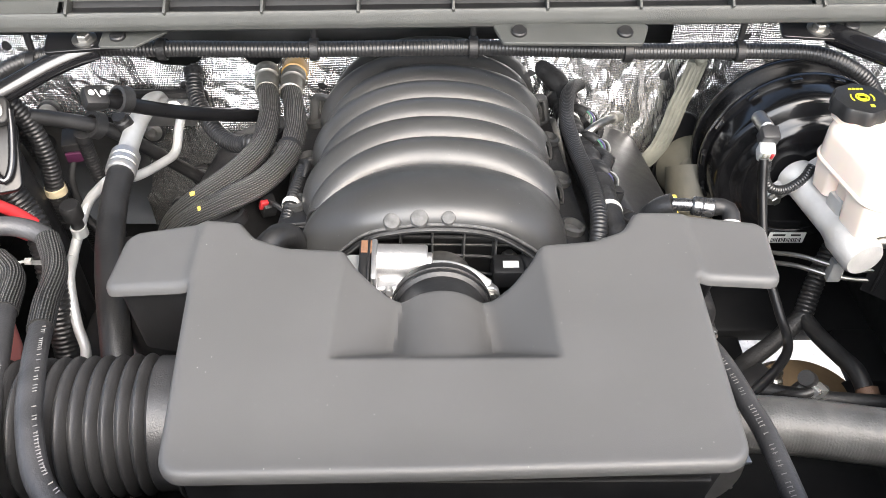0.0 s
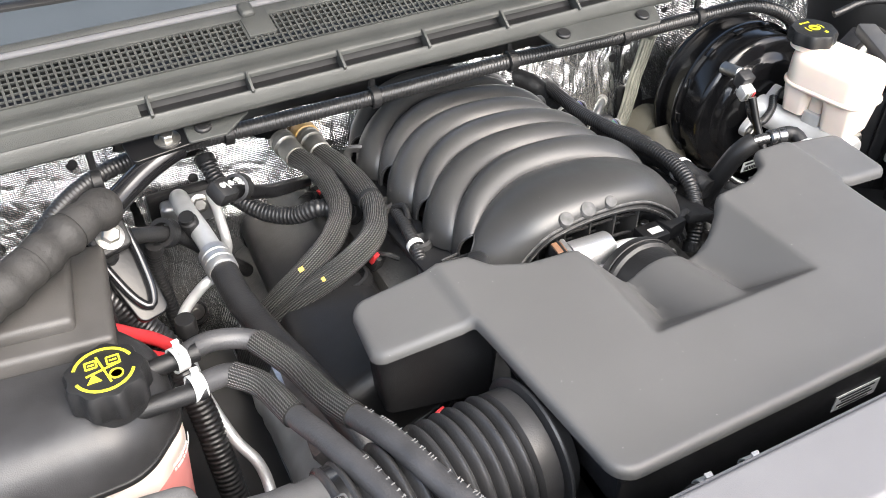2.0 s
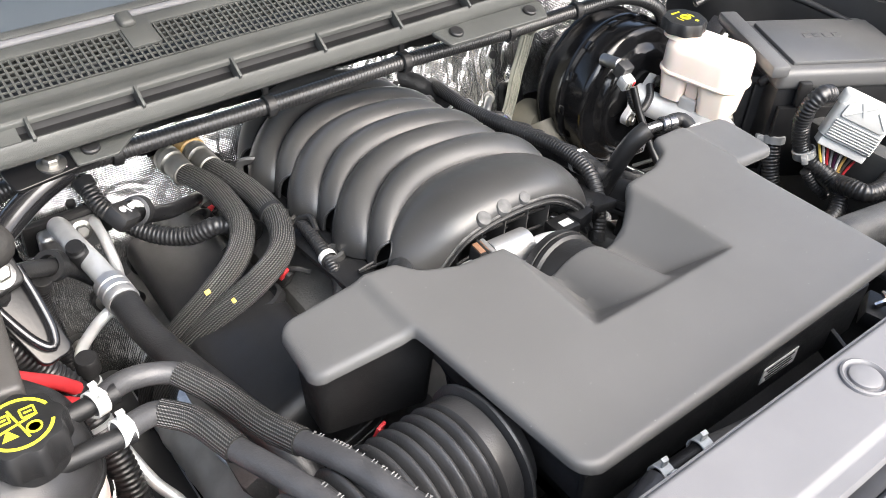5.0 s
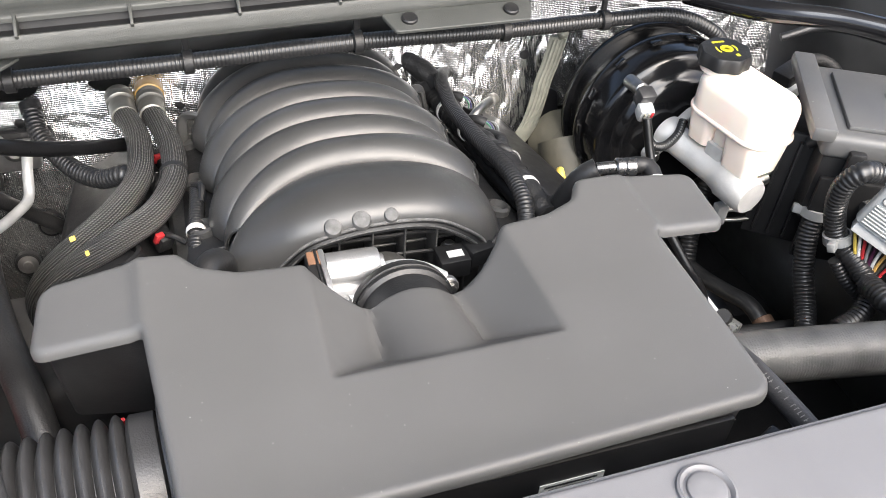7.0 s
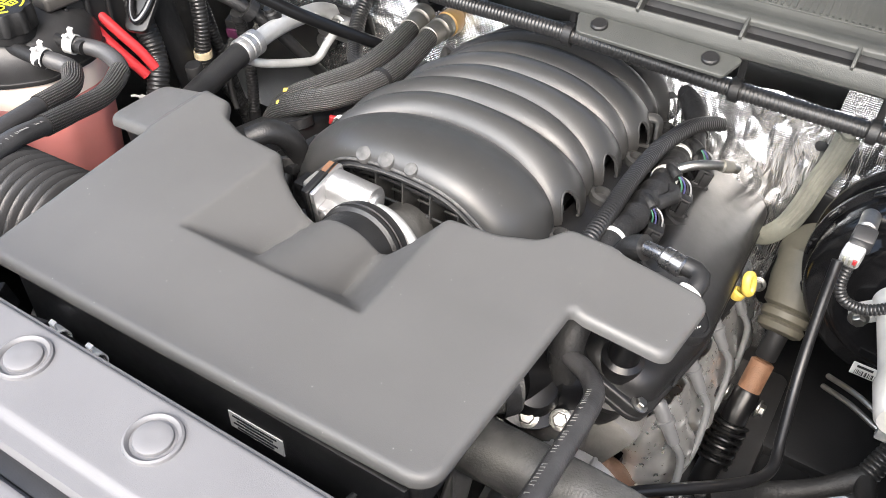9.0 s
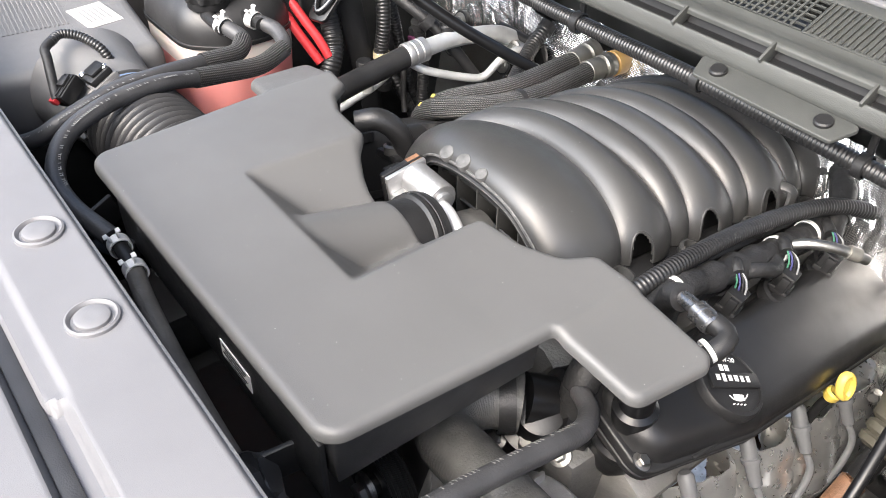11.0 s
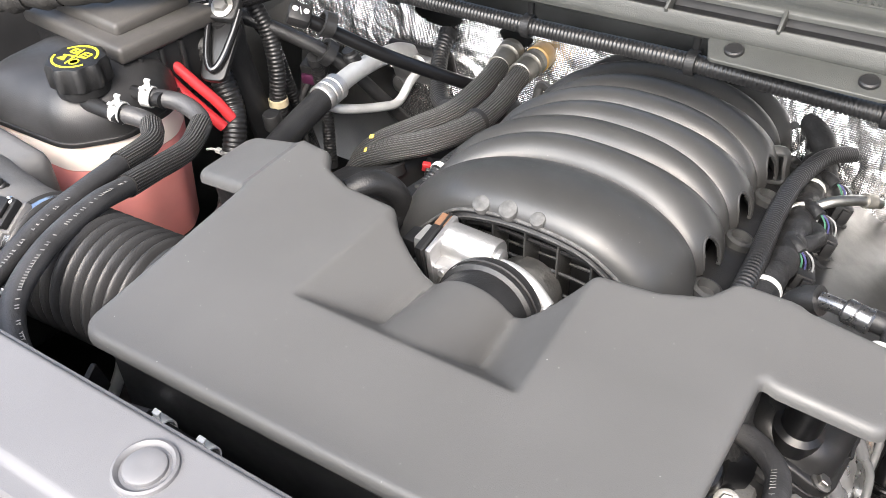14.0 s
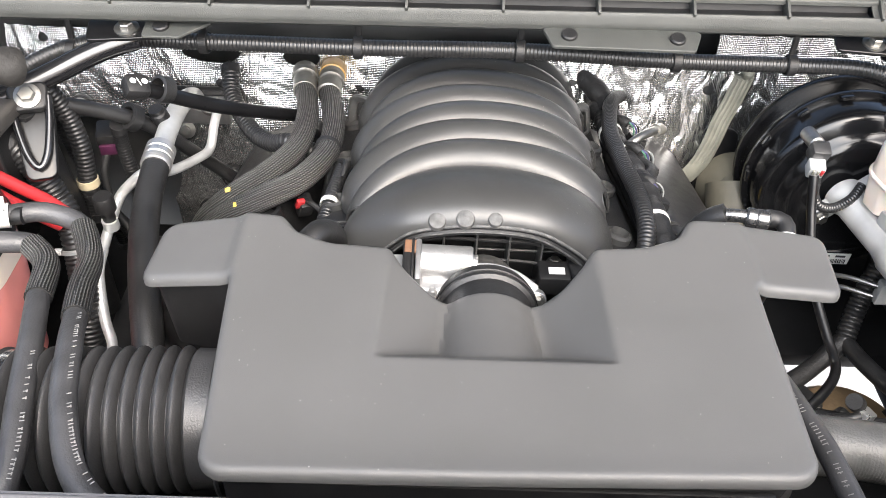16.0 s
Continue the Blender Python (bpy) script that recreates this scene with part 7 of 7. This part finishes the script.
def control_plug():
    th = thing("control_module_plug", (0.625, 0.14, 0.83), "large grey multi pin connector with coloured wires", "connector")
    PALE = mat("pale_grey_plastic", (0.43, 0.435, 0.42), 0.45, grain=0.2, vary=0.08)
    m = Matrix.Translation((0.626, 0.146, 0.893)) @ pose(0, 0, 0, -12, 18, -52)
    part("housing", prism(rounded([(-0.042, -0.018), (0.042, -0.018), (0.042, 0.018), (-0.042, 0.018)], 0.012), -0.026, 0.030, m, 0.006), PALE, th)
    part("lever", prism(rounded([(-0.045, -0.012), (0.045, -0.012), (0.045, 0.014), (-0.045, 0.014)], 0.010), 0.026, 0.048, m @ pose(0, 0.004, 0, 8), 0.006), PALE, th, "pale grey locking lever")
    for k in range(9):
        part("fin", box((0.0016, 0.005, 0.010), m @ pose(-0.036 + 0.009 * k, -0.011, 0.038, 8), 0.0006), PALE, th)
    for k in range(7):
        part("ridge", box((0.074, 0.004, 0.0018), m @ pose(0, -0.019, 0.004 - 0.0042 * k), 0.0006), PALE, th)
    part("cover_plate", prism(rounded([(-0.036, 0.010), (0.030, 0.010), (0.036, 0.016), (0.010, 0.044), (-0.014, 0.046), (-0.034, 0.030)], 0.004), -0.0022, 0.0022, m @ pose(0, -0.0195, 0, 90), 0.001), PALE, th)
    for a, b in (((-0.030, 0.014), (0.004, 0.042)), ((0.010, 0.036), (0.030, 0.018)), ((-0.018, 0.040), (-0.006, 0.022))):
        part("moulded_web", sweep([m @ Vector((a[0], -0.022, a[1])), m @ Vector((b[0], -0.022, b[1]))], 0.0012, 6, 0.01), PALE, th)
    part("comb", box((0.076, 0.026, 0.014), m @ pose(0, 0, -0.034), 0.002), WHITE, th)
    cols = (YELLOW, WHITE, RED, GREYPL, PURPLE, WHITE, AMBER, STEEL, RED)
    for k, mt in enumerate(cols):
        x = -0.032 + 0.008 * k
        a = m @ Vector((x, 0, -0.040))
        b = m @ Vector((x * 0.6 + 0.01, 0.002, -0.068))
        c = m @ Vector((0.03 + x * 0.2, 0.0, -0.098))
        part("wire", sweep([a, b, c], 0.0021, 8, 0.005), mt, th)


control_plug()


def loop(pts, r, label, clamp=None):
    th = thing("wiring_conduit", pts[-1], label, "wiring harness", "module harness loops")
    part("conduit", sweep(pts, r, 16, ribs=(0.0055, 0.0017)), CONDUIT, th)
    if clamp:
        p, d = clamp
        m = axis_to(p, d)
        part("clamp", lathe([(r + 0.001, -0.007), (r + 0.004, -0.006), (r + 0.004, 0.006), (r + 0.001, 0.007)], m, 24), GREYPL, th, "grey plastic retainer")
        part("clamp_ear", box((0.014, 0.010, 0.012), m @ pose(-r - 0.008, 0, 0), 0.002), GREYPL, th)


loop([(0.602, 0.188, 0.938), (0.582, 0.190, 0.940), (0.572, 0.198, 0.918), (0.577, 0.200, 0.880), (0.590, 0.188, 0.838), (0.606, 0.150, 0.815), (0.604, 0.122, 0.800), (0.580, 0.105, 0.785), (0.55, 0.10, 0.775)], 0.0135, "black corrugated conduit looping from the module plug", ((0.5885, 0.188, 0.840), (0.25, -0.35, -1)))
loop([(0.598, 0.125, 0.815), (0.588, 0.102, 0.825), (0.590, 0.078, 0.828), (0.618, 0.071, 0.830), (0.660, 0.080, 0.833), (0.697, 0.091, 0.835), (0.728, 0.104, 0.845), (0.765, 0.125, 0.845), (0.80, 0.16, 0.82)], 0.0145, "thick corrugated conduit leading to the fender")
loop([(0.62, 0.262, 0.845), (0.611, 0.255, 0.825), (0.604, 0.244, 0.79), (0.600, 0.225, 0.75), (0.592, 0.19, 0.715), (0.57, 0.15, 0.70)], 0.0145, "taped corrugated conduit with grey retainer", ((0.6105, 0.254, 0.824), (-0.15, -0.2, -1)))
loop([(0.585, 0.175, 0.815), (0.60, 0.16, 0.79), (0.618, 0.145, 0.772)], 0.0085, "short conduit branch below the retainer")

# connector behind the reservoir
rc = thing("wire_connector", (0.70, 0.47, 0.88), "grey and white sensor connector behind the reservoir", "connector")
part("shell", box((0.06, 0.03, 0.025), pose(0.690, 0.462, 0.905, 0, -10, 20), 0.004), BLACK, rc)
part("plug", box((0.05, 0.03, 0.02), pose(0.685, 0.452, 0.888, 0, -10, 20), 0.003), WHITE, rc)
part("lead", sweep([(0.715, 0.475, 0.908), (0.745, 0.48, 0.91), (0.775, 0.47, 0.895), (0.79, 0.45, 0.86)], 0.009, 12), TAPE, rc)
hose("cable", [(0.70, 0.52, 0.93), (0.76, 0.50, 0.95), (0.82, 0.42, 0.955), (0.85, 0.30, 0.94)], 0.006, RUBBER, "thin black cable along the fender", "cable")
hose("wiring_conduit", [(0.60, 0.30, 0.905), (0.612, 0.285, 0.92), (0.632, 0.262, 0.915), (0.635, 0.245, 0.885), (0.622, 0.24, 0.86)], 0.008, RUBBER, "black cable loop beside the shield panel", "cable")

# vacuum and fuel pipes at the right
vp = thing("vacuum_pipe", (0.44, 0.3, 0.6), "black steel pipe running down past the booster", "pipe")
part("pipe", sweep([(0.418, 0.40, 0.905), (0.421, 0.375, 0.86), (0.428, 0.33, 0.80), (0.437, 0.27, 0.765), (0.440, 0.235, 0.755), (0.425, 0.20, 0.765), (0.39, 0.155, 0.785), (0.345, 0.11, 0.80), (0.32, 0.085, 0.805)], 0.0060, 14, 0.006), GLOSS, vp)
bl = thing("brake_lines", (0.53, 0.33, 0.77), "pair of plated brake lines held in a grey clip", "brake lines")
for dz in (0.0, -0.018):
    part("line", sweep([(0.46, 0.40, 0.745 + dz), (0.49, 0.36, 0.775 + dz), (0.53, 0.333, 0.782 + dz), (0.58, 0.325, 0.785 + dz), (0.62, 0.33, 0.82 + dz)], 0.0032, 10, 0.006), STEEL, bl)
part("clip", box((0.018, 0.014, 0.034), pose(0.528, 0.334, 0.775), 0.002), GREYPL, bl)
part("port_line", sweep([(0.555, 0.315, 0.845), (0.575, 0.318, 0.85), (0.60, 0.325, 0.848), (0.612, 0.33, 0.83)], 0.0032, 10, 0.005), STEEL, bl)


def strut_tower():
    th = thing("strut_tower", (0.55, 0.32, 0.5), "tan strut tower top with a plated stud and nut", "strut tower")
    m = axis_to((0.556, 0.296, 0.512), (0.03, -0.08, 1))
    part("dome", lathe([(0.10, -0.05), (0.098, 0.0), (0.085, 0.018), (0.05, 0.028), (0, 0.03)], m, 48), RUSTTAN, th)
    ms = axis_to((0.503, 0.322, 0.552), (0.03, -0.08, 1))
    part("nut", lathe([(0.016, 0), (0.016, 0.004), (0.012, 0.006), (0.012, 0.016), (0.007, 0.018), (0.007, 0.032), (0.004, 0.036), (0, 0.036)], ms, 6), STEEL, th)
    part("nut", lathe([(0.010, 0), (0.010, 0.006), (0.007, 0.010), (0, 0.012)], axis_to((0.575, 0.255, 0.562), (0.03, -0.08, 1)), 6), BROWN, th)
    part("sensor", lathe([(0.011, 0), (0.013, 0.004), (0.013, 0.024), (0.009, 0.028), (0.008, 0.07)], axis_to((0.505, 0.275, 0.605), (0.5, -0.4, -0.3)), 24), RUBBER, th)


strut_tower()
ps = thing("pressure_switch", (0.45, 0.16, 0.72), "black switch with a bright metal plug on a stem", "sensor")
part("head", lathe([(0.0, 0), (0.0095, 0.0), (0.0105, 0.003), (0.0105, 0.018), (0.008, 0.021)], axis_to((0.450, 0.182, 0.742), (0.55, 0.35, -0.68)), 24), RUBBER, ps)
part("stem", sweep([(0.459, 0.188, 0.731), (0.480, 0.200, 0.705), (0.504, 0.213, 0.678)], 0.0062, 12), DOME, ps)
part("plug", box((0.022, 0.016, 0.014), pose(0.468, 0.178, 0.722, 0, 20, 25), 0.002), SHIELD, ps, "bright metal plug")
part("lead", sweep([(0.462, 0.176, 0.724), (0.448, 0.172, 0.722), (0.436, 0.180, 0.712), (0.432, 0.192, 0.690)], 0.006, 12), RUBBER, ps)


def y_harness():
    th = thing("taped_harness", (0.545, 0.38, 0.6), "forked black taped harness near the strut tower", "wiring harness")
    j = (0.544, 0.383, 0.632)
    part("branch", sweep([(0.60, 0.46, 0.74), (0.575, 0.435, 0.70), (0.558, 0.41, 0.662), j], 0.0145, 14, ribs=(0.0065, 0.0018)), CONDUIT, th)
    part("branch", sweep([j, (0.515, 0.365, 0.612), (0.485, 0.345, 0.602), (0.455, 0.325, 0.598), (0.43, 0.30, 0.60)], 0.0135, 14, wobble=0.12), TAPE, th)
    part("branch", sweep([j, (0.552, 0.345, 0.635), (0.562, 0.30, 0.645), (0.571, 0.258, 0.655), (0.575, 0.22, 0.64), (0.575, 0.20, 0.60)], 0.012, 14), RUBBER, th)
    part("seal", lathe([(0.013, 0), (0.0145, 0.001), (0.0145, 0.012), (0.013, 0.013)], axis_to((0.575, 0.235, 0.652), (0.1, -1, -0.4)), 24), BROWN, th)


y_harness()
lh = thing("lower_harness", (0.45, 0.2, 0.62), "bundle of black corrugated conduits along the frame rail", "wiring harness")
part("conduit", sweep([(0.36, 0.22, 0.66), (0.42, 0.195, 0.665), (0.50, 0.175, 0.67), (0.58, 0.165, 0.675), (0.68, 0.14, 0.69)], 0.013, 14, ribs=(0.006, 0.0018)), CONDUIT, lh)
part("conduit", sweep([(0.38, 0.245, 0.65), (0.44, 0.225, 0.66), (0.50, 0.21, 0.665), (0.60, 0.20, 0.665)], 0.010, 14), TAPE, lh)
part("plug", box((0.05, 0.03, 0.03), pose(0.42, 0.235, 0.665, 0, 0, 30), 0.004), BLACK, lh)
for a, b in (((0.45, 0.1865, 0.667), (0.478, 0.1795, 0.6685)), ((0.545, 0.1685, 0.6725), (0.575, 0.1655, 0.6745))):
    part("tape_wrap", sweep([a, b], 0.0142, 16, 0.006, wobble=0.0), HOSE, lh, "grey cloth tape wrap")

# frame rail and inner liner
tagged(part("frame_rail", box((0.10, 1.1, 0.10), pose(0.385, 0.05, 0.47), 0.015), BODY), "black steel frame rail under the bay", "frame rail", kind="structure")
tagged(part("wheel_liner", box((0.03, 0.75, 0.42), pose(0.70, 0.30, 0.66, 0, -12, 0), 0.01), LINER), "black moulded wheel arch liner", "liner", kind="structure")

# ---- front accessories ----
def pulley():
    th = thing("belt_pulley", (0.20, 0.0, 0.72), "dark grooved belt pulley at the engine front", "pulley")
    m = axis_to((0.135, 0.012, 0.762), (0, -1, 0))
    prof = [(0.0, 0), (0.045, 0.0)]
    for k in range(6):
        prof += [(0.046, 0.004 * k + 0.001), (0.042, 0.004 * k + 0.003)]
    prof += [(0.046, 0.026), (0.034, 0.027), (0.030, 0.020), (0.012, 0.020), (0.012, 0.030), (0, 0.030)]
    part("wheel", lathe(prof, m, 48), RUBBER, th)
    part("hub_washer", lathe([(0.006, 0.028), (0.017, 0.028), (0.017, 0.031), (0.0, 0.031)], m, 28), STEEL, th)
    part("bolt", bolt(bmesh.new(), m @ pose(0, 0, 0.031), 0.0105), STEEL, th)
    bracket = part("bracket", prism(rounded([(-0.012, -0.055), (0.014, -0.05), (0.010, 0.030), (-0.004, 0.055), (-0.012, 0.050)], 0.006), -0.004, 0.004, pose(0.192, 0.022, 0.790, 78, 12, 30), 0.002), ALU, th, "pale cast tensioner bracket")
    part("rib", box((0.003, 0.010, 0.085), pose(0.190, 0.018, 0.790, -12, 0, 30), 0.001), ALU, bracket)


pulley()


def alternator():
    th = thing("alternator", (0.24, 0.05, 0.72), "cast aluminium alternator with finned body", "alternator")
    m = axis_to((0.27, 0.11, 0.745), (0.1, -1, 0.1))
    part("body", lathe([(0.0, 0), (0.058, 0.0), (0.064, 0.006), (0.064, 0.06), (0.058, 0.068), (0.02, 0.07)], m, 40), ALU, th)
    for k in range(10):
        a = 2 * math.pi * k / 10
        part("fin", box((0.004, 0.020, 0.05), m @ pose(0.062 * math.cos(a), 0.062 * math.sin(a), 0.035, 0, 0, math.degrees(a) + 90), 0.001), ALU, th)


alternator()
fs = thing("fan_shroud", (0, -0.17, 0.85), "black fan shroud with moulded ribs and hose clips", "fan shroud")
part("frame", box((1.10, 0.05, 0.02), pose(0, -0.165, 0.90), 0.004), DARK, fs)
for x in (-0.22, 0.16):
    part("rib", box((0.006, 0.09, 0.035), pose(x, -0.135, 0.905, 12, 0, 20 if x < 0 else -15), 0.002), BLACK, fs)
part("torn_flap", thicken(grid(lambda u, v: Vector((0.15 + 0.17 * u, -0.165 + 0.05 * v + 0.012 * noise.noise(Vector((u * 7, v * 3, 1))), 0.950 - 0.05 * v + 0.022 * noise.noise(Vector((u * 6, v * 4, 5))) + 0.012 * abs(noise.noise(Vector((u * 15, v * 8, 9)))))), 30, 12), 0.002), DOME, fs, "crumpled dark plastic seal flap")
part("lower_frame", box((0.9, 0.03, 0.16), pose(0, -0.150, 0.80), 0.004), DARK, fs)
for x0, y0 in ((-0.18, -0.118), (0.27, -0.10)):
    wc = thing("shroud_clip", (x0, y0, 0.89), "black plastic clip with small silver spring", "clip", "shroud clips")
    part("base", box((0.045, 0.03, 0.022), pose(x0, y0, 0.90, 10, 0, 25), 0.004), BLACK, wc)
    part("spring", sweep([(x0 - 0.01, y0, 0.915), (x0, y0 - 0.006, 0.922), (x0 + 0.012, y0 + 0.004, 0.918)], 0.003, 8, 0.003, flat=1.6), CHROME, wc)

# ---- left lower clutter ----
lw = thing("lower_pipe", (-0.40, 0.2, 0.68), "bright aluminium pipe bending down beside the tank", "pipe")
part("pipe", sweep([(-0.445, 0.10, 0.74), (-0.43, 0.05, 0.735), (-0.42, 0.02, 0.70), (-0.43, -0.02, 0.64)], 0.0075, 12), ALUPIPE, lw)
tagged(part("wheel_liner", box((0.03, 0.9, 0.42), pose(-0.72, 0.25, 0.66, 0, 12, 0), 0.01), LINER), "black moulded wheel arch liner", "liner", kind="structure")
tagged(part("frame_rail", box((0.14, 1.1, 0.10), pose(-0.44, 0.05, 0.55), 0.015), BODY), "black steel frame rail under the bay", "frame rail", kind="structure")
dm = thing("rubber_mount", (-0.43, 0.24, 0.6), "black rubber mount with a plated nut", "mount")
part("cup", lathe([(0.05, 0), (0.05, 0.03), (0.035, 0.045), (0.012, 0.05)], pose(-0.415, 0.165, 0.60), 32), RUBBER, dm)
part("nut", bolt(bmesh.new(), pose(-0.415, 0.165, 0.65), 0.012), STEEL, dm)
hs = thing("exhaust_shield", (-0.36, 0.3, 0.66), "crumpled silver exhaust heat shield below hoses", "heat shield")
part("shield", thicken(grid(lambda u, v: Vector((-0.35 - 0.03 * math.sin(math.pi * v) + 0.008 * noise.noise(Vector((u * 6, v * 6, 2))), 0.16 + 0.32 * u, 0.72 - 0.05 * u - 0.10 * v)), 24, 10), 0.002), ALUPIPE, hs)
rt = thing("red_tag", (-0.235, 0.05, 0.88), "red plastic tag below the resonator side chamber", "tag")
part("tag", box((0.012, 0.004, 0.05), pose(-0.262, 0.095, 0.868, 15, 0, 20), 0.001), RED, rt)
